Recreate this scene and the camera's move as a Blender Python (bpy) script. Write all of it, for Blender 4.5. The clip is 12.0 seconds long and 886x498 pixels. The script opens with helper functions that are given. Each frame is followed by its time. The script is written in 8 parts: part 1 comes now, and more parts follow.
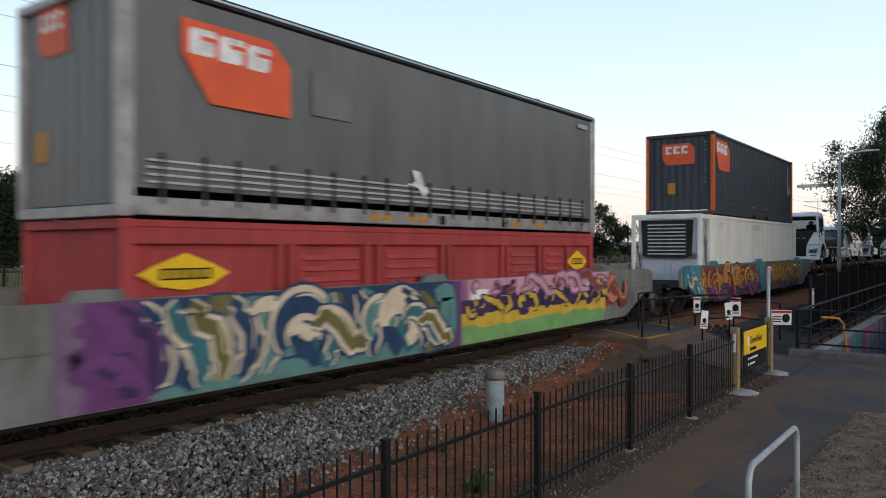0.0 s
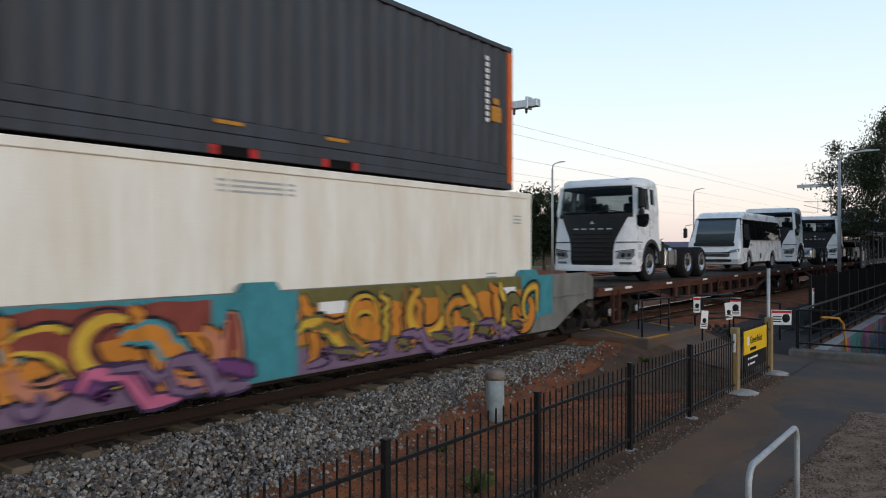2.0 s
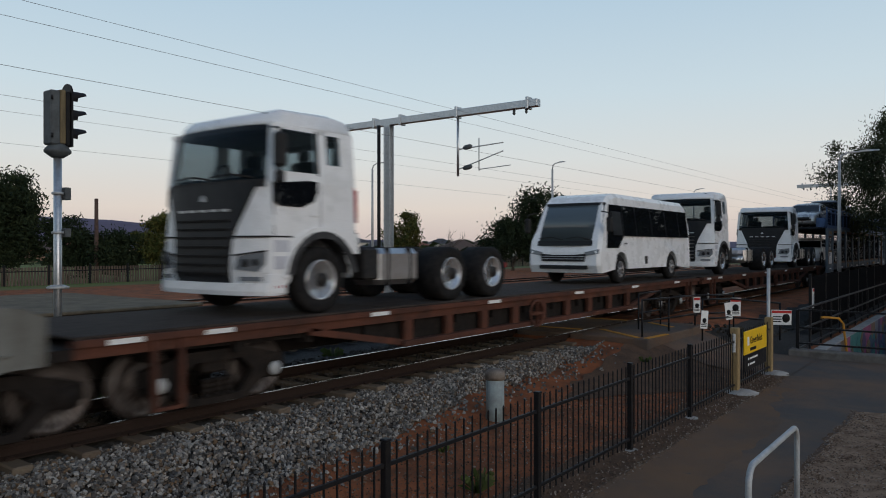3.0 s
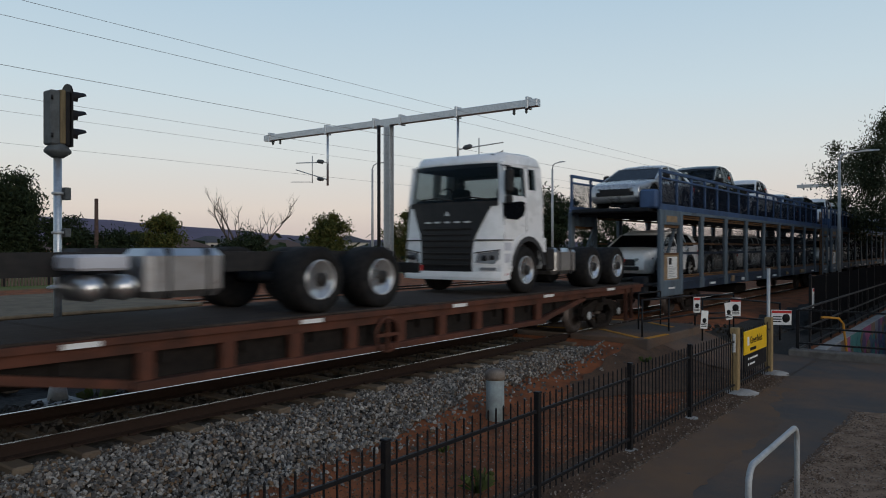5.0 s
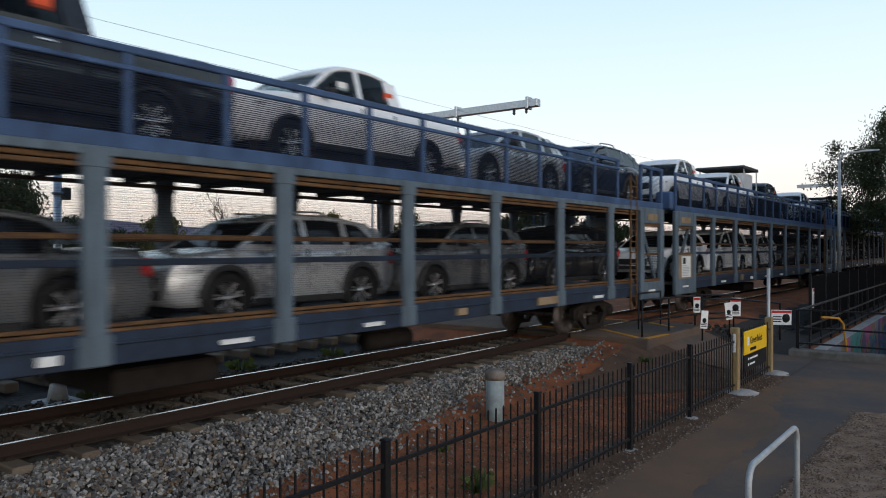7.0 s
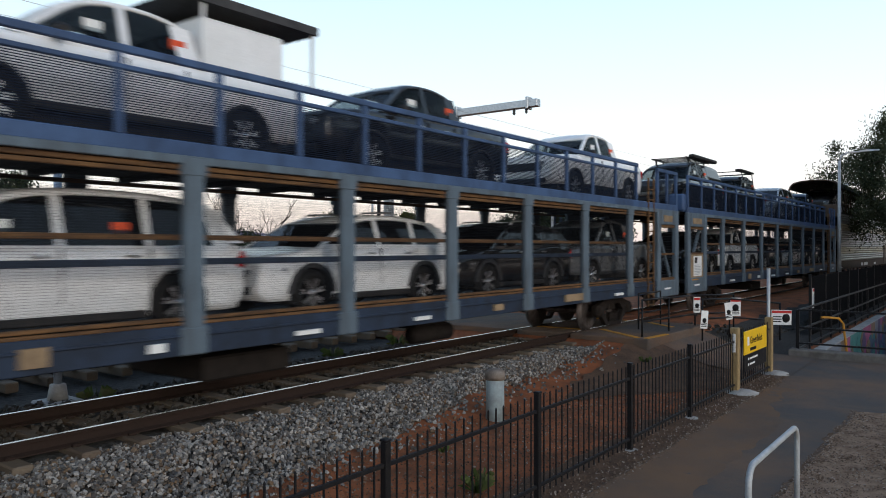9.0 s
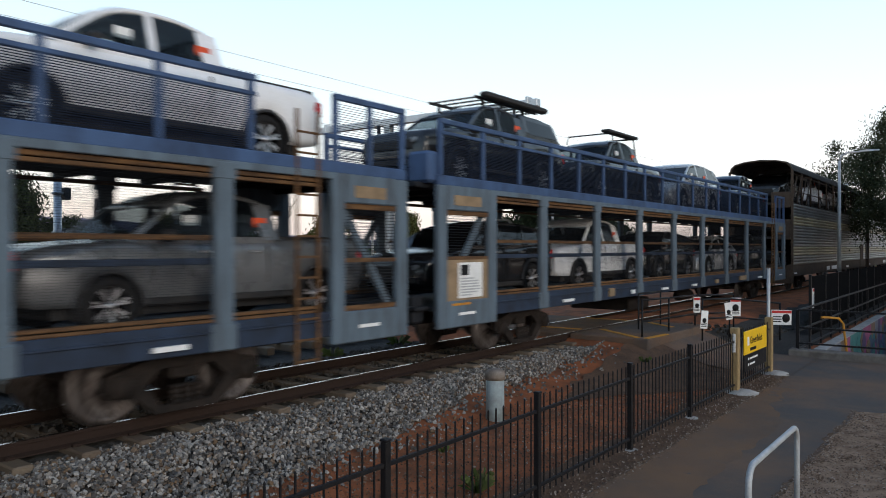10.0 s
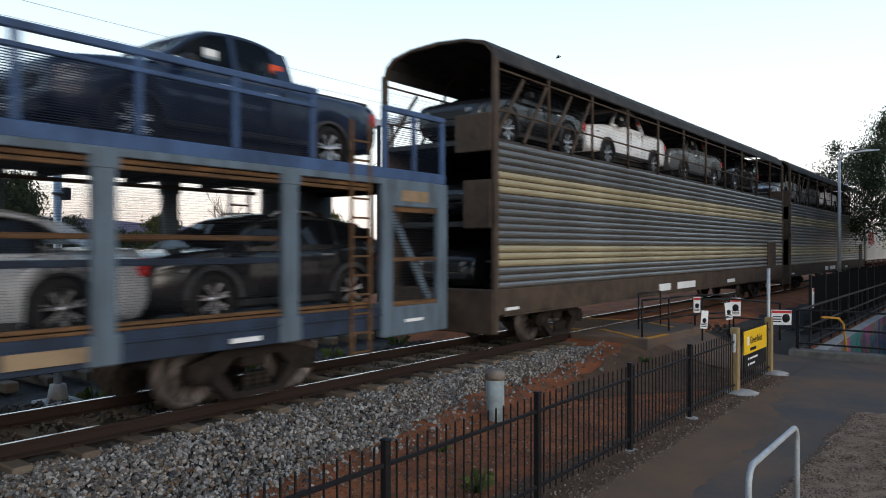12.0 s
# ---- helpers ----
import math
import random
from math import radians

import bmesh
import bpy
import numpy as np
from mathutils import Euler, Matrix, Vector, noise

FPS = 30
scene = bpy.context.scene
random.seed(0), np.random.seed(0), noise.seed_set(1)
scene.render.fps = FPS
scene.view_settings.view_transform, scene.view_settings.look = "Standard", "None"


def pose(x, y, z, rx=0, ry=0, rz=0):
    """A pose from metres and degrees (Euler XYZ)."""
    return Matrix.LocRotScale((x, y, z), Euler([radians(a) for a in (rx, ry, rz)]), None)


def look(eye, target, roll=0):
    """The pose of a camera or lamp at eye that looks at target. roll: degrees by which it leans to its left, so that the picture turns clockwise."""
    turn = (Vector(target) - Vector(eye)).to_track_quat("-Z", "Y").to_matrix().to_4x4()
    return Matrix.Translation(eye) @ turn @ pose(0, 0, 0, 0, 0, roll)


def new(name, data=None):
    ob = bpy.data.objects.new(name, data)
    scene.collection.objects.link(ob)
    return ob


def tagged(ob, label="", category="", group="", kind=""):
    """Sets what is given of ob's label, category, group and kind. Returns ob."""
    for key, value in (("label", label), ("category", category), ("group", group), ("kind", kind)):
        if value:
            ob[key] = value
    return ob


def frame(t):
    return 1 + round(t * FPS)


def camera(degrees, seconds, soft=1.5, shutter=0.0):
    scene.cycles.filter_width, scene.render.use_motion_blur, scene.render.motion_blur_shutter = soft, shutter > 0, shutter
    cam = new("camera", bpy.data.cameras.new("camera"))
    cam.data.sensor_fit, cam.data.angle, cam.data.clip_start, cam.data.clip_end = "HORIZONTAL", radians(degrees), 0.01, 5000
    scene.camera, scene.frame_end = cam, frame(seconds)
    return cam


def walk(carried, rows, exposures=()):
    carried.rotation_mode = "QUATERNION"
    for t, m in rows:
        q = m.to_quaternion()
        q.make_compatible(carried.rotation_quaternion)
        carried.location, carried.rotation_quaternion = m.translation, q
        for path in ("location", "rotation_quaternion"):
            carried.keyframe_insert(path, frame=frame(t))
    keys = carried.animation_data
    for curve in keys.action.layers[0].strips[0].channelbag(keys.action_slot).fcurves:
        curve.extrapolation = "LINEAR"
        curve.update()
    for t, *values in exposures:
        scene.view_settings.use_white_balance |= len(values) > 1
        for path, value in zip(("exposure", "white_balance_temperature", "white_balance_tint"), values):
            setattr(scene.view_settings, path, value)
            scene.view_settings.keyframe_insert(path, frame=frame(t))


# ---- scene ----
# The camera stands still beside a railway; the train runs towards -x along the line y = TRACK.
# z = 0 is the top of the rails.
TRACK = 9.19
SPEED = 12.75
GROUND = -0.68
cam = camera(61.6, 12.0, 1.0, 0.3)
EYE = Vector((0.0, 0.0, 2.08))
VIEW = look(EYE, EYE + Vector((0.8, 0.6, -0.0019)) * 10)
walk(cam, [(0.0, VIEW), (12.0, VIEW)],
     exposures=[(0.0, 0.2), (2.0, 0.14), (2.6, -0.18), (3.2, -0.40), (5.4, -0.40), (6.2, -0.17), (7.0, 0.18), (9.0, 0.34), (12.0, 0.44)])

# ---- sky and light: just after sunset ----
world = bpy.data.worlds.new("dusk_sky")
scene.world = world
world.use_nodes = True
wn, wl = world.node_tree.nodes, world.node_tree.links
wn.clear()
w_out = wn.new("ShaderNodeOutputWorld")
w_bg = wn.new("ShaderNodeBackground")
w_sky = wn.new("ShaderNodeTexSky")
w_sky.sky_type = "NISHITA"
w_sky.sun_disc = False
w_sky.sun_elevation = radians(3)
w_sky.sun_rotation = radians(193.6)
w_sky.air_density = 1.0
w_sky.dust_density = 0.6
w_sky.ozone_density = 2.0
# the clear evening sky, paling to a faint rose at the horizon
w_tc = wn.new("ShaderNodeTexCoord")
w_sep = wn.new("ShaderNodeSeparateXYZ")
w_ramp = wn.new("ShaderNodeValToRGB")
cr = w_ramp.color_ramp
cr.elements[0].position, cr.elements[0].color = 0.0, (0.74, 0.62, 0.60, 1)
cr.elements[1].position, cr.elements[1].color = 1.0, (0.11, 0.19, 0.34, 1)
for p, c in ((0.05, (0.92, 0.82, 0.75, 1)), (0.12, (0.86, 0.90, 0.90, 1)), (0.20, (0.74, 0.88, 0.96, 1)), (0.33, (0.57, 0.76, 0.92, 1)), (0.6, (0.22, 0.34, 0.54, 1))):
    el = cr.elements.new(p)
    el.color = c
w_mix = wn.new("ShaderNodeMix")
w_mix.data_type = "RGBA"
w_mix.inputs[0].default_value = 0.90
w_gain = wn.new("ShaderNodeVectorMath")
w_gain.operation = "SCALE"
w_gain.inputs[3].default_value = 0.12
wl.new(w_tc.outputs["Generated"], w_sep.inputs[0])
wl.new(w_sep.outputs[2], w_ramp.inputs[0])
wl.new(w_sky.outputs[0], w_gain.inputs[0])
wl.new(w_gain.outputs[0], w_mix.inputs[6])
wl.new(w_ramp.outputs[0], w_mix.inputs[7])
wl.new(w_mix.outputs[2], w_bg.inputs[0])
w_bg.inputs[1].default_value = 1.11
wl.new(w_bg.outputs[0], w_out.inputs[0])

sun = new("sun", bpy.data.lights.new("sun", "SUN"))
sun.data.energy = 1.2
sun.data.angle = radians(30)
sun.data.color = (1.0, 0.90, 0.80)
sun.matrix_world = look((-14, -58, 14), (0, 0, 0))

# ---- materials ----
MATS = {}


def mat(name, color, rough=0.6, metal=0.0, second=None, scale=6.0, amount=0.5, bump=0.0, bump_scale=60.0, streak=None, spec=None):
    """A surface with stains at one scale and grain at another. streak: stretch of the stain pattern along x, y, z."""
    if name in MATS:
        return MATS[name]
    m = bpy.data.materials.new(name)
    m.use_nodes = True
    n, l = m.node_tree.nodes, m.node_tree.links
    bsdf = n["Principled BSDF"]
    bsdf.inputs["Roughness"].default_value = rough
    bsdf.inputs["Metallic"].default_value = metal
    bsdf.inputs["Specular IOR Level"].default_value = spec if spec is not None else (0.5 if rough < 0.5 else 0.15)
    tc = n.new("ShaderNodeTexCoord")
    mp = n.new("ShaderNodeMapping")
    if streak:
        mp.inputs["Scale"].default_value = streak
    l.new(tc.outputs["Object"], mp.inputs[0])
    no = n.new("ShaderNodeTexNoise")
    no.inputs["Scale"].default_value = scale
    no.inputs["Detail"].default_value = 6
    no.inputs["Roughness"].default_value = 0.65
    l.new(mp.outputs[0], no.inputs["Vector"])
    ramp = n.new("ShaderNodeValToRGB")
    second = second or tuple(c * 0.6 for c in color)
    ramp.color_ramp.elements[0].position, ramp.color_ramp.elements[0].color = 0.5 - 0.5 * amount * 0.6, (*second, 1)
    ramp.color_ramp.elements[1].position, ramp.color_ramp.elements[1].color = 0.5 + 0.12, (*color, 1)
    l.new(no.outputs[0], ramp.inputs[0])
    info = n.new("ShaderNodeObjectInfo")
    fine = n.new("ShaderNodeTexNoise")
    fine.inputs["Scale"].default_value = bump_scale
    fine.inputs["Detail"].default_value = 4
    l.new(tc.outputs["Object"], fine.inputs["Vector"])
    grain = n.new("ShaderNodeMapRange")
    grain.inputs[3].default_value, grain.inputs[4].default_value = 0.8, 1.18
    l.new(fine.outputs[0], grain.inputs[0])
    mul = n.new("ShaderNodeVectorMath")
    mul.operation = "SCALE"
    l.new(ramp.outputs[0], mul.inputs[0])
    l.new(grain.outputs[0], mul.inputs[3])
    l.new(mul.outputs[0], bsdf.inputs["Base Color"])
    rr = n.new("ShaderNodeMapRange")
    rr.inputs[3].default_value, rr.inputs[4].default_value = max(0.02, rough - 0.12), min(1.0, rough + 0.12)
    l.new(no.outputs[0], rr.inputs[0])
    l.new(rr.outputs[0], bsdf.inputs["Roughness"])
    if bump:
        bp = n.new("ShaderNodeBump")
        bp.inputs["Strength"].default_value = bump
        bp.inputs["Distance"].default_value = 0.02
        l.new(fine.outputs[0], bp.inputs["Height"])
        l.new(bp.outputs[0], bsdf.inputs["Normal"])
    MATS[name] = m
    return m


def varied(name, colors, rough=0.85, by="island", bump=0.3, bump_scale=40.0):
    """A surface whose pieces differ: by mesh island or by object."""
    if name in MATS:
        return MATS[name]
    m = mat(name, colors[0], rough, bump=bump, bump_scale=bump_scale)
    n, l = m.node_tree.nodes, m.node_tree.links
    ramp = n.new("ShaderNodeValToRGB")
    ramp.color_ramp.interpolation = "LINEAR"
    e = ramp.color_ramp.elements
    e[0].position, e[0].color = 0.0, (*colors[0], 1)
    e[1].position, e[1].color = 1.0, (*colors[-1], 1)
    for i, c in enumerate(colors[1:-1], 1):
        el = e.new(i / (len(colors) - 1))
        el.color = (*c, 1)
    if by == "island":
        src = n.new("ShaderNodeNewGeometry").outputs["Random Per Island"]
    else:
        src = n.new("ShaderNodeObjectInfo").outputs["Random"]
    l.new(src, ramp.inputs[0])
    mul = [x for x in n if x.bl_idname == "ShaderNodeVectorMath"][0]
    l.new(ramp.outputs[0], mul.inputs[0])
    return m


def glass(name, tint=(0.02, 0.03, 0.04), rough=0.03, clear=0.0, ior=1.5):
    """Window glass: dark coated glass, or with clear > 0 a partly see-through pane."""
    if name in MATS:
        return MATS[name]
    m = bpy.data.materials.new(name)
    m.use_nodes = True
    n, l = m.node_tree.nodes, m.node_tree.links
    b = n["Principled BSDF"]
    b.inputs["Base Color"].default_value = (*tint, 1)
    b.inputs["Roughness"].default_value = rough
    b.inputs["IOR"].default_value = ior
    if clear:
        tr = n.new("ShaderNodeBsdfTransparent")
        tr.inputs[0].default_value = (0.75, 0.8, 0.82, 1)
        mx = n.new("ShaderNodeMixShader")
        mx.inputs[0].default_value = clear
        l.new(b.outputs[0], mx.inputs[1])
        l.new(tr.outputs[0], mx.inputs[2])
        l.new(mx.outputs[0], n["Material Output"].inputs[0])
    MATS[name] = m
    return m


SOIL = mat("red_soil", (0.33, 0.105, 0.042), 0.95, second=(0.14, 0.058, 0.030), scale=1.6, bump=0.7, bump_scale=30)
ASPHALT = mat("worn_asphalt", (0.098, 0.086, 0.077), 0.95, second=(0.23, 0.125, 0.068), scale=0.45, amount=0.9, bump=0.5, bump_scale=90)
SOIL_GRAVEL = mat("gravelly_soil", (0.15, 0.086, 0.052), 0.95, second=(0.065, 0.042, 0.030), scale=3.5, amount=0.8, bump=1.0, bump_scale=40)
VERGE = mat("verge_gravel", (0.30, 0.205, 0.14), 0.95, second=(0.15, 0.092, 0.058), scale=5, bump=1.0, bump_scale=55)
FAR_GRASS = mat("dry_grass", (0.115, 0.16, 0.042), 0.95, second=(0.17, 0.14, 0.06), scale=0.25, bump=0.6, bump_scale=8)
BALLAST_BED = mat("ballast_bed", (0.065, 0.058, 0.05), 0.95, second=(0.025, 0.022, 0.02), scale=14, bump=1.0, bump_scale=28)
STONES = varied("crushed_stone", [(0.045, 0.042, 0.040), (0.17, 0.16, 0.15), (0.08, 0.068, 0.058), (0.36, 0.34, 0.31), (0.17, 0.11, 0.065), (0.065, 0.064, 0.064), (0.22, 0.205, 0.188), (0.42, 0.39, 0.35)])
DARK_STONES = varied("dark_stone", [(0.04, 0.036, 0.033), (0.075, 0.068, 0.06), (0.06, 0.05, 0.04), (0.10, 0.092, 0.085)])
PEBBLES = varied("path_pebbles", [(0.10, 0.062, 0.042), (0.17, 0.115, 0.08), (0.07, 0.048, 0.035), (0.13, 0.085, 0.058), (0.36, 0.30, 0.25)])
RAIL_SIDE = mat("rusty_rail", (0.028, 0.018, 0.014), 0.9, second=(0.03, 0.018, 0.014), scale=10, bump=0.3)
RAIL_TOP = mat("polished_rail", (0.62, 0.62, 0.63), 0.25, 1.0, second=(0.4, 0.36, 0.33), scale=5)
SLEEPER = varied("sleeper_concrete", [(0.12, 0.088, 0.064), (0.19, 0.145, 0.105), (0.15, 0.115, 0.082)], by="object")
BLACK_STEEL = mat("black_powder_coat", (0.012, 0.012, 0.014), 0.42, 0.0, second=(0.02, 0.018, 0.017), scale=12, bump=0.05, spec=0.12)
GALV = mat("galvanised_steel", (0.55, 0.57, 0.59), 0.42, 0.85, second=(0.42, 0.44, 0.46), scale=12)
GALV_PALE = mat("weathered_galvanised", (0.48, 0.49, 0.49), 0.6, 0.3, second=(0.36, 0.37, 0.37), scale=6)
CONCRETE = mat("concrete", (0.42, 0.40, 0.37), 0.9, second=(0.28, 0.26, 0.24), scale=4, bump=0.3)
TIMBER = mat("treated_pine", (0.34, 0.245, 0.12), 0.8, second=(0.22, 0.15, 0.075), scale=8, streak=(6, 6, 0.6), bump=0.2)
RUBBER = mat("tyre_rubber", (0.012, 0.012, 0.0125), 0.85, second=(0.022, 0.02, 0.019), scale=9, bump=0.15)
ALLOY = mat("alloy_rim", (0.62, 0.63, 0.65), 0.3, 0.9, second=(0.5, 0.5, 0.52), scale=9)
CHASSIS_BLACK = mat("chassis_black", (0.02, 0.02, 0.021), 0.6, second=(0.035, 0.032, 0.03), scale=7)
WHITE_PAINT = mat("white_vehicle_paint", (0.80, 0.80, 0.80), 0.28, second=(0.74, 0.74, 0.73), scale=2)
BOGIE = mat("grimy_bogie", (0.030, 0.023, 0.019), 0.9, second=(0.013, 0.011, 0.010), scale=7, bump=0.3)
BOGIE_DARK = mat("dark_bogie", (0.022, 0.018, 0.016), 0.9, second=(0.012, 0.010, 0.009), scale=7, bump=0.3)
WHEEL_STEEL = mat("wheel_steel", (0.16, 0.14, 0.13), 0.55, 0.7, second=(0.07, 0.055, 0.05), scale=9)
CAR_GLASS = glass("dark_car_glass", (0.005, 0.006, 0.008), 0.03, ior=1.32)
CLEAR_GLASS = glass("clear_windscreen", (0.02, 0.03, 0.035), 0.03, clear=0.86)
WHITE_SIGN = mat("white_sign_face", (0.78, 0.78, 0.76), 0.5, second=(0.7, 0.7, 0.67), scale=5)
INK = mat("black_ink", (0.015, 0.015, 0.016), 0.6)
SIGN_RED = mat("sign_red", (0.55, 0.04, 0.035), 0.5)
YELLOW = mat("sign_yellow", (0.80, 0.50, 0.02), 0.5, second=(0.7, 0.43, 0.02), scale=6)
LINE_ORANGE = mat("orange_line_paint", (0.62, 0.28, 0.03), 0.75, second=(0.4, 0.2, 0.05), scale=8)
ORANGE = mat("orange_paint", (0.62, 0.13, 0.025), 0.5, second=(0.5, 0.10, 0.03), scale=3)


# ---- mesh building ----
class Build:
    """Collects simple solids into one mesh."""

    def __init__(self):
        self.v, self.f, self.m, self.s = [], [], [], []

    def add(self, verts, faces, m=0, smooth=False):
        k = len(self.v)
        self.v += [tuple(p) for p in verts]
        self.f += [tuple(i + k for i in f) for f in faces]
        self.m += [m] * len(faces)
        self.s += [smooth] * len(faces)
        return self

    def box(self, x0, x1, y0, y1, z0, z1, m=0, c=0.0):
        """A box, its edges chamfered by c."""
        if c <= 0:
            v = [(x, y, z) for z in (z0, z1) for y in (y0, y1) for x in (x0, x1)]
            return self.add(v, [(0, 2, 3, 1), (4, 5, 7, 6), (0, 1, 5, 4), (2, 6, 7, 3), (0, 4, 6, 2), (1, 3, 7, 5)], m)
        return self.rings([[(x0 + a, y0 + b + e, z), (x0 + b + a, y0 + e, z), (x1 - b - a, y0 + e, z), (x1 - a, y0 + b + e, z),
                            (x1 - a, y1 - b - e, z), (x1 - b - a, y1 - e, z), (x0 + b + a, y1 - e, z), (x0 + a, y1 - b - e, z)]
                           for z, a, e, b in ((z0, c, c, c * 0.3), (z0 + c, 0, 0, c), (z1 - c, 0, 0, c), (z1, c, c, c * 0.3))], m)

    def rings(self, rings, m=0, caps=True, smooth=False):
        n = len(rings[0])
        v = [p for r in rings for p in r]
        f = []
        for i in range(len(rings) - 1):
            for j in range(n):
                k = (j + 1) % n
                f.append((i * n + j, i * n + k, (i + 1) * n + k, (i + 1) * n + j))
        if caps:
            f.append(tuple(range(n - 1, -1, -1)))
            f.append(tuple(range((len(rings) - 1) * n, len(rings) * n)))
        return self.add(v, f, m, smooth)

    def cyl(self, p0, p1, r0, r1=None, n=12, m=0, caps=True, smooth=True):
        r1 = r0 if r1 is None else r1
        p0, p1 = Vector(p0), Vector(p1)
        q = (p1 - p0).to_track_quat("Z", "Y")
        ring = [[p + q @ Vector((r * math.cos(2 * math.pi * i / n), r * math.sin(2 * math.pi * i / n), 0)) for i in range(n)] for p, r in ((p0, r0), (p1, r1))]
        return self.rings(ring, m, caps, smooth)

    def tube(self, pts, r, n=8, m=0):
        pts = [Vector(p) for p in pts]
        out, a = [], None
        for i, p in enumerate(pts):
            d = (pts[min(i + 1, len(pts) - 1)] - pts[max(i - 1, 0)]).normalized()
            if i == 0:
                a = d.cross(Vector((0, 0, 1)) if abs(d.z) < 0.9 else Vector((1, 0, 0))).normalized()
            else:
                a = (a - d * a.dot(d)).normalized()
            b = a.cross(d)
            out.append([p + (a * math.cos(2 * math.pi * j / n) + b * math.sin(2 * math.pi * j / n)) * r for j in range(n)])
        return self.rings(out, m, True, True)

    def beam(self, p0, p1, w, h, m=0):
        """A rectangular bar from p0 to p1, w wide and h deep."""
        p0, p1 = Vector(p0), Vector(p1)
        d = (p1 - p0).normalized()
        ref = Vector((0, 0, 1)) if abs(d.z) < 0.9 else Vector((0, 1, 0))
        a = d.cross(ref).normalized() * w / 2
        b = a.cross(d).normalized() * h / 2
        return self.rings([[p - a - b, p + a - b, p + a + b, p - a + b] for p in (p0, p1)], m)

    def prism(self, outline, y0, y1, m=0, caps=True):
        """An outline in x, z drawn across from y0 to y1."""
        return self.rings([[(x, y, z) for x, z in outline] for y in (y0, y1)], m, caps)

    def lathe(self, centre, axis, profile, n=20, m=0):
        """A profile of (along, radius) turned about an axis through centre."""
        c = Vector(centre)
        q = Vector(axis).to_track_quat("Z", "Y")
        return self.rings([[c + q @ Vector((r * math.cos(2 * math.pi * i / n), r * math.sin(2 * math.pi * i / n), a)) for i in range(n)] for a, r in profile], m, True, True)

    def mesh(self, name, *mats):
        me = bpy.data.meshes.new(name)
        me.from_pydata(self.v, [], self.f)
        for x in mats:
            me.materials.append(x)
        me.polygons.foreach_set("material_index", self.m)
        me.polygons.foreach_set("use_smooth", self.s)
        bm = bmesh.new()
        bm.from_mesh(me)
        bmesh.ops.recalc_face_normals(bm, faces=bm.faces)
        bm.to_mesh(me)
        bm.free()
        me.update()
        return me


def part(name, b, materials, parent=None, label="", at=None):
    """Links a Build (or a ready mesh) as one mesh object under parent."""
    if not isinstance(materials, (list, tuple)):
        materials = [materials]
    me = b if isinstance(b, bpy.types.Mesh) else b.mesh(name, *materials)
    ob = new(name, me)
    if parent is not None:
        ob.parent = parent
    if at is not None:
        ob.location = at
    if label:
        tagged(ob, label)
    return ob


def thing(name, label, category, group="", kind="", at=(0, 0, 0)):
    ob = new(name)
    ob.location = at
    ob.empty_display_size = 0.2
    return tagged(ob, label, category, group, kind)


MOVING = []
AXLES = []


def on_train(ob, s, z=0.0, y=0.0):
    """Puts a thing on the train, its front s metres down the line at the start."""
    ob.location = (s, TRACK + y, z)
    MOVING.append((ob, s, z, y))
    return ob

# ---- ground ----
def step(a, b, x):
    k = min(1.0, max(0.0, (x - a) / (b - a)))
    return k * k * (3 - 2 * k)


def ground_z(x, y):
    z = GROUND
    z += 0.60 * step(13.5, 16.9, x) * step(5.0, 7.1, y)
    if y > 6.0:
        z = max(z, GROUND + 0.22 * step(6.0, 8.0, y))
    if y > 28:
        z -= 0.4 * step(28, 60, y)
    near = -20 < x < 60 and -8 < y < 16
    if near:
        z += 0.02 * noise.noise((x * 0.9, y * 0.9, 0)) + 0.012 * noise.noise((x * 4, y * 4, 3))
    return z


PIT = (20.7, 46.0, -0.4, 3.74)  # the ramp down to the underpass


def grid_lines(coarse, fine, lo, hi):
    out = sorted(set([round(c, 3) for c in coarse] + [round(lo + i * fine, 3) for i in range(int((hi - lo) / fine) + 1)]))
    return out


xs = grid_lines([-2500, -800, -300, -120, -60, -35, 46, 52, 60, 75, 100, 140, 200, 300, 500, 900, 1600, 3000, 20.7, 46.0], 0.35, -6.0, 46.0)
ys = grid_lines([-2000, -600, -200, -80, -40, -20, -10, -6, -0.4, 3.74, 12.5, 14, 16, 18, 20, 23, 26, 30, 36, 44, 55, 70, 100, 150, 220, 400, 800, 1500, 3000], 0.35, -3.0, 12.3)
b = Build()
gv = [(x, y, ground_z(x, y)) for y in ys for x in xs]
gf = []
for j in range(len(ys) - 1):
    for i in range(len(xs) - 1):
        mx, my = (xs[i] + xs[i + 1]) / 2, (ys[j] + ys[j + 1]) / 2
        if PIT[0] < mx < PIT[1] and PIT[2] < my < PIT[3]:
            continue
        k = j * len(xs) + i
        gf.append(((k, k + 1, k + len(xs) + 1, k + len(xs)), 0 if my < 49 and mx < 90 else 1))
b.v = gv
for f, m in gf:
    b.f.append(f), b.m.append(m), b.s.append(True)
tagged(part("ground", b, [SOIL, FAR_GRASS]), "bare red soil verge running out to dry grass", "ground", kind="structure")

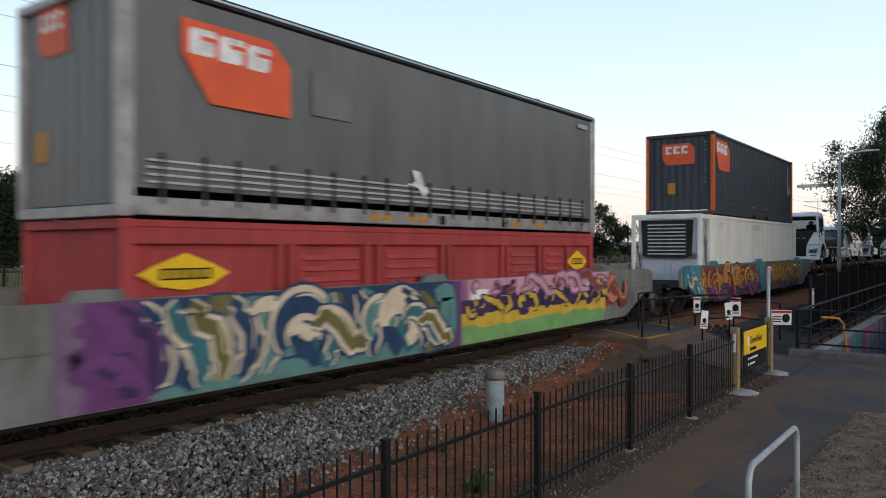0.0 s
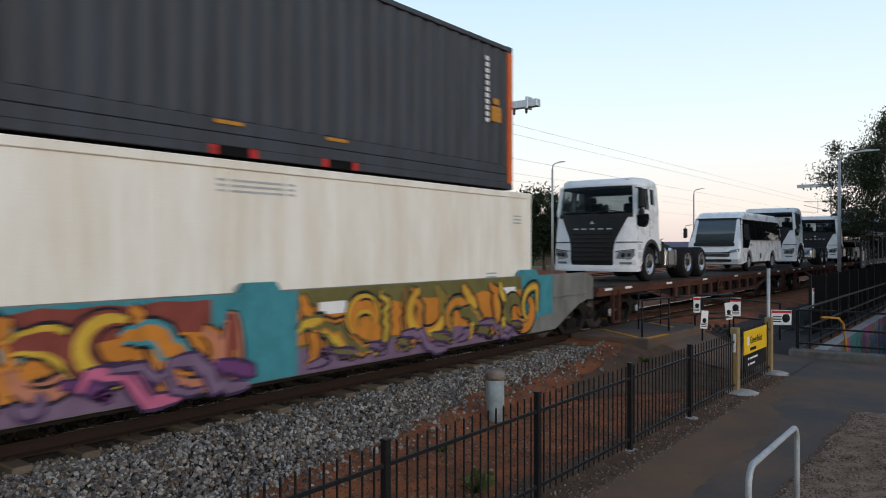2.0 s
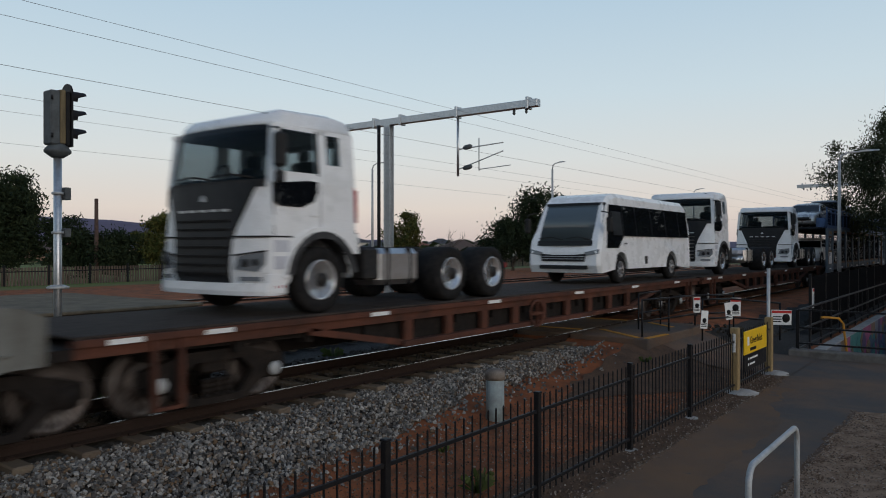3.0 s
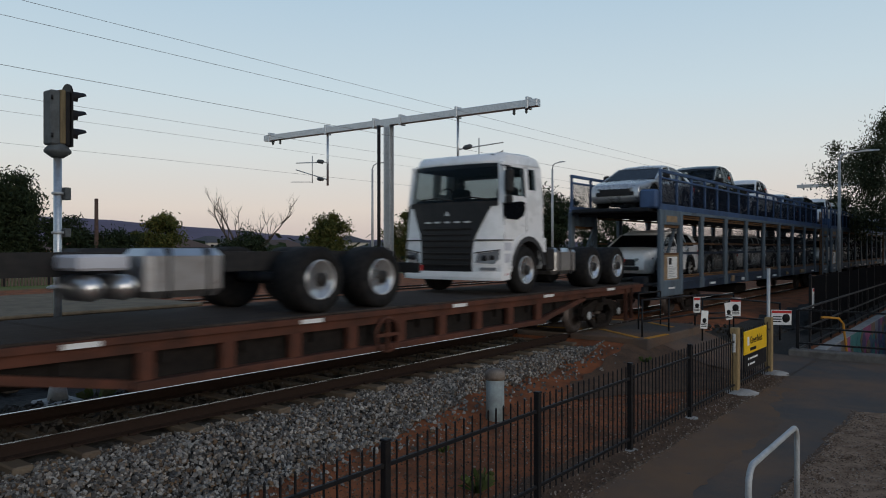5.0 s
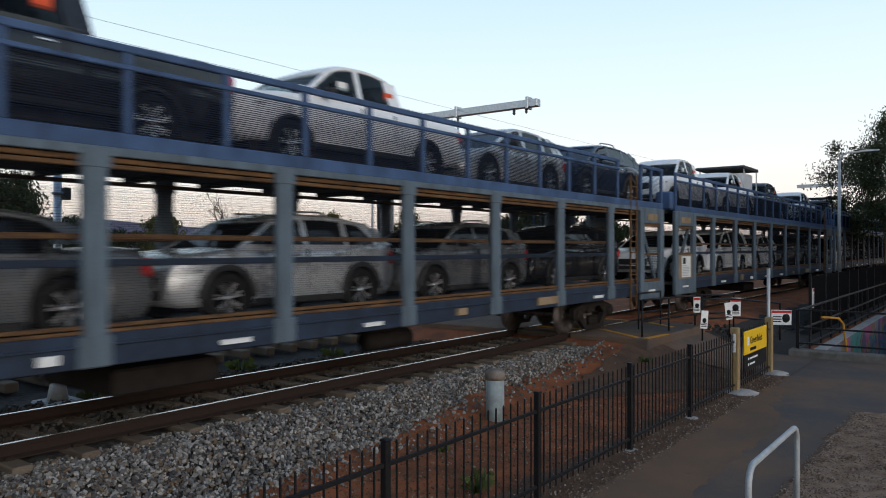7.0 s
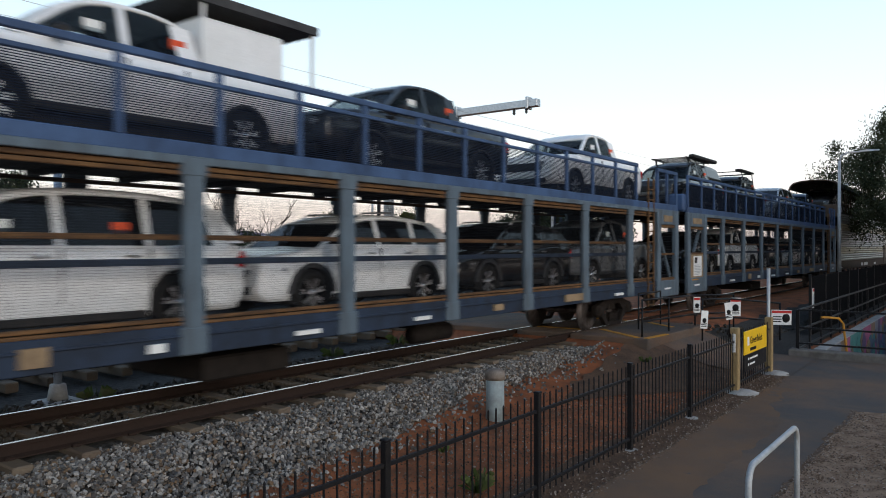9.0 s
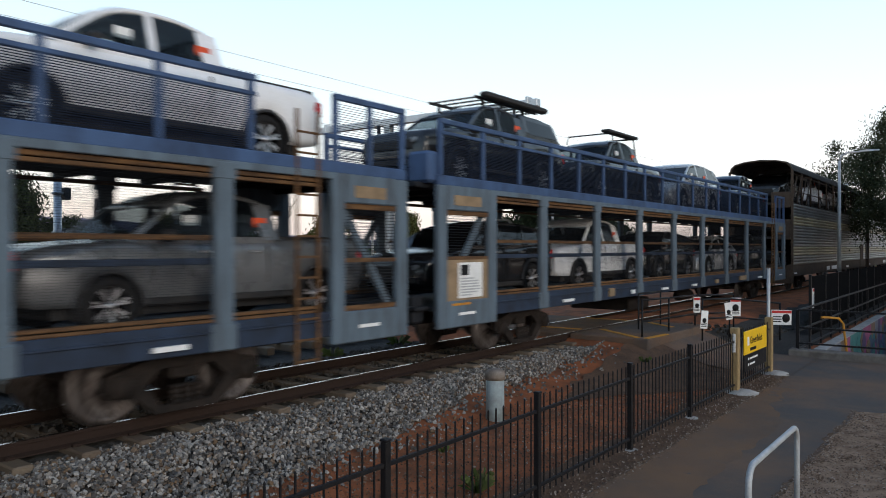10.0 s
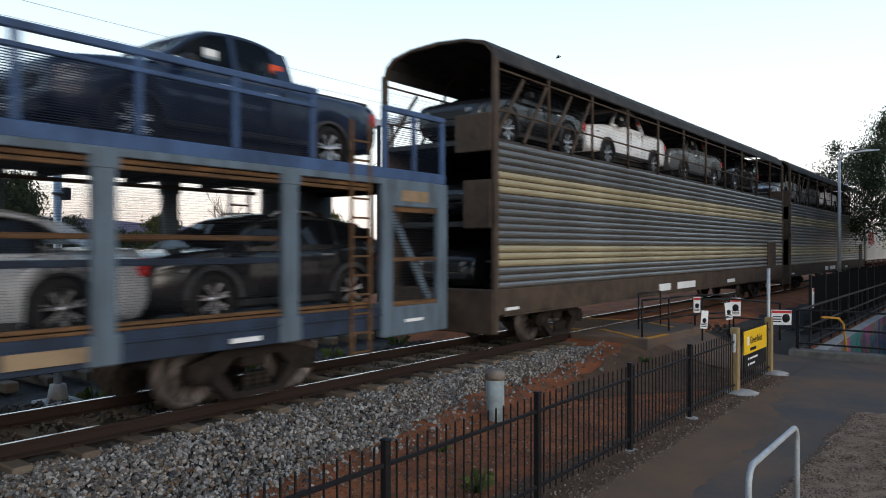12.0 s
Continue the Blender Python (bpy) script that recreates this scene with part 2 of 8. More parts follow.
# the asphalt footpath with a ragged edge, and the gravel beside it
def sheet(name, left, right, material, lift, label, category, xa=2.0, xb=20.4):
    """A thin sheet between two edges, each a function of x giving y."""
    b = Build()
    n, rows = 90, 10
    for k in range(n + 1):
        x = xa + (xb - xa) * k / n
        for r in range(rows + 1):
            y = left(x) + (right(x) - left(x)) * r / rows
            b.v.append((x, y, ground_z(x, y) + lift))
    for k in range(n):
        for r in range(rows):
            q = k * (rows + 1) + r
            b.f.append((q, q + rows + 1, q + rows + 2, q + 1)), b.m.append(0), b.s.append(True)
    return tagged(part(name, b, material), label, category, kind="structure")


def path_far(x):
    return 3.66 + 0.10 * noise.noise((x * 0.8, 0, 5)) + 0.06 * noise.noise((x * 3, 1, 5)) + 0.5 * step(16.2, 18, x)


def path_near(x):
    return 1.90 + 0.07 * noise.noise((x * 0.7, 4, 5)) + 0.05 * noise.noise((x * 3.5, 7, 5)) - 4.5 * step(14.1, 15.0, x)


sheet("pavement", path_near, path_far, ASPHALT, 0.012, "worn grey asphalt footpath stained with red dust", "pavement")
sheet("gravel_verge", lambda x: -4.0, lambda x: max(-3.9, path_near(x) + 0.03), VERGE, 0.014, "loose brown gravel beside the footpath", "gravel")
DUST = mat("red_brown_dust", (0.19, 0.110, 0.064), 0.95, second=(0.11, 0.082, 0.064), scale=0.9, amount=0.9, bump=0.5, bump_scale=90)
sheet("dust_drift", lambda x: 2.75 + 0.45 * noise.noise((x * 0.45, 1, 6)) + 0.22 * noise.noise((x * 1.7, 2, 6)) + 0.05 * noise.noise((x * 6, 2, 6)) + 0.5 * step(11, 15.4, x), lambda x: path_far(x) - 0.02, DUST, 0.017, "red-brown dust drifted over the asphalt footpath", "dust", 4.0, 15.6)
sheet("fence_foot_gravel", lambda x: path_far(x) - 0.06 + 0.05 * noise.noise((x * 2, 3, 9)), lambda x: 4.45 + 0.25 * noise.noise((x * 1.1, 2, 8)) + 0.08 * noise.noise((x * 4, 2, 8)), SOIL_GRAVEL, 0.007, "brown gravel along the foot of the fence", "gravel")
sheet("dark_gravel", lambda x: 4.4 + 0.1 * noise.noise((x * 2, 1, 3)) + 1.6 * (1 - step(12.2, 15.0, x)), lambda x: 6.9 + 0.2 * noise.noise((x * 2, 4, 3)) - 0.5 * (1 - step(12.2, 14.0, x)), SOIL_GRAVEL, 0.016, "dark brown gravelly soil beside the level crossing", "gravel", 12.2, 20.5)
sheet("trackside_gravel", lambda x: 4.2 + 0.08 * noise.noise((x * 2, 1, 3)), lambda x: 6.4 + 0.2 * noise.noise((x, 4, 3)), BALLAST_BED, 0.02, "dark gravel beside the railing past the crossing", "gravel", 20.45, 44.0)
b = Build()
for x0, x1, y0, y1 in ((17.2, 20.4, 3.6, 9.0),):
    n = 12
    for i in range(n + 1):
        y = y0 + (y1 - y0) * i / n
        z = -0.062 if y > 7.15 else ground_z(20.4, y) + 0.03
        b.v += [(x0, y, z), (x1, y, z)]
    for i in range(n):
        b.f.append((2 * i, 2 * i + 1, 2 * i + 3, 2 * i + 2)), b.m.append(0), b.s.append(True)
tagged(part("crossing_ramp", b, ASPHALT), "asphalt ramp up to the pedestrian level crossing", "pavement", kind="structure")


# ---- stones ----
def scatter(name, count, place, size, material, label, category, seed):
    """Many small angular stones as one mesh."""
    rng = np.random.default_rng(seed)
    base = np.array([(x, y, z) for x in (-1, 1) for y in (-1, 1) for z in (-1, 1)], float)
    faces = np.array([(0, 1, 3, 2), (4, 6, 7, 5), (0, 4, 5, 1), (2, 3, 7, 6), (0, 2, 6, 4), (1, 5, 7, 3)])
    pts = place(rng, count)
    count = len(pts)
    v = base[None] * (1 + rng.uniform(-0.45, 0.25, (count, 8, 3)))
    v *= rng.uniform(0.55, 1.15, (count, 1, 3)) * (size * rng.uniform(0.6, 1.25, (count, 1, 1)))
    ang = rng.uniform(0, 2 * np.pi, (count, 3))
    for ax in range(3):
        c, s = np.cos(ang[:, ax])[:, None], np.sin(ang[:, ax])[:, None]
        p, q = v[:, :, (ax + 1) % 3].copy(), v[:, :, (ax + 2) % 3].copy()
        v[:, :, (ax + 1) % 3], v[:, :, (ax + 2) % 3] = c * p - s * q, s * p + c * q
    v += pts[:, None, :]
    f = (faces[None] + (np.arange(count) * 8)[:, None, None]).reshape(-1, 4)
    me = bpy.data.meshes.new(name)
    me.from_pydata(v.reshape(-1, 3).tolist(), [], f.tolist())
    me.materials.append(material)
    ob = new(name, me)
    return tagged(ob, label, category, kind="stuff")


def toe(x):
    """The foot of the ballast on the near side."""
    return 6.75 + 0.85 * step(5.0, 12.5, x) - 2.1 * step(20.6, 21.4, x) + 0.22 * noise.noise((x * 0.8, 0, 2))


def ballast_z(x, y):
    t0 = toe(x)
    top = -0.255 if y < 8.3 else -0.20
    near = ground_z(x, t0) + (top - ground_z(x, t0)) * step(t0 - 0.2, 7.7, y) if y < 7.7 else top
    if y > 10.4:
        near = -0.20 - 0.17 * step(10.4, 11.8, y)
    return near + 0.02 * noise.noise((x * 2.5, y * 2.5, 1))


# the bed under the stones
b = Build()
bx = [-40 + 4 * i for i in range(9)] + [-5 + 0.4 * i for i in range(130)] + [47 + 6 * i for i in range(40)]
by = [0, 0.15, 0.3, 0.45, 0.6, 0.75, 0.9, 1.0]
rows = 24
for x in bx:
    t0 = toe(x)
    for r in range(rows + 1):
        y = t0 + (12.2 - t0) * r / (rows - 3) if r <= rows - 3 else (16.0, 22.0, 31.0)[r - rows + 2]
        b.v.append((x, y, ballast_z(x, y) - 0.03))
for i in range(len(bx) - 1):
    for r in range(rows):
        k = i * (rows + 1) + r
        b.f.append((k, k + rows + 1, k + rows + 2, k + 1)), b.m.append(0), b.s.append(True)
tagged(part("ballast_bed", b, BALLAST_BED), "grey crushed stone ballast bed under the track", "ballast", kind="structure")


def near_place(rng, n):
    x = 1.0 + 17.5 * rng.random(n) ** 1.25
    y = np.array([toe(a) for a in x]) - 0.15 + (8.42 - np.array([toe(a) for a in x])) * rng.random(n)
    return np.array([(a, c, ballast_z(a, c) + rng.uniform(-0.02, 0.03)) for a, c in zip(x, y)])


def middle_place(rng, n):
    x = 0.5 + 22 * rng.random(n)
    y = 8.55 + 3.6 * rng.random(n)
    return np.array([(a, c, ballast_z(a, c) + rng.uniform(-0.03, 0.02)) for a, c in zip(x, y)])


def spill_place(rng, n):
    x = 2.0 + 14 * rng.random(n)
    y = np.array([toe(a) for a in x]) - np.abs(rng.normal(0, 0.35, n)) - 0.05
    return np.array([(a, c, ground_z(a, c) + 0.01) for a, c in zip(x, y)])


def pebble_place(rng, n):
    x = 4.0 + 13 * rng.random(n)
    y = 3.70 + np.abs(rng.normal(0, 0.22, n)) * rng.choice([-0.3, 1.6], n)
    return np.array([(a, c, ground_z(a, c) + 0.012) for a, c in zip(x, y)])


def verge_place(rng, n):
    x = 6.5 + 7.6 * rng.random(n)
    y = np.array([path_near(a) for a in x]) + 0.1 - 2.6 * rng.random(n) ** 1.4
    return np.array([(a, c, ground_z(a, c) + 0.012) for a, c in zip(x, y)])


scatter("ballast_stones", 28000, near_place, 0.0205, STONES, "loose angular grey ballast stones beside the rails", "ballast", 1)
scatter("ballast_between_rails", 8000, middle_place, 0.032, DARK_STONES, "dark ballast stones between and behind the rails", "ballast", 2)
scatter("spilled_stones", 900, spill_place, 0.022, STONES, "stray ballast stones on the red soil", "stones", 3)
scatter("path_pebbles", 5000, pebble_place, 0.010, PEBBLES, "small brown and pale pebbles along the fence foot", "stones", 4)
scatter("verge_pebbles", 14000, verge_place, 0.009, PEBBLES, "loose pale gravel on the verge", "stones", 5)



def soil_place(rng, n):
    x = 4.5 + 11 * rng.random(n)
    y = 4.1 + 2.6 * rng.random(n)
    return np.array([(a, c, ground_z(a, c) + 0.006) for a, c in zip(x, y)])


def beyond_place(rng, n):
    x = 20.8 + 12 * rng.random(n)
    y = 5.4 + 2.9 * rng.random(n)
    return np.array([(a, c, ballast_z(a, c) + rng.uniform(-0.03, 0.02)) for a, c in zip(x, y)])


scatter("soil_pebbles", 7000, soil_place, 0.009, PEBBLES, "small pebbles strewn over the red soil", "stones", 6)
scatter("ballast_beyond_crossing", 6000, beyond_place, 0.034, DARK_STONES, "dark ballast stones beyond the pedestrian crossing", "ballast", 7)


# ---- tracks ----
RAIL_PROFILE = [(-0.07, -0.17), (0.07, -0.17), (0.07, -0.155), (0.012, -0.13), (0.010, -0.045), (0.036, -0.036), (0.036, -0.004), (0.028, 0.0), (-0.028, 0.0), (-0.036, -0.004), (-0.036, -0.036), (-0.010, -0.045), (-0.012, -0.13), (-0.07, -0.155)]


def track(y, x0, x1, sleepers, label):
    root = thing("railway_track", label, "railway track", "railway tracks", at=(0, y, 0))
    for side in (-0.753, 0.753):
        b = Build()
        b.rings([[(x, side + p, q) for p, q in RAIL_PROFILE] for x in (x0, x1)], 0)
        k = len(RAIL_PROFILE)
        b.m[7] = 1
        part("rail", b, [RAIL_SIDE, RAIL_TOP], root)
    sl = Build().box(-0.11, 0.11, -1.2, 1.2, -0.34, -0.165, 0, 0.02)
    sm = sl.mesh("sleeper", SLEEPER)
    cm = Build().box(-0.05, 0.05, -0.025, 0.025, -0.17, -0.13, 0, 0.01).mesh("rail_clip", RAIL_SIDE)
    for i in range(sleepers):
        x = -4.0 + 0.685 * i
        s = part("sleeper", sm, None, root, at=(x, random.uniform(-0.03, 0.03), random.uniform(-0.012, 0.008)))
        s.rotation_euler.z = random.uniform(-0.015, 0.015)
        if i < 36 and y == TRACK:
            for o in (-0.853, -0.653, 0.653, 0.853):
                part("rail_clip", cm, None, s, at=(0, o, 0))
    return root


track(TRACK, -200, 400, 90, "rusty steel railway track on concrete sleepers in ballast")
track(14.35, -200, 400, 60, "electrified suburban railway track behind the freight line")
track(25.3, -200, 400, 60, "electrified suburban railway track behind the freight line")

# pedestrian crossing deck between and beside the rails
root = thing("pedestrian_crossing", "asphalt pedestrian level crossing with worn orange edge lines", "crossing", kind="structure", at=(0, 0, 0))
for y0, y1 in ((6.4, TRACK - 0.82), (TRACK - 0.68, TRACK + 0.68), (TRACK + 0.82, 13.0)):
    part("crossing_deck", Build().box(16.3, 20.4, y0, y1, -0.3, -0.008, 0, 0.02), ASPHALT, root)
for xa, ya, xb, yb in ((16.47, 6.72, 17.59, 8.13), (19.94, 7.78, 19.19, 6.87), (16.42, 6.5, 17.53, 6.42), (17.28, TRACK - 0.62, 17.28, TRACK + 0.62), (20.2, TRACK - 0.62, 20.2, TRACK + 0.62)):
    part("edge_line", Build().beam((xa, ya, 0.0), (xb, yb, 0.0), 0.13, 0.012), LINE_ORANGE, root)


# ---- the black picket fence ----
FENCE_Y = 4.03
root = thing("picket_fence", "black powder-coated steel picket fence along the footpath", "fence")
pk = Build()
pk.box(-0.008, 0.008, -0.008, 0.008, 0.06, 1.14, 0, 0.003)
pk.rings([[(-0.008, -0.008, 1.14), (0.008, -0.008, 1.14), (0.008, 0.008, 1.14), (-0.008, 0.008, 1.14)], [(-0.002, -0.002, 1.16), (0.002, -0.002, 1.16), (0.002, 0.002, 1.16), (-0.002, 0.002, 1.16)]])
pm = pk.mesh("picket", BLACK_STEEL)
po = Build().box(-0.033, 0.033, -0.033, 0.033, -0.1, 1.17, 0, 0.006)
po.box(-0.038, 0.038, -0.038, 0.038, 1.17, 1.195, 0, 0.008)
pom = po.mesh("post", BLACK_STEEL)
footing = Build().lathe((0, 0, -0.05), (0, 0, 1), [(0, 0.16), (0.04, 0.15), (0.07, 0.10), (0.075, 0.04)], 10).mesh("footing", CONCRETE)
posts = [-0.42, 2.08, 4.59, 7.09, 9.62, 12.05, 14.62, 17.25]
for i, x in enumerate(posts[:-2]):
    p = part("post", pom, None, root, at=(x, FENCE_Y, GROUND))
    part("footing", footing, None, p, "rough concrete footing", at=(0, -0.03, -0.01))
for i in range(len(posts) - 1):
    x0, x1 = posts[i], posts[i + 1]
    for z in (0.16, 0.98):
        part("fence_rail", Build().box(x0 + 0.035, x1 - 0.035, FENCE_Y - 0.018, FENCE_Y + 0.018, GROUND + z - 0.018, GROUND + z + 0.018, 0, 0.004), BLACK_STEEL, root)
    n = 18
    for k in range(1, n):
        part("picket", pm, None, root, at=(x0 + (x1 - x0) * k / n, FENCE_Y, GROUND))

# ---- the train ----
SHARED = {}


def shared(key, make):
    if key not in SHARED:
        SHARED[key] = make()
    return SHARED[key]


def bogie(parent, x, material=BOGIE, r=0.46, base=1.75, lift=0.0):
    """A three-piece freight bogie: two side frames with springs, a bolster, two turning wheelsets."""
    bg = part("bogie", Build().box(-0.2, 0.2, -1.05, 1.05, 0.46, 0.70, 0, 0.03), material, parent, at=(x, 0, lift))
    h = base / 2
    for side in (-1, 1):
        y0, y1 = sorted((side * 0.98, side * 1.10))
        b = Build().prism([(-h - 0.22, 0.42), (-h - 0.2, 0.60), (-0.45, 0.76), (0.45, 0.76), (h + 0.2, 0.60), (h + 0.22, 0.42), (h - 0.12, 0.34),
                           (0.58, 0.44), (0.36, 0.62), (-0.36, 0.62), (-0.58, 0.44), (-h + 0.12, 0.34)], y0, y1)
        b.prism([(-h + 0.12, 0.34), (-0.58, 0.44), (-0.36, 0.17), (0.36, 0.17), (0.58, 0.44), (h - 0.12, 0.34), (0.44, 0.08), (-0.44, 0.08)], y0, y1)
        sf = part("side_frame", b, material, bg)
        for e in (-h, h):
            part("axle_box", Build().box(e - 0.16, e + 0.16, y0 - 0.02, y1 + 0.02, r - 0.12, r + 0.15, 0, 0.02).cyl((e, side * 1.05, r), (e, side * 1.17, r), 0.13, n=12), material, bg)
    prof = [p for j in range(4) for p in ((j * 0.065, 0.055), (j * 0.065 + 0.02, 0.075), (j * 0.065 + 0.045, 0.055))]
    sm = shared(("spring", material.name), lambda: Build().lathe((0, 0, 0.16), (0, 0, 1), prof, 8).mesh("spring", material))
    for side in (-1, 1):
        for k in (-0.16, 0, 0.16):
            part("spring", sm, None, bg, at=(k, side * 1.06, 0))
    for e in (-base / 2, base / 2):
        w = Build()
        for side in (-1, 1):
            w.lathe((0, side * 0.69, 0), (0, side, 0), [(-0.01, r + 0.028), (0.025, r + 0.026), (0.035, r), (0.12, r - 0.006), (0.125, r - 0.07), (0.09, r - 0.09), (0.07, 0.16), (0.13, 0.13), (0.13, 0.05)], 24)
        w.cyl((0, -0.98, 0), (0, 0.98, 0), 0.075, n=10)
        ws = part("wheelset", w, WHEEL_STEEL, bg, "worn steel wheels on an axle", at=(e, 0, r))
        AXLES.append((ws, e, r))
    return bg


def corrugated(x0, x1, y, z0, z1, pitch, depth, out=-1):
    """A trapezoid-waved sheet along x, at y, its waves pressed in by depth."""
    b = Build()
    n = max(1, round((x1 - x0) / pitch))
    p = (x1 - x0) / n
    xs, off = [], []
    for i in range(n):
        for k, d in ((0.0, 0), (0.28, 0), (0.5, 1), (0.78, 1)):
            xs.append(x0 + (i + k) * p), off.append(d * depth)
    xs.append(x1), off.append(0)
    v = []
    for x, o in zip(xs, off):
        v += [(x, y - out * o, z0), (x, y - out * o, z1)]
    f = [(2 * i, 2 * i + 2, 2 * i + 3, 2 * i + 1) for i in range(len(xs) - 1)]
    b.add(v, f)
    return b


def frame_box(root, L, H, W, material, post=0.16, rail_top=0.10, rail_low=0.14, name="frame"):
    """Posts, rails and corner castings of a shipping container."""
    w = W / 2
    for x0, x1 in ((0, post), (L - post, L)):
        b = Build()
        for y0, y1 in ((-w, -w + 0.12), (w - 0.12, w)):
            b.box(x0, x1, y0, y1, 0.1, H - 0.1, 0, 0.012)
        b.box(x0, x1, -w + 0.12, w - 0.12, 0.0, rail_low, 0, 0.01)
        b.box(x0, x1, -w + 0.12, w - 0.12, H - 0.12, H, 0, 0.01)
        fr = part(name, b, material, root)
    for x0 in (-0.004, L - 0.176):
        for y0 in (-w - 0.004, w - 0.158):
            for z0 in (0.0, H - 0.118):
                c = Build().box(x0, x0 + 0.18, y0, y0 + 0.162, z0, z0 + 0.118, 0, 0.012)
                part("corner_casting", c, material, fr)
    for y0, y1 in ((-w, -w + 0.07), (w - 0.07, w)):
        part("bottom_rail", Build().box(post, L - post, y0, y1, 0.02, rail_low, 0, 0.01), material, root)
        part("top_rail", Build().box(post, L - post, y0, y1, H - rail_top, H - 0.01, 0, 0.01), material, root)
    return fr


DARK_BOX = mat("dark_grey_container_paint", (0.060, 0.066, 0.078), 0.5, second=(0.045, 0.046, 0.05), scale=1.2, streak=(3, 3, 0.4))
CURTAIN = mat("dark_grey_curtain_vinyl", (0.128, 0.124, 0.117), 0.40, second=(0.082, 0.078, 0.073), scale=1.1, amount=0.8, streak=(1.6, 1, 0.35))
REEFER_WHITE = mat("dusty_white_steel", (0.86, 0.82, 0.73), 0.45, second=(0.74, 0.66, 0.54), scale=1.3, amount=0.6, streak=(2.2, 2.2, 0.35))
REEFER_GREY = mat("pale_grey_plastic", (0.55, 0.56, 0.60), 0.5, second=(0.46, 0.46, 0.50), scale=2)
RED_BOX = mat("faded_red_container_paint", (0.40, 0.060, 0.058), 0.55, second=(0.26, 0.045, 0.042), scale=1.5, amount=0.6, streak=(2, 2, 0.5))
ALU_DIRTY = mat("dirty_aluminium", (0.42, 0.40, 0.38), 0.5, 0.5, second=(0.25, 0.23, 0.21), scale=2.5)
WELL_GREY = mat("weathered_grey_green_paint", (0.20, 0.205, 0.19), 0.7, second=(0.12, 0.115, 0.10), scale=1.6, streak=(1.5, 1.5, 0.5), bump=0.1)
GREY_INK = mat("grey_lettering", (0.16, 0.165, 0.17), 0.6)
GREY_STRAP = mat("grey_webbing", (0.075, 0.072, 0.068), 0.8, second=(0.04, 0.04, 0.038), scale=9)
LOGO_ORANGE = mat("logo_orange", (0.72, 0.12, 0.045), 0.5, second=(0.62, 0.10, 0.05), scale=2)
LOGO_WHITE = mat("logo_white", (0.80, 0.78, 0.75), 0.5)
# near-black for flat plates that paint the shade inside fork pockets
HOLE_SHADE = mat("recess_shade", (0.008, 0.008, 0.008), 0.9)
LABEL_ORANGE = mat("orange_label", (0.55, 0.25, 0.03), 0.5, second=(0.36, 0.16, 0.03), scale=20)


def flat_shape(pts, y, m=0, thick=0.004, b=None):
    """A thin plate in the x, z plane facing the near side."""
    b = b or Build()
    return b.prism(pts, y - thick, y, m)


def logo(root, x, z, w, h, y):
    """An orange cut-corner badge with three plain white blocks."""
    badge = part("badge", flat_shape([(x, z), (x, z - 0.42 * h), (x + 0.24 * w, z - h), (x + w, z - h), (x + w, z - 0.30 * h), (x + 0.80 * w, z)], y), LOGO_ORANGE, root, "orange cut-corner badge")
    for k in range(3):
        b = Build()
        x0, z1, a, h2 = x + w * (0.06 + 0.255 * k), z - (0.09 + 0.015 * k) * h, 0.225 * w, 0.33 * h
        flat_shape([(x0 + 0.15 * a, z1), (x0 + a, z1), (x0 + a, z1 - 0.26 * h2), (x0 + 0.42 * a, z1 - 0.26 * h2), (x0 + 0.42 * a, z1 - 0.42 * h2), (x0 + 0.95 * a, z1 - 0.42 * h2),
                    (x0 + 0.95 * a, z1 - 0.88 * h2), (x0 + 0.8 * a, z1 - h2), (x0, z1 - h2), (x0, z1 - 0.15 * h2)], y - 0.004, 0, 0.003, b)
        part("white_block", b, LOGO_WHITE, badge)


def end_logo(root, y, z, w, h, x):
    """The same badge on an end wall facing -x."""
    b = Build()
    pts = [(0, 0), (0, -0.7), (0.12, -1), (1, -1), (1, -0.25), (0.86, 0)]
    b.rings([[(xx, y - p * w, z + q * h) for p, q in pts] for xx in (x - 0.004, x)])
    badge = part("badge", b, LOGO_ORANGE, root, "orange cut-corner badge")
    for k in range(3):
        b = Build()
        y0 = y - w * (0.10 + 0.25 * k)
        b.box(x - 0.008, x - 0.004, y0 - 0.19 * w, y0, z - 0.48 * h, z - 0.38 * h)
        b.box(x - 0.008, x - 0.004, y0 - 0.08 * w, y0, z - 0.38 * h, z - 0.22 * h)
        b.box(x - 0.008, x - 0.004, y0 - 0.19 * w, y0, z - 0.22 * h, z - 0.12 * h)
        part("white_block", b, LOGO_WHITE, badge)


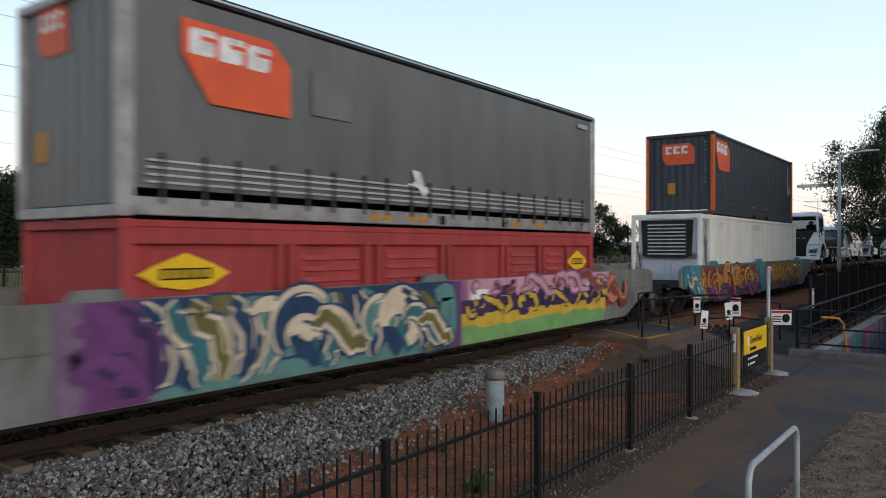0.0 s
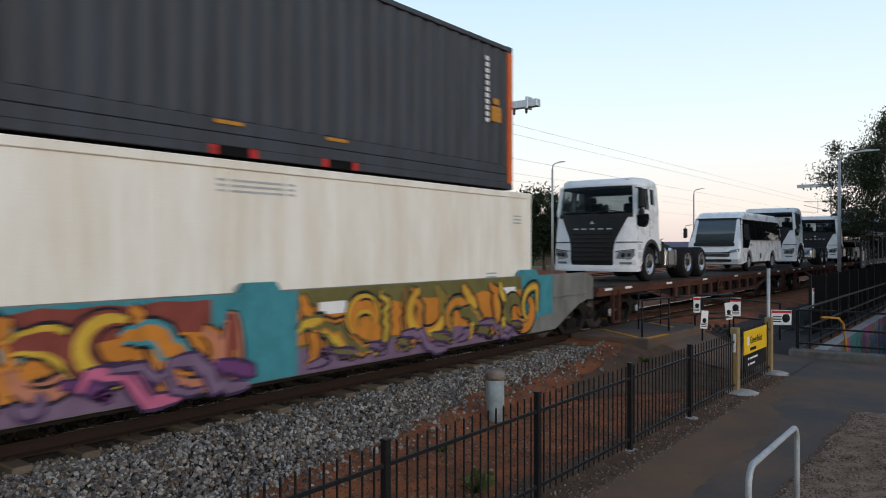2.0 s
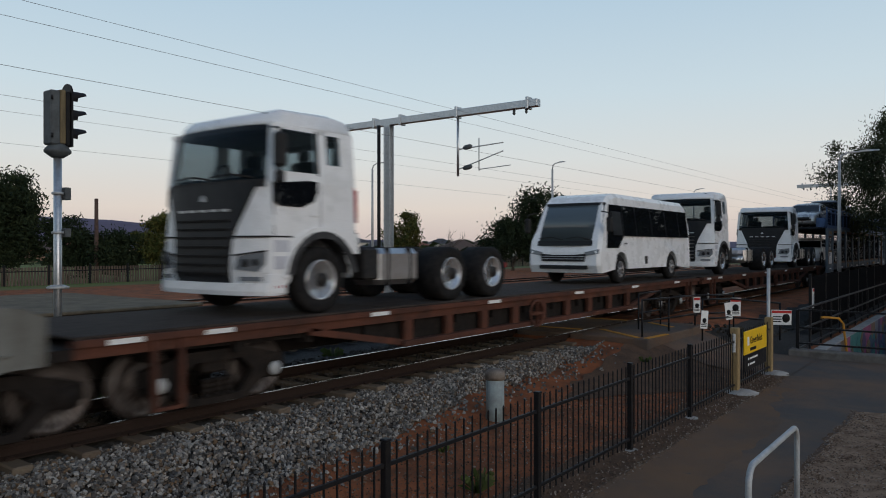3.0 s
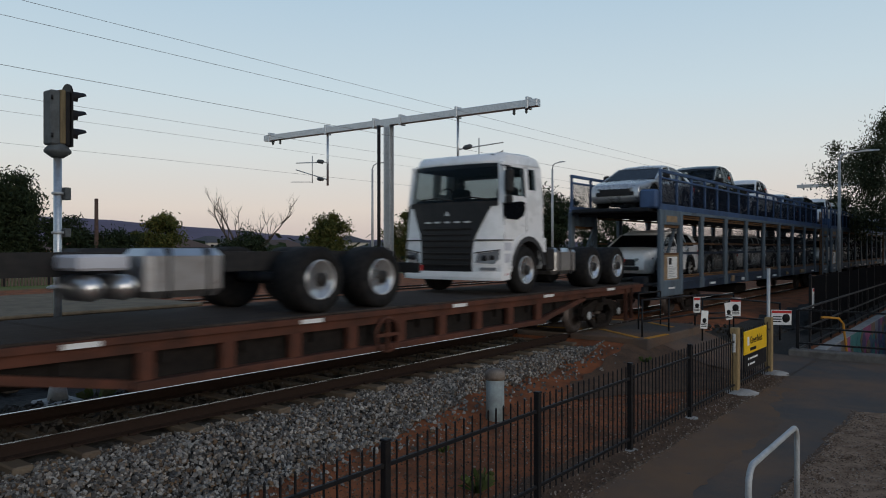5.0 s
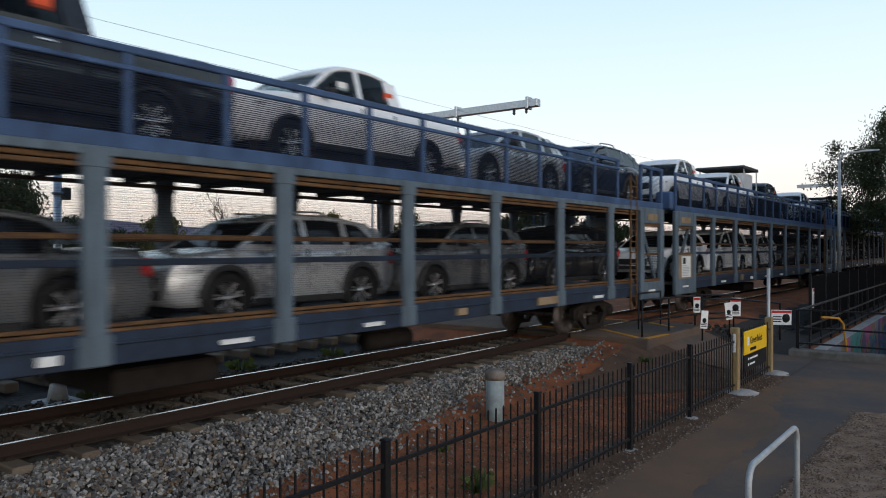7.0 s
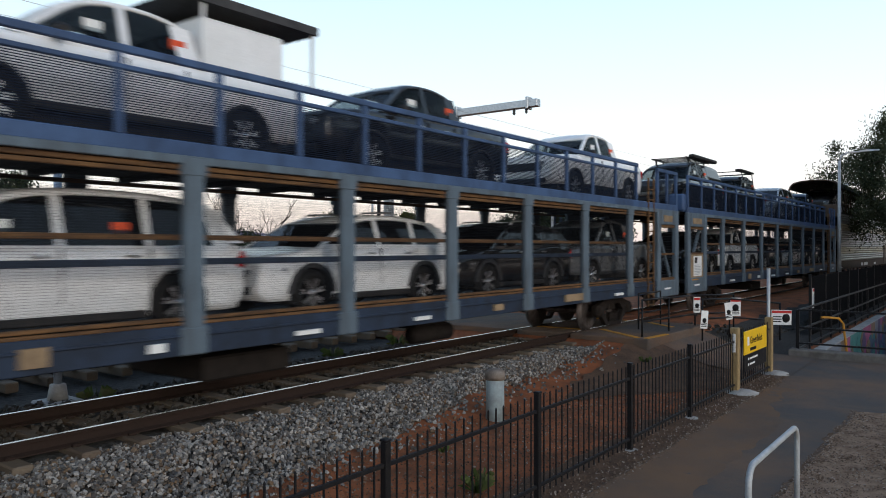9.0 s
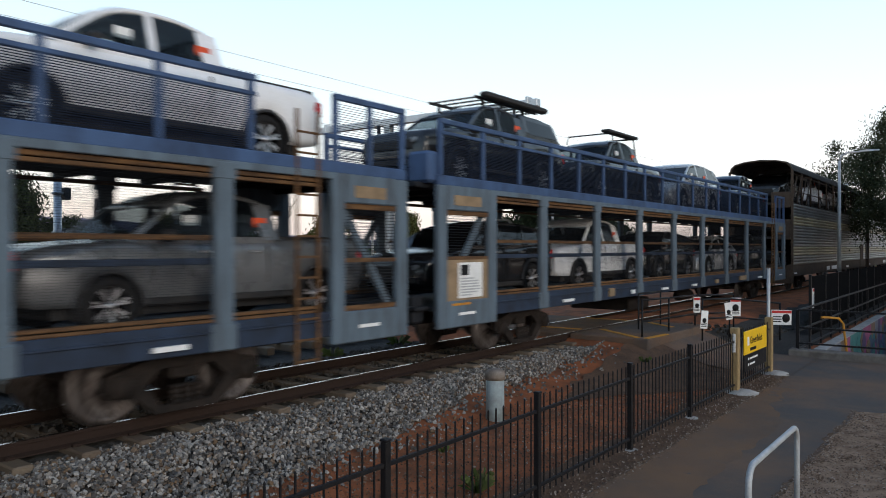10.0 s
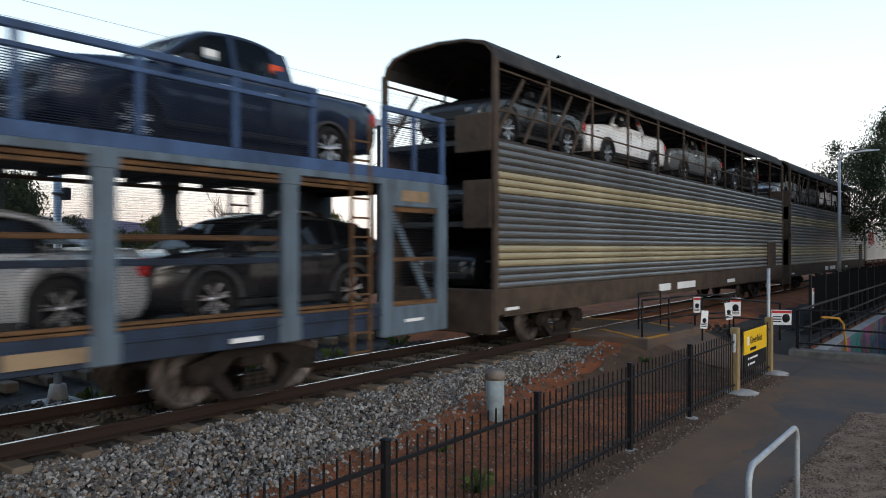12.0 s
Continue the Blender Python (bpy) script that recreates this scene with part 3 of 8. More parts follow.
def dark_container(s, z):
    L, H, W = 12.19, 2.9, 2.44
    root = thing("shipping_container", "dark grey corrugated high-cube container with orange corner posts and badge", "container")
    frame_box(root, L, H, W, DARK_BOX)
    for x0 in (-0.006, L - 0.17):
        for y in (-1.226, 1.106):
            part("orange_post", Build().box(x0, x0 + 0.176, y, y + 0.12, 0.12, H - 0.12, 0, 0.012), ORANGE, root)
    for y, o in ((-1.19, -1), (1.19, 1)):
        part("side_panel", corrugated(0.16, L - 0.16, y, 0.50, H - 0.1, 0.36, 0.036, o), DARK_BOX, root)
    b = Build()
    for z0, z1, d in ((0.14, 0.30, 0.0), (0.31, 0.49, 0.014)):
        b.box(0.16, L - 0.16, -1.215 + d, -1.17, z0, z1, 0, 0.008)
    part("lower_side_beam", b, DARK_BOX, root)
    v = Build()
    c = corrugated(-1.08, 1.08, 0, 0.16, H - 0.12, 0.27, 0.03, -1)
    c.v = [(0.06 + (y), x, zz) for x, y, zz in c.v]
    part("end_wall", c, DARK_BOX, root)
    part("door_end", Build().box(L - 0.07, L - 0.03, -1.08, 1.08, 0.14, H - 0.12, 0, 0.01), DARK_BOX, root)
    part("roof", Build().box(0.1, L - 0.1, -1.15, 1.15, H - 0.05, H - 0.02, 0, 0.01), DARK_BOX, root)
    part("floor_frame", Build().box(0.2, L - 0.2, -1.14, 1.14, 0.06, 0.15), CHASSIS_BLACK, root)
    for x in (5.05, 7.0):
        pk = part("fork_pocket", Build().box(x, x + 0.5, -1.226, -1.18, 0.02, 0.14), HOLE_SHADE, root)
        for e in (-0.13, 0.5):
            part("pocket_edge", Build().box(x + e, x + e + 0.13, -1.228, -1.18, 0.02, 0.14), SIGN_RED, pk)
        part("pocket_label", Build().box(x - 0.05, x + 0.4, -1.22, -1.214, 0.42, 0.47), LABEL_ORANGE, root)
    logo(root, 0.34, H - 0.24, 1.65, 1.06, -1.196)
    end_logo(root, 0.62, H - 0.35, 1.15, 0.75, 0.056)
    part("warning_label", Build().box(0.05, 0.056, 0.15, 0.42, 0.75, 1.15), LABEL_ORANGE, root)
    part("warning_label", Build().box(L - 0.75, L - 0.4, -1.202, -1.196, 1.32, 1.62), LABEL_ORANGE, root)
    part("warning_label", Build().box(L - 0.68, L - 0.48, -1.202, -1.196, 1.66, 1.78), LABEL_ORANGE, root)
    for k in range(11):
        part("number_bar", Build().box(L - 0.95, L - 0.84, -1.203, -1.196, 1.28 + 0.12 * k, 1.36 + 0.12 * k), WHITE_SIGN, root)
    for k in range(11):
        part("number_bar", Build().box(0.05, 0.056, -0.95, -0.88, 1.1 + 0.14 * k, 1.19 + 0.14 * k), GREY_INK, root)
    return on_train(root, s, z)


def reefer(s, z):
    """White insulated box with a cooling machine in an open frame ahead of it."""
    L, H, W = 14.3, 2.86, 2.44
    box0 = 1.5
    root = thing("refrigerated_container", "dusty white refrigerated container with ribbed sides and nose-mounted cooling unit", "container")
    b = Build()
    for y0 in (-1.22, 1.10):
        b.box(0.0, 0.12, y0, y0 + 0.12, 0, H, 0, 0.01)
        b.box(0.98, 1.12, y0, y0 + 0.12, 0, H, 0, 0.015)
        b.beam((0.06, y0 + 0.06, H - 0.08), (1.0, y0 + 0.06, H - 0.08), 0.1, 0.14)
        b.beam((0.1, y0 + 0.06, 0.1), (1.0, y0 + 0.06, 0.1), 0.1, 0.16)
        b.beam((0.1, y0 + 0.06, H - 0.2), (0.95, y0 + 0.06, 1.9), 0.05, 0.05)
        b.beam((0.1, y0 + 0.06, 1.9), (0.6, y0 + 0.06, 0.75), 0.05, 0.09)
    b.box(0, 0.12, -1.1, 1.1, H - 0.14, H, 0, 0.01)
    b.box(0, 0.12, -1.1, 1.1, 0, 0.16, 0, 0.01)
    part("nose_frame", b, REEFER_WHITE, root, "scuffed white open steel frame")
    b = Build()
    for y0, y1 in ((-1.02, 1.02),):
        b.box(0.30, 0.95, y0, y1, 0.25, 1.35, 0, 0.05)
        b.rings([[(0.32, -1.02, 1.35), (0.95, -1.02, 1.35), (0.95, 1.02, 1.35), (0.32, 1.02, 1.35)], [(0.15, -1.02, 1.55), (0.95, -1.02, 1.55), (0.95, 1.02, 1.55), (0.15, 1.02, 1.55)],
                 [(0.15, -1.02, 2.70), (0.95, -1.02, 2.70), (0.95, 1.02, 2.70), (0.15, 1.02, 2.70)]])
    unit = part("cooling_unit", b, REEFER_GREY, root, "pale grey cooling machine housing")
    part("grille_surround", Build().rings([[(0.14, y, z) for y, z in ((-0.92, 2.66), (0.92, 2.66), (0.86, 1.45), (0.7, 1.38), (-0.7, 1.38), (-0.86, 1.45))],
                                          [(0.12, y, z) for y, z in ((-0.9, 2.64), (0.9, 2.64), (0.84, 1.47), (0.68, 1.4), (-0.68, 1.4), (-0.84, 1.47))]]), CHASSIS_BLACK, unit, "black grille surround")
    sl = Build().rings([[(0.10 + p, yy, q) for p, q in ((0, 0), (0.03, 0.01), (0.03, 0.045), (-0.02, 0.035))] for yy in (-0.66, 0.66)]).mesh("grille_slat", WHITE_PAINT)
    for k in range(9):
        part("grille_slat", sl, None, unit, at=(0, 0, 1.48 + 0.125 * k))
    for y in (-0.5, 0.5):
        part("access_panel", Build().box(0.27, 0.30, y - 0.4, y + 0.4, 0.5, 1.2, 0, 0.02), REEFER_GREY, unit)
    # the box
    b = Build()
    b.box(box0, L - 0.02, -1.20, 1.20, 0.06, H - 0.02, 0, 0.02)
    body = part("insulated_body", b, REEFER_WHITE, root)
    for x0, x1 in ((1.15, 1.35), (1.42, 1.72), (L - 0.95, L - 0.75), (L - 0.25, L)):
        for y0 in (-1.226, 1.126):
            part("corner_post", Build().box(x0, x1, y0, y0 + 0.1, 0.0, H, 0, 0.015), REEFER_WHITE, root)
    part("end_bulkhead", Build().box(1.15, box0, -1.18, 1.18, 0.06, H - 0.02, 0, 0.015), REEFER_WHITE, root)
    n = 12
    for k in range(1, n):
        x = 1.72 + (L - 0.95 - 1.72) * k / n
        part("side_rib", Build().box(x - 0.03, x + 0.03, -1.214, -1.19, 0.12, H - 0.14, 0, 0.008), REEFER_WHITE, root)
    for y0 in (-1.23, 1.15):
        part("top_rail", Build().box(1.15, L, y0, y0 + 0.08, H - 0.12, H + 0.0, 0, 0.012), REEFER_WHITE, root)
        part("bottom_rail", Build().box(1.15, L, y0, y0 + 0.08, 0.0, 0.14, 0, 0.012), REEFER_WHITE, root)
    for x, zz, w in ((6.4, 2.58, 1.3), (2.1, 2.58, 0.4), (12.6, 1.2, 0.35), (13.6, 2.35, 0.3)):
        for k in range(3):
            part("number_bar", Build().box(x, x + w, -1.206, -1.2, zz - 0.07 * k, zz + 0.03 - 0.07 * k), GALV_PALE, root)
    return on_train(root, s, z)


def curtain_container(s, z):
    L, H, W = 12.3, 2.80, 2.48
    root = thing("curtain_sided_container", "dark grey curtain-sided container with orange badge and ratchet straps", "container")
    frame_box(root, L, H, W, ALU_DIRTY, post=0.2)
    b = Build()
    # soft curtain with slight vertical billows
    n = 60
    v, f = [], []
    for i in range(n + 1):
        x = 0.2 + (L - 0.4) * i / n
        for k, zz in enumerate((0.34, 0.5, 1.0, 1.7, 2.4, H - 0.12)):
            bulge = 0.022 * noise.noise((x * 1.3, k * 0.4, 0)) + 0.012 * noise.noise((x * 4, k * 0.3, 9))
            v.append((x, -1.225 + bulge * (0.3 if k in (0, 5) else 1), zz))
    for i in range(n):
        for k in range(5):
            q = i * 6 + k
            f.append((q, q + 6, q + 7, q + 1))
    b.add(v, f, 0, True)
    part("curtain", b, CURTAIN, root)
    part("far_curtain", Build().box(0.2, L - 0.2, 1.19, 1.23, 0.3, H - 0.12), CURTAIN, root)
    c = corrugated(-1.1, 1.1, 0, 0.16, H - 0.12, 0.3, 0.03, -1)
    c.v = [(0.06 + y, x, zz) for x, y, zz in c.v]
    part("end_wall", c, CURTAIN, root)
    end_logo(root, 0.75, H - 0.12, 0.75, 0.62, 0.056)
    part("warning_label", Build().box(0.05, 0.056, 0.55, 0.85, 0.72, 1.12), LABEL_ORANGE, root)
    part("door_end", Build().box(L - 0.1, L - 0.04, -1.1, 1.1, 0.14, H - 0.12, 0, 0.01), ALU_DIRTY, root)
    part("roof", Build().box(0.1, L - 0.1, -1.2, 1.2, H - 0.05, H - 0.02, 0, 0.01), ALU_DIRTY, root)
    part("curtain_track", Build().box(0.15, L - 0.15, -1.262, -1.22, H - 0.10, H + 0.01, 0, 0.012), CHASSIS_BLACK, root)
    part("gutter_strip", Build().box(0.2, L - 0.2, -1.268, -1.262, H - 0.05, H - 0.02), GALV, root)
    part("side_beam", Build().box(0.2, L - 0.2, -1.235, -1.1, 0.02, 0.24, 0, 0.012), ALU_DIRTY, root)
    hm = Build().box(-0.02, 0.02, -1.25, -1.232, 0.05, 0.21).mesh("rope_hook", ALU_DIRTY)
    for k in range(38):
        part("rope_hook", hm, None, root, at=(0.35 + k * (L - 0.7) / 37, 0, 0))
    part("floor_frame", Build().box(0.2, L - 0.2, -1.14, 1.14, 0.06, 0.2), CHASSIS_BLACK, root)
    for k in range(4):
        part("hem_stripe", Build().box(0.35, L - 0.6, -1.252, -1.249, 0.40 + 0.085 * k, 0.43 + 0.085 * k), GALV_PALE, root, "pale strap along the curtain hem")
    st = Build().box(-0.02, 0.02, -1.268, -1.25, 0.16, 0.76)
    st.box(-0.04, 0.04, -1.285, -1.255, 0.34, 0.44, 0, 0.012)
    st.box(-0.035, 0.035, -1.28, -1.25, 0.70, 0.77, 0, 0.012)
    sm = st.mesh("ratchet_strap", GREY_STRAP)
    for k in range(20):
        part("ratchet_strap", sm, None, root, at=(0.5 + k * 0.585 + random.uniform(-0.08, 0.08), 0, 0))
    for x in (4.2, 5.15, 8.35, 9.3):
        part("side_label", Build().box(x, x + 0.5, -1.242, -1.236, 0.08, 0.17), LABEL_ORANGE, root)
    for x in (5.95, 8.05):
        part("fork_pocket", Build().box(x, x + 0.22, -1.243, -1.2, 0.05, 0.2), HOLE_SHADE, root)
    logo(root, 0.80, H - 0.36, 1.72, 1.0, -1.262)
    part("white_tape", flat_shape([(5.05, 0.70), (5.35, 0.66), (5.5, 0.5), (5.65, 0.62), (5.5, 0.70), (5.42, 0.92), (5.2, 0.95), (5.28, 0.76)], -1.27), LOGO_WHITE, root)
    part("patch", Build().box(2.95, 3.75, -1.254, -1.246, 1.55, 2.2, 0, 0.003), mat("patch_vinyl", (0.18, 0.17, 0.158), 0.5, second=(0.14, 0.13, 0.12), scale=1.2), root)
    part("plate", Build().box(L - 0.95, L - 0.45, -1.262, -1.256, 2.45, 2.55), GALV, root)
    return on_train(root, s, z)


def red_container(s, z):
    L, H, W = 12.19, 2.06, 2.44
    root = thing("red_container", "faded red ribbed container with louvred panels and yellow emblems", "container")
    frame_box(root, L, H, W, RED_BOX)
    part("core", Build().box(0.1, L - 0.1, -1.13, 1.13, 0.1, H - 0.05), RED_BOX, root)
    edges = [0.3, 2.45, 3.95, 4.35, 6.0, 6.2, 8.0, 8.2, 9.9, 10.1, 10.95, 12.0]
    for x in (2.35, 2.55, 4.1, 4.4, 6.1, 6.3, 8.1, 8.3, 9.6, 9.8, 10.9):
        part("side_post", Build().box(x - 0.06, x + 0.06, -1.215, -1.12, 0.1, H - 0.12, 0, 0.01), RED_BOX, root)
    part("top_beam", Build().box(0.16, L - 0.16, -1.218, -1.12, H - 0.30, H - 0.1, 0, 0.012), RED_BOX, root)
    for x0, x1, louvre in ((0.35, 2.2, 0), (2.7, 4.0, 1), (4.55, 5.95, 1), (6.45, 7.95, 0), (8.4, 9.5, 1), (9.9, 10.8, 1), (11.05, 11.95, 0)):
        pn = part("side_panel", Build().box(x0, x1, -1.165, -1.13, 0.15, H - 0.35, 0, 0.015), RED_BOX, root)
        if louvre:
            lm = Build().rings([[(x, y, zz) for y, zz in ((-1.165, 0), (-1.205, -0.07), (-1.165, -0.08))] for x in (x0 + 0.08, x1 - 0.08)])
            me = lm.mesh("louvre", RED_BOX)
            for k in range(9):
                part("louvre", me, None, pn, at=(0, 0, H - 0.45 - 0.16 * k))
    c = corrugated(-1.08, 1.08, 0, 0.16, H - 0.12, 0.27, 0.03, -1)
    c.v = [(0.06 + y, x, zz) for x, y, zz in c.v]
    part("end_wall", c, RED_BOX, root)
    for x in (0.2, 10.85):
        k = 0.8 if x < 5 else 0.62
        em = part("emblem", flat_shape([(x, 1.40), (x + 0.25 * k, 1.50), (x + 0.35 * k, 1.53), (x + 0.8 * k, 1.66), (x + 1.25 * k, 1.53), (x + 1.35 * k, 1.50), (x + 1.6 * k, 1.40), (x + 1.35 * k, 1.30),
                             (x + 1.25 * k, 1.25), (x + 0.8 * k, 1.20), (x + 0.35 * k, 1.25), (x + 0.25 * k, 1.30)], -1.21, 0, 0.01), YELLOW, root, "yellow diamond-shaped emblem")
        part("emblem_bars", Build().box(x + 0.35 * k, x + 1.25 * k, -1.226, -1.22, 1.33, 1.47), INK, em)
        b = Build()
        for j in range(5):
            b.box(x + (0.42 + 0.17 * j) * k, x + (0.50 + 0.17 * j) * k, -1.229, -1.226, 1.35, 1.45)
        part("emblem_blocks", b, YELLOW, em)
    return on_train(root, s, z)


# ---- graffiti: sprayed strokes, each a thin flat ribbon over its dark outline ----
def ribbon(b, pts, width, y, m, taper=0.25):
    n = len(pts)
    v = []
    for i, (x, z) in enumerate(pts):
        x0, z0 = pts[max(0, i - 1)]
        x1, z1 = pts[min(n - 1, i + 1)]
        d = math.hypot(x1 - x0, z1 - z0) or 1
        k = i / (n - 1)
        w = width * (taper + (1 - taper) * math.sin(math.pi * min(1, max(0, 0.08 + 0.84 * k))))
        nx, nz = -(z1 - z0) / d * w / 2, (x1 - x0) / d * w / 2
        v += [(x + nx, y, z + nz), (x - nx, y, z - nz)]
    f = [(2 * i, 2 * i + 2, 2 * i + 3, 2 * i + 1) for i in range(n - 1)]
    b.add(v, f, m)


def inside(x0, x1, zlo, zhi):
    return lambda x, z: (min(x1, max(x0, x)), min(zhi(x), max(zlo(x), z)))


def letters(b, x0, x1, zlo, zhi, y, rng, count, fills, outline, width, inner=()):
    """Overlapping swung letter strokes between x0 and x1."""
    clip = inside(x0, x1, zlo, zhi)
    for k in range(count):
        cx = x0 + (x1 - x0) * (k + 0.5 + rng.uniform(-0.2, 0.2)) / count
        lo, hi = zlo(cx) + 0.1, zhi(cx) - 0.08
        lean = rng.uniform(-0.5, 0.5)
        style = rng.random()
        h = hi - lo
        if style < 0.45:
            pts = [(cx + lean * (t - 0.5) + 0.22 * math.sin(3.1 * t + rng.uniform(0, 1)), lo + h * t) for t in [i / 12 for i in range(13)]]
        elif style < 0.8:
            r = rng.uniform(0.22, 0.42) * h
            a0 = rng.uniform(0, 6)
            cz = lo + h * rng.uniform(0.35, 0.65)
            pts = [(cx + 1.15 * r * math.cos(a0 + 4.4 * t), cz + r * math.sin(a0 + 4.4 * t)) for t in [i / 14 for i in range(15)]]
        else:
            cz = lo + h * rng.uniform(0.2, 0.8)
            pts = [(cx - 0.6 + 1.2 * t, cz + 0.25 * math.sin(5 * t + rng.uniform(0, 1))) for t in [i / 12 for i in range(13)]]
        w = width * rng.uniform(0.6, 1.2)
        mk = lambda e: [clip(px, pz) for px, pz in pts]
        d = 0.0006 * k
        ribbon(b, mk(0), w + 0.10, y - 0.002 - d, outline)
        ribbon(b, mk(0), w, y - 0.0022 - d - 0.0003, fills[k % len(fills)])
        if inner:
            ribbon(b, mk(0), w * 0.60, y - 0.0029 - d, inner[k % len(inner)])
        if rng.random() < 0.6:
            ribbon(b, [(px + 0.03, pz + w * 0.22) for px, pz in mk(0)][3:9], 0.04, y - 0.003 - d, outline if rng.random() < 0.3 else fills[(k + 1) % len(fills)])


SPRAY = {}
for nm, c in (("cream", (0.66, 0.54, 0.38)), ("navy", (0.030, 0.060, 0.12)), ("teal", (0.05, 0.15, 0.17)), ("sea_green", (0.12, 0.24, 0.22)), ("purple", (0.16, 0.055, 0.17)), ("dark_purple", (0.06, 0.035, 0.09)),
              ("pink", (0.62, 0.30, 0.36)), ("yellow", (0.62, 0.40, 0.05)), ("green", (0.19, 0.36, 0.13)), ("red_brown", (0.24, 0.06, 0.045)), ("orange", (0.58, 0.22, 0.035)),
              ("turquoise", (0.06, 0.26, 0.30)), ("black", (0.016, 0.017, 0.022)), ("lilac", (0.20, 0.13, 0.20)), ("olive", (0.16, 0.14, 0.05)), ("salmon", (0.50, 0.20, 0.12)), ("hot_pink", (0.55, 0.14, 0.24))):
    SPRAY[nm] = mat("spray_" + nm, c, 0.55, second=tuple(0.75 * k for k in c), scale=4, streak=(1, 1, 0.7))


def well_wagon(s, label, paint):
    """A deep well wagon: long side girders over the rails, sloped up at each end over a bogie."""
    L = 19.4
    lo, hi, top = 0.30, 0.86, 1.50
    root = thing("well_wagon", label, "rail wagon", "well wagons")
    W = 1.39
    outline = [(0.0, hi), (0.35, hi), (0.75, hi - 0.08), (1.2, hi - 0.26), (1.9, lo), (L - 1.9, lo), (L - 1.2, hi - 0.26), (L - 0.75, hi - 0.08), (L - 0.35, hi), (L, hi), (L, top - 0.14), (L - 0.25, top - 0.03), (L - 0.5, top), (0.5, top), (0.25, top - 0.03), (0.0, top - 0.14)]
    # notch for the end slopes is closed by the platforms
    for y0, y1 in ((-W, -W + 0.07), (W - 0.07, W)):
        g = Build().prism(outline, y0, y1)
        g.box(0.35, L - 0.35, min(y0, y0 - 0.035) if y0 < 0 else y0, y1 if y0 < 0 else y1 + 0.035, top - 0.50, top - 0.48)
        part("side_girder", g, WELL_GREY, root)
    b = Build()
    b.box(1.9, L - 1.9, -W + 0.07, W - 0.07, 0.24, 0.36)
    part("well_floor", b, BOGIE_DARK, root)
    for x0, x1 in ((-0.9, 1.8), (L - 1.8, L + 0.9)):
        b = Build().box(x0, x1, -W + 0.07, W - 0.07, 0.88, 1.0)
        b.box(x0 + 0.3, x1 - 0.3, -0.4, 0.4, 0.6, 0.9)
        part("end_platform", b, BOGIE_DARK, root, "rusty brown end platform")
    for x in (-0.9, L + 0.9):
        part("coupler", Build().box(x - 0.35, x + 0.35, -0.13, 0.13, 0.72, 0.98, 0, 0.03), BOGIE_DARK, root)
    for x in (0.55, L - 0.55):
        bogie(root, x, BOGIE_DARK)
    for x in (3.4, 9.4, L - 3.0):
        part("guide_bracket", Build().prism([(x - 0.35, top - 0.01), (x - 0.25, top + 0.12), (x + 0.25, top + 0.12), (x + 0.35, top - 0.01)], -W - 0.004, -W + 0.1), SPRAY["turquoise"] if paint == "orange" else WELL_GREY, root)
    for x in (0.5, 5.5, 10.4, 15.2):
        part("white_plate", Build().box(x, x + 0.55, -W - 0.046, -W - 0.036, top - 0.38, top - 0.2), WHITE_SIGN, root)
    # sprayed panels, clipped to the girder's outline
    zlo = lambda x: lo + 0.02 + 0.58 * min(1.0, max(0.0, 1.9 - x, x - L + 1.9) / 1.4)
    zhi = lambda x: top - 0.01
    rng = random.Random(7 if paint == "orange" else 3)
    names = list(SPRAY)
    mats = [SPRAY[k] for k in names]
    ix = {k: i for i, k in enumerate(names)}
    b = Build()
    y = -W - 0.038

    def fill(x0, x1, f0, f1, color, dy=0.0):
        n = max(4, int((x1 - x0) * 3))
        v = []
        for i in range(n + 1):
            x = x0 + (x1 - x0) * i / n
            wob = 0.10 * noise.noise((x * 2.2, f0 * 9, 4))
            a, c = zlo(x), zhi(x)
            za = a if f0 <= 0 else min(c, max(a, a + (c - a) * (f0 + wob)))
            zc = c if f1 >= 1 else min(c, max(a, a + (c - a) * (f1 + 0.08 * noise.noise((x * 2.5, f1 * 9, 8)))))
            v += [(x, y - dy, za), (x, y - dy, max(za, zc))]
        b.add(v, [(2 * i, 2 * i + 2, 2 * i + 3, 2 * i + 1) for i in range(n)], ix[color])

    # long strokes overlap into words that cannot be read
    if paint == "orange":
        fill(0.2, 9.6, 0, 1, "turquoise")
        fill(1.8, 8.6, 0.5, 0.97, "red_brown", 0.002)
        fill(1.6, 8.8, 0.25, 0.62, "orange", 0.003)
        fill(2.6, 9.2, 0, 0.28, "lilac", 0.004)
        fill(10.0, 16.4, 0, 1, "olive", 0.001)
        fill(9.9, 16.6, 0.3, 0.78, "orange", 0.003)
        fill(9.8, 16.2, 0, 0.28, "lilac", 0.004)
        fill(8.9, 10.0, 0.0, 1, "turquoise", 0.005)
        fill(16.0, 17.3, 0.25, 1, "turquoise", 0.005)
        letters(b, 1.6, 8.9, zlo, zhi, y - 0.008, rng, 20, [ix["orange"], ix["salmon"], ix["yellow"], ix["red_brown"], ix["orange"], ix["turquoise"]], ix["black"], 0.36, [ix["yellow"], ix["orange"], ix["orange"], ix["salmon"], ix["red_brown"]])
        letters(b, 10.0, 16.6, zlo, zhi, y - 0.008, rng, 17, [ix["orange"], ix["olive"], ix["orange"], ix["yellow"], ix["olive"]], ix["black"], 0.26, [ix["orange"], ix["yellow"], ix["olive"]])
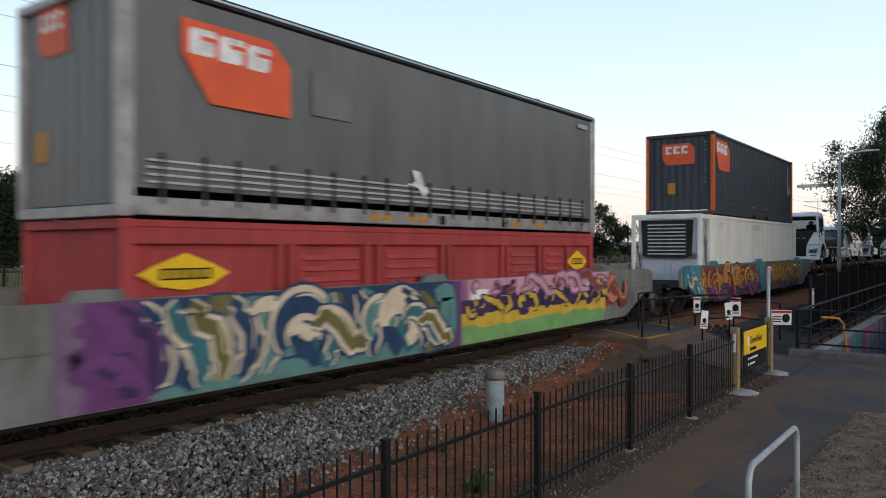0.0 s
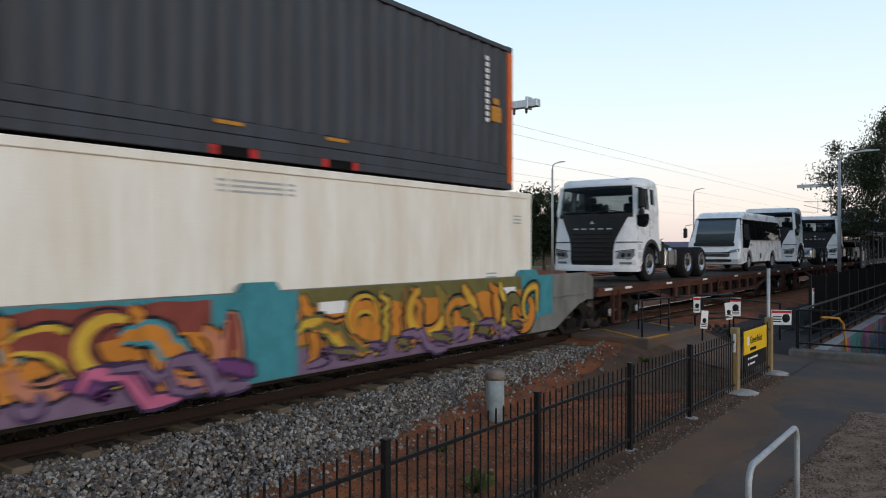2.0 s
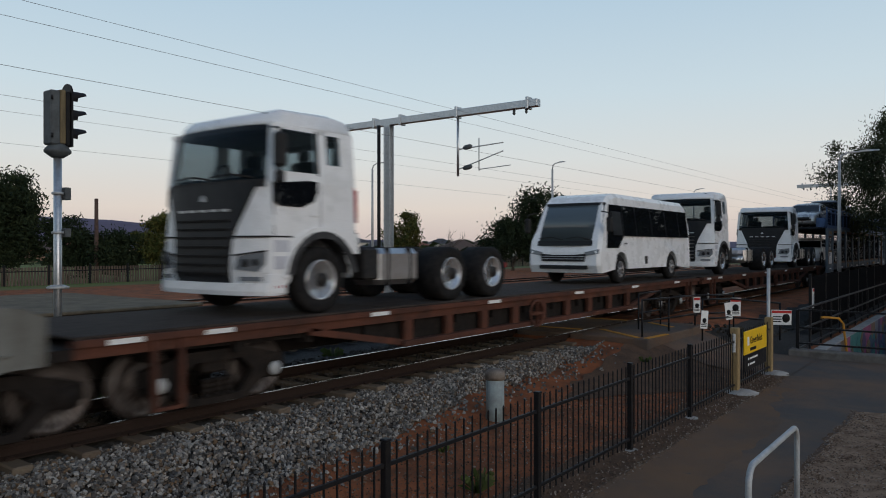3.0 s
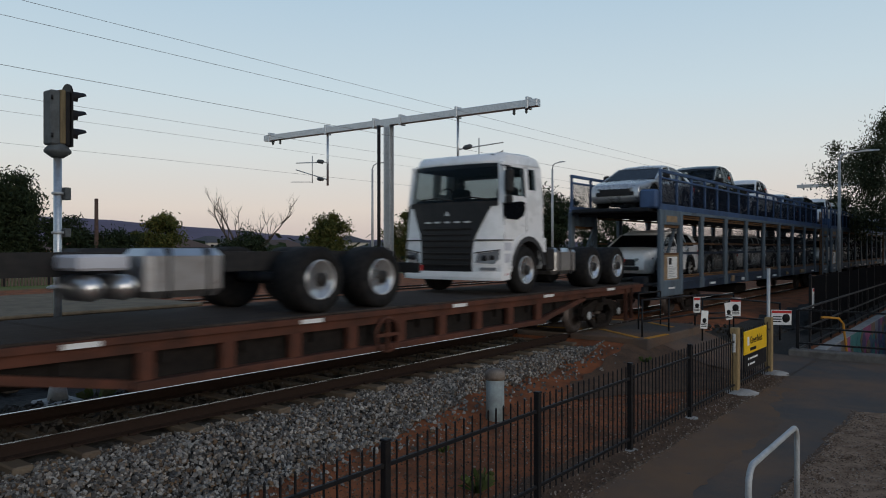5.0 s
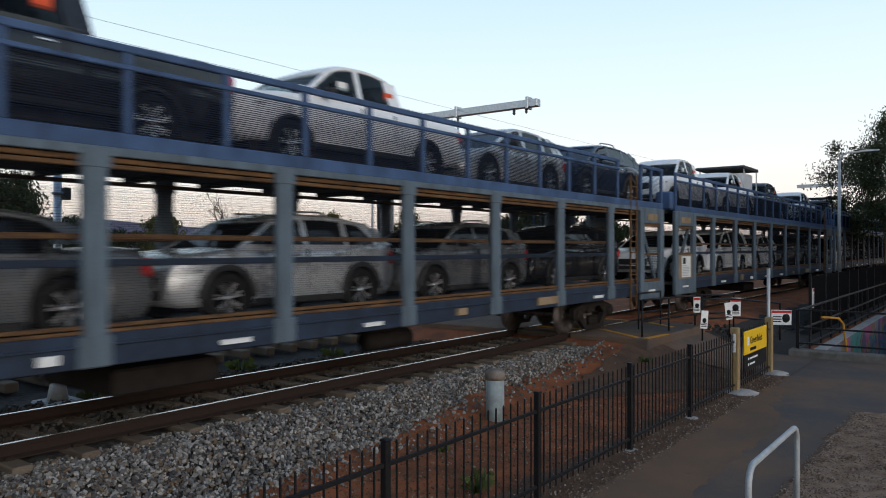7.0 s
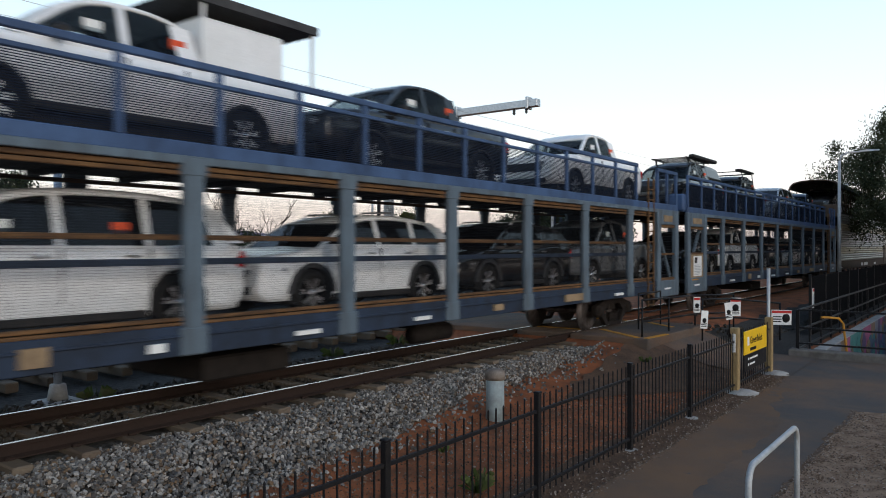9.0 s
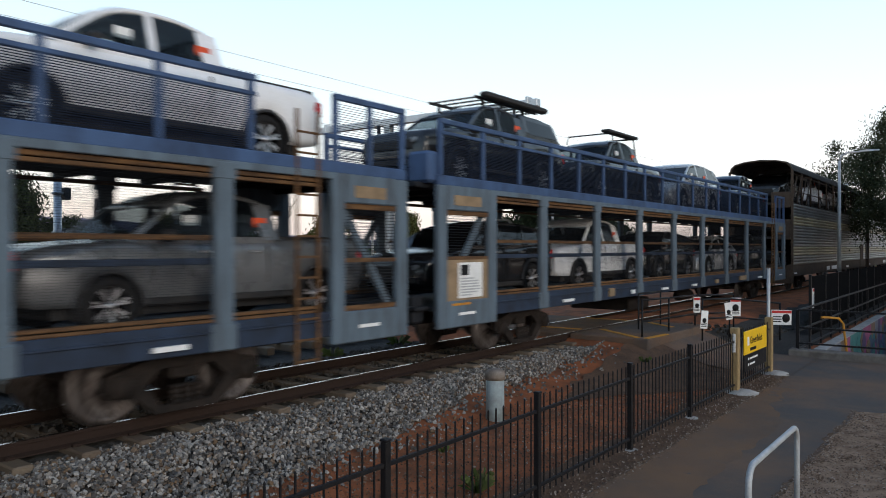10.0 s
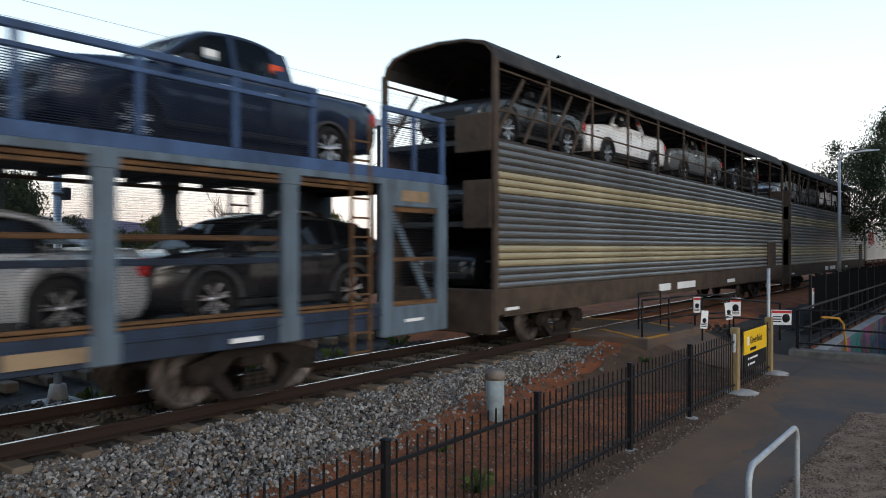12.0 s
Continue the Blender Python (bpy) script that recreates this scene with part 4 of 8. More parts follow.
        letters(b, 2.2, 9.2, zlo, lambda x: zlo(x) + 0.42, y - 0.026, rng, 14, [ix["lilac"], ix["purple"], ix["hot_pink"], ix["lilac"]], ix["dark_purple"], 0.15)
        letters(b, 10.0, 16.0, zlo, lambda x: zlo(x) + 0.36, y - 0.026, rng, 10, [ix["lilac"], ix["olive"]], ix["dark_purple"], 0.13)
        letters(b, 0.3, 2.0, zlo, zhi, y - 0.02, rng, 5, [ix["turquoise"], ix["cream"]], ix["teal"], 0.16)
    else:
        fill(2.9, 3.5, 0, 1, "lilac", 0.001)
        fill(3.2, 4.2, 0, 1, "purple", 0.002)
        fill(3.9, 9.8, 0, 1, "teal", 0.001)
        fill(4.0, 9.8, 0.66, 1, "navy", 0.003)
        fill(4.0, 9.8, 0.0, 0.28, "sea_green", 0.003)
        fill(9.5, 10.3, 0, 1, "purple", 0.004)
        fill(10.1, 16.4, 0.62, 1, "pink", 0.004)
        fill(10.1, 16.3, 0.42, 0.68, "dark_purple", 0.005)
        fill(10.1, 16.2, 0.22, 0.46, "yellow", 0.006)
        fill(10.1, 16.1, 0, 0.26, "green", 0.007)
        letters(b, 4.1, 9.7, zlo, zhi, y - 0.006, rng, 12, [ix["navy"], ix["teal"], ix["olive"], ix["sea_green"]], ix["navy"], 0.62)
        letters(b, 3.8, 9.7, zlo, zhi, y - 0.018, rng, 15, [ix["cream"]], ix["navy"], 0.46, [ix["navy"], ix["teal"], ix["olive"], ix["navy"], ix["sea_green"], ix["cream"]])
        letters(b, 3.1, 4.0, zlo, zhi, y - 0.026, rng, 5, [ix["purple"], ix["dark_purple"], ix["purple"]], ix["purple"], 0.2)
        letters(b, 10.2, 16.2, lambda x: lo + 0.40, lambda x: lo + 0.95, y - 0.012, rng, 16, [ix["yellow"], ix["dark_purple"], ix["yellow"]], ix["dark_purple"], 0.16)
        letters(b, 10.2, 16.2, lambda x: lo + 0.82, zhi, y - 0.026, rng, 10, [ix["pink"], ix["pink"], ix["red_brown"]], ix["lilac"], 0.14)
        letters(b, 16.2, 17.4, lambda x: lo + 0.3, zhi, y - 0.02, rng, 4, [ix["red_brown"], ix["salmon"]], ix["red_brown"], 0.18)
    part("sprayed_lettering", b, mats, root, "bright graffiti in flowing unreadable lettering")
    return on_train(root, s)


well_wagon(0.8, "grey well wagon covered in blue, purple and pink graffiti", "blue")
red_container(4.55, 0.36)
curtain_container(4.5, 2.44)
well_wagon(22.5, "grey well wagon covered in orange and turquoise graffiti", "orange")
reefer(24.95, 0.36)
dark_container(26.3, 3.25)


# ---- flat wagons ----
RUST_DECK = mat("rusty_brown_deck", (0.115, 0.046, 0.030), 0.85, second=(0.04, 0.024, 0.019), scale=1.8, amount=0.8, bump=0.3)
DECK_BOARD = mat("worn_deck_boards", (0.060, 0.046, 0.038), 0.95, second=(0.028, 0.022, 0.019), scale=3, streak=(1, 6, 1), bump=0.3)


def flat_wagon(s):
    L = 20.3
    root = thing("flat_wagon", "rusty red-brown flat wagon with open fish-belly side frames", "rail wagon", "flat wagons")
    for y0, y1 in ((-1.33, -1.23), (1.23, 1.33)):
        g = Build().prism([(0, 0.96), (0, 1.16), (L, 1.16), (L, 0.96)], y0, y1)
        o1, o2 = (y0 + 0.16, y0 + 0.2) if y0 < 0 else (y1 - 0.2, y1 - 0.16)
        # dark sheet stands in for shade in the gaps between the stiffeners
        part("web_plate", Build().prism([(0, 0.93), (0, 1.1), (L, 1.1), (L, 0.93), (L - 4.0, 0.86), (L - 5.5, 0.57), (5.5, 0.57), (4.0, 0.86)], o1, o2), BOGIE_DARK, root)
        for xa, xb in ((3.4, 5.5), (L - 3.4, L - 5.5)):
            part("sloping_chord", Build().beam((xa, (y0 + y1) / 2, 0.96), (xb, (y0 + y1) / 2, 0.59), 0.10, 0.10), RUST_DECK, root)
        yy = y0 - 0.06 if y0 < 0 else y1
        g.box(0, L, yy, yy + 0.06, 1.09, 1.17)
        part("lower_chord", Build().box(5.4, L - 5.4, min(y0, yy), max(y1, yy + 0.06), 0.53, 0.63, 0, 0.01), RUST_DECK, root)
        part("side_sill", g, RUST_DECK, root)
        st = Build().box(-0.10, 0.10, y0, y1, 0.62, 0.97, 0, 0.01).mesh("stiffener", RUST_DECK)
        for k in range(9):
            x = 5.6 + k * (L - 11.2) / 8
            part("stiffener", st, None, root, at=(x, 0, 0))
    for k in range(4):
        x0 = 0.02 + k * L / 4
        part("deck_section", Build().box(x0, x0 + L / 4 - 0.03, -1.3, 1.3, 1.162, 1.2, 0, 0.01), [DECK_BOARD], root)
    part("centre_sill", Build().box(0, L, -0.3, 0.3, 0.55, 1.1), BOGIE_DARK, root)
    cb = Build().box(-0.06, 0.06, -1.25, 1.25, 0.8, 1.1).mesh("cross_bearer", BOGIE_DARK)
    for k in range(16):
        part("cross_bearer", cb, None, root, at=(1 + k * (L - 2) / 15, 0, 0))
    for x in (0.0, L):
        part("coupler", Build().box(x - 0.4, x + 0.4, -0.13, 0.13, 0.75, 1.0, 0, 0.03), BOGIE_DARK, root)
    for x in (2.0, L - 2.0):
        bg = bogie(root, x, BOGIE, 0.42, lift=0.08)
        for e in (-0.875, 0.875):
            for sd in (-1, 1):
                part("axle_cap", Build().lathe((e, sd * 1.165, 0.42), (0, sd, 0), [(0, 0.10), (0.02, 0.095), (0.035, 0.05), (0.037, 0.01)], 12), GALV_PALE, bg, "pale round axle cap")
    for x in (0.35, 1.6, 4.6, 7.9, 11.5, 14.8, 18.0):
        part("white_mark", Build().box(x, x + 0.42, -1.396, -1.388, 1.09, 1.15), WHITE_SIGN, root)
    hw = part("brake_wheel", Build().tube([(9.7 + 0.27 * math.cos(a), -1.42, 0.78 + 0.27 * math.sin(a)) for a in [2 * math.pi * i / 20 for i in range(21)]], 0.025, 6)
              .beam((9.43, -1.42, 0.78), (9.97, -1.42, 0.78), 0.03, 0.05).beam((9.7, -1.42, 0.51), (9.7, -1.42, 1.05), 0.03, 0.05).cyl((9.7, -1.44, 0.78), (9.7, -1.3, 0.78), 0.05), RUST_DECK, root, "rusty spoked hand brake wheel")
    for x in (0.9, 19.2):
        for dx in (0.0, 0.36):
            part("step_hanger", Build().box(x + dx, x + dx + 0.06, -1.38, -1.3, 0.29, 1.1), RUST_DECK, root)
        part("step_tread", Build().box(x, x + 0.42, -1.38, -1.3, 0.25, 0.29), RUST_DECK, root)
    part("air_tank", Build().cyl((8.2, -0.9, 0.72), (9.0, -0.9, 0.72), 0.17, n=14), BOGIE_DARK, root)
    return on_train(root, s, -0.08)


# ---- wheels, shared by road vehicles ----
def road_wheel(r, w, rim, dual=False, holes=7):
    t = Build().lathe((0, 0, 0), (0, -1, 0), [(-w / 2, rim), (-w / 2, r - 0.05), (-w / 2 + 0.04, r), (w / 2 - 0.04, r), (w / 2, r - 0.05), (w / 2, rim + 0.01), (w / 2 - 0.03, rim)], 26)
    d = Build()
    if dual:
        d.lathe((0, 0, 0), (0, -1, 0), [(w / 2 - 0.01, rim + 0.014), (w / 2 + 0.008, rim), (w / 2 - 0.02, rim - 0.03), (w / 2 - 0.07, rim - 0.06), (w / 2 - 0.06, 0.14), (w / 2 - 0.05, 0.12), (w / 2 - 0.02, 0.11), (w / 2, 0.06)], 22)
    else:
        d.lathe((0, 0, 0), (0, -1, 0), [(w / 2 - 0.03, rim + 0.012), (w / 2 - 0.005, rim), (w / 2 - 0.07, rim - 0.03), (w / 2 - 0.08, 0.06), (w / 2 - 0.03, 0.05)], 22)
    sp = Build()
    for k in range(holes):
        a = 2 * math.pi * k / holes + 0.3
        if dual:
            # black studs stand in for the shaded hand holes of the rim
            c = Vector((math.cos(a) * rim * 0.66, -w / 2 + 0.085, math.sin(a) * rim * 0.66))
            sp.cyl(c, c + Vector((0, -0.045, 0)), 0.05, n=10, m=1)
        else:
            for e in (-0.12, 0.12):
                p0 = Vector((math.cos(a) * 0.05, -w / 2 + 0.035, math.sin(a) * 0.05))
                p1 = Vector((math.cos(a + e) * (rim - 0.01), -w / 2 + 0.02, math.sin(a + e) * (rim - 0.01)))
                sp.beam(p0, p1, 0.03, 0.03)
    if dual:
        sp.cyl((0, -w / 2 + 0.14, 0), (0, -w / 2 - 0.035, 0), 0.13, 0.10, n=14, m=1)
    else:
        sp.cyl((0, -w / 2 + 0.06, 0), (0, -w / 2 + 0.005, 0), 0.06, 0.05, n=12)
    return t, d, sp


CHROME = mat("polished_truck_rim", (0.86, 0.87, 0.88), 0.22, 0.7, second=(0.72, 0.73, 0.74), scale=9)
WHEELS = {}


def fit_wheel(root, kind, x, y, z, flip=False):
    if kind not in WHEELS:
        if kind == "truck_front":
            t, d, sp = road_wheel(0.49, 0.29, 0.29, True, 8)
        elif kind == "truck_rear":
            t, d, sp = road_wheel(0.49, 0.56, 0.29, True, 8)
        elif kind == "bus":
            t, d, sp = road_wheel(0.38, 0.22, 0.22, False, 8)
        else:
            t, d, sp = road_wheel(0.355, 0.235, 0.235)
        WHEELS[kind] = (t.mesh("tyre", RUBBER), d.mesh("rim", CHROME if "truck" in kind or kind == "bus" else CHASSIS_BLACK), sp.mesh("spokes", ALLOY, CHASSIS_BLACK))
    t, d, sp = WHEELS[kind]
    w = part("wheel", t, None, root, at=(x, y, z))
    if flip:
        w.rotation_euler.z = math.pi
    part("rim", d, None, w)
    part("spokes", sp, None, w)
    return w


# ---- trucks and bus ----
GRILLE = mat("gloss_black_plastic", (0.010, 0.0105, 0.012), 0.5, second=(0.014, 0.014, 0.015), scale=5, spec=0.25)
SCREEN_GLASS = glass("green_tinted_windscreen", (0.012, 0.02, 0.022), 0.03, clear=0.78, ior=1.45)
LAMP_GLASS = glass("headlamp_lens", (0.16, 0.17, 0.18), 0.06)
RED_LENS = mat("red_lens", (0.5, 0.02, 0.02), 0.25)
TANK_METAL = mat("brushed_aluminium", (0.66, 0.66, 0.66), 0.32, 0.9, second=(0.55, 0.54, 0.53), scale=6)
GREY_PLASTIC = mat("dark_grey_plastic", (0.06, 0.06, 0.062), 0.65)


def line_at(pts, x):
    for (x0, z0), (x1, z1) in zip(pts, pts[1:]):
        if x0 <= x <= x1:
            return z0 + (z1 - z0) * (x - x0) / (x1 - x0 or 1)
    return pts[-1][1]


def cab_width(z):
    return 1.245 if z < 1.7 else 1.245 - 0.10 * (z - 1.7) / 1.2


def truck(s, label, base, tank, length, z=1.12, chrome=False):
    """A cab-over tractor: base lists the rear axles behind the front."""
    root = thing("truck", label, "truck", "new trucks on the flat wagons")
    W = 1.245
    # cab shell: the side outline with the wheel arch; the nose sweeps back towards the corners
    arch = [(1.2 + 0.62 * math.cos(a), 0.50 + 0.62 * math.sin(a)) for a in [math.pi * (1 - i / 10) for i in range(11)]]
    face = [(0.42, 0.06), (0.62, 0.0), (1.05, 0.02), (1.30, 0.05), (1.90, 0.10), (2.68, 0.22)]
    low = [(x, q) for q, x in face[:5]] + [(1.90, 1.90), (1.93, 0.98), (1.86, 0.98)]
    out = low + [p for p in reversed(arch) if p[1] > 0.45 and p[0] < 1.86] + [(0.50, 0.42)]
    top = [(0.22, 2.66), (0.25, 2.75), (0.33, 2.85), (0.58, 2.92), (1.5, 2.95), (1.79, 2.91), (1.89, 2.79), (1.90, 2.66)]

    def sweep(y):
        return 0.23 * (abs(y) / W) ** 3.5

    def nose(q):
        return line_at(face, q)

    def ring(pts, y):
        e = 0.05 * max(0.0, abs(y) / W - 0.9) / 0.1
        return [(x + (sweep(y) if x < 0.45 else -e * 0.6 if x > 1.7 else 0), y * cab_width(q) / W, q - (e * 1.2 if q > 2.71 else 0)) for x, q in pts]

    rows = [W * k for k in (-1, -0.985, -0.95, -0.88, -0.75, -0.5, -0.2, 0.2, 0.5, 0.75, 0.88, 0.95, 0.985, 1)]
    cab = part("cab", Build().rings([ring(out, y) for y in rows]), WHITE_PAINT, root)
    part("cab_roof", Build().rings([ring(top, y) for y in rows], smooth=True), WHITE_PAINT, cab)
    for sd in (-1, 1):
        y0, y1 = sd * (cab_width(1.9) - 0.05), sd * (cab_width(2.68) - 0.05)
        part("pillar", Build().beam((nose(1.9) + sweep(y0) + 0.03, y0, 1.86), (nose(2.68) + sweep(y1) + 0.03, y1, 2.70), 0.09, 0.12), WHITE_PAINT, cab)

        def slab(name, x0, x1, z0, z1, m=WHITE_PAINT):
            return part(name, Build().rings([[(x, sd * (cab_width(q) - d), q) for x, q in ((x0, z0), (x1, z0), (x1, z1), (x0, z1))] for d in (0.0, 0.06)]), m, cab)

        slab("pillar", 1.13, 1.33, 1.88, 2.68)
        slab("pillar", 1.60, 1.90, 1.88, 2.68)
        slab("quarter_panel", 1.33, 1.60, 1.88, 2.18)
        slab("window_header", 0.32, 1.60, 2.62, 2.68)
        slab("door_sill", 0.30, 1.13, 1.88, 2.03)
    back = Build().box(1.82, 1.89, -1.1, -0.85, 1.86, 2.68).box(1.82, 1.89, 0.85, 1.1, 1.86, 2.68).box(1.82, 1.89, -0.85, 0.85, 1.86, 2.02).box(1.82, 1.89, -0.85, 0.85, 2.52, 2.68)
    part("back_wall", back, WHITE_PAINT, cab)
    lining = Build().box(1.79, 1.815, -1.1, -0.85, 1.5, 2.66).box(1.79, 1.815, 0.85, 1.1, 1.5, 2.66).box(1.79, 1.815, -0.85, 0.85, 1.5, 2.02).box(1.79, 1.815, -0.85, 0.85, 2.52, 2.66).box(0.42, 1.79, -1.05, 1.05, 2.60, 2.65)
    part("cab_lining", lining, GREY_PLASTIC, cab, "dark grey cab lining")
    ws = [-1.12 + 2.24 * i / 12 for i in range(13)]
    part("windscreen", Build().rings([[(nose(1.9) + sweep(y) - 0.012, y, 1.89), (nose(2.68) + sweep(y) - 0.012, y * 0.95, 2.68), (nose(2.68) + sweep(y), y * 0.95, 2.68), (nose(1.9) + sweep(y), y, 1.89)] for y in ws], smooth=True), SCREEN_GLASS, cab)
    part("screen_shade", Build().rings([[(nose(2.68) + sweep(y) - 0.02, y * 0.95, 2.60), (nose(2.68) + sweep(y) - 0.012, y * 0.95, 2.68), (nose(2.68) + sweep(y), y * 0.95, 2.68), (nose(2.68) + sweep(y), y * 0.95, 2.60)] for y in ws]), CHASSIS_BLACK, cab)
    part("rear_window", Build().box(1.85, 1.857, -0.85, 0.85, 2.02, 2.52), CLEAR_GLASS, cab)
    part("dashboard", Build().box(0.30, 0.66, -1.08, 1.08, 1.75, 1.97, 0, 0.05), CHASSIS_BLACK, cab)
    for y in (-0.62, 0.62):
        part("seat", Build().box(0.95, 1.35, y - 0.27, y + 0.27, 1.6, 1.92, 0, 0.05).box(1.32, 1.50, y - 0.25, y + 0.25, 1.8, 2.26, 0, 0.05).box(1.36, 1.46, y - 0.12, y + 0.12, 2.26, 2.46, 0, 0.04), CHASSIS_BLACK, cab)
    part("steering_wheel", Build().tube([(0.78 + 0.10 * math.sin(a), 0.62 + 0.22 * math.cos(a), 2.06 + 0.20 * math.sin(a)) for a in [2 * math.pi * i / 16 for i in range(17)]], 0.018, 6), CHASSIS_BLACK, cab)
    part("cowl", Build().rings([[(nose(1.85) + sweep(y) - 0.03, y, 1.80), (nose(1.9) + sweep(y) - 0.03, y, 1.90), (nose(1.9) + sweep(y) + 0.03, y, 1.91), (nose(1.85) + sweep(y) + 0.03, y, 1.80)] for y in ws]), CHASSIS_BLACK, cab, "black wiper cowl under the windscreen")
    for ya, yb in ((-0.95, -0.15), (-0.1, 0.75)):
        part("wiper", Build().tube([(nose(1.9) + sweep(ya) - 0.03, ya, 1.93), (nose(1.95) - 0.02, (ya + yb) / 2, 1.99), (nose(1.9) + sweep(yb) - 0.01, yb, 1.97)], 0.016, 6), CHASSIS_BLACK, cab)
    # grille mask, wrapped over the nose
    rings = []
    for q, h in ((0.46, 0.62), (0.62, 0.64), (0.85, 0.64), (1.05, 0.66), (1.25, 0.72), (1.45, 0.82), (1.65, 0.92), (1.86, 1.02)):
        ys = [h * (-1 + 2 * i / 8) for i in range(9)]
        rings.append([(nose(q) + sweep(y) - 0.03, y, q) for y in ys] + [(nose(q) + sweep(y) + 0.03, y, q) for y in reversed(ys)])
    gm = part("grille", Build().rings(rings), GRILLE, cab, "gloss black grille mask")
    bar = Build().rings([[(x + sweep(y), y, q) for x, q in ((-0.055, -0.018), (-0.065, 0.012), (0.03, 0.022), (0.03, -0.022))] for y in [-0.60 + 0.15 * i for i in range(9)]]).mesh("grille_bar", TANK_METAL if chrome else CHASSIS_BLACK)
    for q in (0.60, 0.72, 0.84, 0.97, 1.10, 1.22, 1.34):
        part("grille_bar", bar, None, gm, at=(nose(q), 0, q))
    bb = Build()
    for k in range(5):
        bb.box(nose(1.48) - 0.042, nose(1.48) + 0.01, -0.58 + 0.25 * k, -0.44 + 0.25 * k, 1.465, 1.50)
    bb.rings([[(x, y, q) for y, q in ((-0.06, 1.62), (0.06, 1.62), (0.0, 1.71))] for x in (nose(1.6) - 0.04, nose(1.6))])
    part("maker_bars", bb, GALV, gm)
    # bumper, lamps, steps
    span = [W * (-1 + 2 * i / 14) for i in range(15)]
    part("bumper", Build().rings([[(sweep(y) - 0.05, y, 0.30), (sweep(y) - 0.06, y, 0.36), (sweep(y) - 0.05, y, 0.47), (sweep(y) + 0.16, y, 0.47), (sweep(y) + 0.16, y, 0.30)] for y in span]), WHITE_PAINT, cab)
    for sd in (-1, 1):
        part("corner_skirt", Build().box(0.20, 0.54, *sorted((sd * (W - 0.08), sd * (W + 0.004))), 0.30, 0.62, 0, 0.03), WHITE_PAINT, cab)
        hl = [(0.74, 0.66), (1.10, 0.63), (1.19, 0.74), (1.19, 0.90), (0.80, 0.84)]
        h = part("headlight", Build().rings([[(sweep(y) + d, sd * y, q) for y, q in hl] for d in (-0.028, 0.05)]), LAMP_GLASS, cab)
        part("lamp_core", Build().cyl((sweep(0.92) - 0.04, sd * 0.92, 0.75), (sweep(0.92) - 0.02, sd * 0.92, 0.75), 0.06).cyl((sweep(1.08) - 0.04, sd * 1.07, 0.76), (sweep(1.08) - 0.02, sd * 1.07, 0.76), 0.05), GRILLE, h)
        part("lamp_lid", Build().rings([[(sweep(y) + d, sd * y, q) for y, q in ((0.72, 0.845), (1.20, 0.905), (1.20, 0.925), (0.72, 0.865))] for d in (-0.034, 0.03)]), CHASSIS_BLACK, h)
        part("fog_lamp", Build().rings([[(sweep(y) + d, sd * y, q) for y, q in ((0.82, 0.50), (1.12, 0.50), (1.12, 0.56), (0.82, 0.56))] for d in (-0.016, 0.03)]), LAMP_GLASS, cab)
        part("front_seam", Build().rings([[(sweep(y) + x, sd * y, q) for x, q in ((-0.003, 1.10), (-0.003, 1.125), (0.05, 1.125), (0.05, 1.10))] for y in (0.72, 0.9, 1.05, 1.17, 1.24)]), CHASSIS_BLACK, cab)
        y = sd * (W + 0.004)
        ys = sorted((y, y - sd * 0.02))
        for z0, z1 in ((0.66, 0.84), (0.90, 1.06)):
            part("step_recess", Build().box(0.30, 0.56, ys[0], ys[1], z0, z1), REEFER_GREY, cab)
        part("side_crease", Build().box(0.24, 0.62, ys[0], ys[1], 1.10, 1.125), CHASSIS_BLACK, cab)
        part("corner_reflector", Build().box(0.30, 0.50, ys[0], ys[1], 0.40, 0.44), RED_LENS, cab)
        # side windows
        def pane(name, pts, m=CLEAR_GLASS):
            yy = [sd * (cab_width(q) + 0.004) for _, q in pts]
            return part(name, Build().rings([[(x, a + sd * d, q) for (x, q), a in zip(pts, yy)] for d in (-0.01, 0.004)]), m, cab)

        pane("door_window", [(0.31, 2.03), (1.13, 2.03), (1.13, 2.62), (0.36, 2.62)])
        pane("low_window", [(0.28, 1.60), (0.38, 1.54), (0.80, 1.53), (1.03, 1.62), (1.11, 1.76), (1.11, 1.91), (0.95, 1.92), (0.28, 1.85)], CAR_GLASS)
        pane("rear_quarter_window", [(1.33, 2.18), (1.60, 2.18), (1.60, 2.62), (1.33, 2.62)])
        part("window_frame", Build().rings([[(x, sd * (cab_width(q) + d), q) for x, q in ((1.13, 2.0), (1.16, 2.0), (1.16, 2.65), (1.13, 2.65))] for d in (-0.02, 0.006)]), CHASSIS_BLACK, cab)
        for xs_ in (0.29, 1.17):
            part("door_seam", Build().rings([[(x, sd * (cab_width(q) + d), q) for x, q in ((xs_, 1.13), (xs_ + 0.012, 1.13), (xs_ + 0.012, 1.90), (xs_, 1.90))] for d in (-0.02, 0.003)]), GREY_PLASTIC, cab)
        part("door_handle", Build().box(0.98, 1.12, *sorted((sd * 1.22, sd * 1.262)), 1.40, 1.45, 0, 0.01), WHITE_PAINT, cab)
        if sd < 0:
            ms = part("mirror", Build().box(0.22, 0.40, *sorted((sd * 1.27, sd * 1.43)), 2.06, 2.54, 0, 0.04).box(0.26, 0.36, *sorted((sd * 1.27, sd * 1.42)), 1.84, 2.02, 0, 0.03), CHASSIS_BLACK, cab, "black wing mirror")
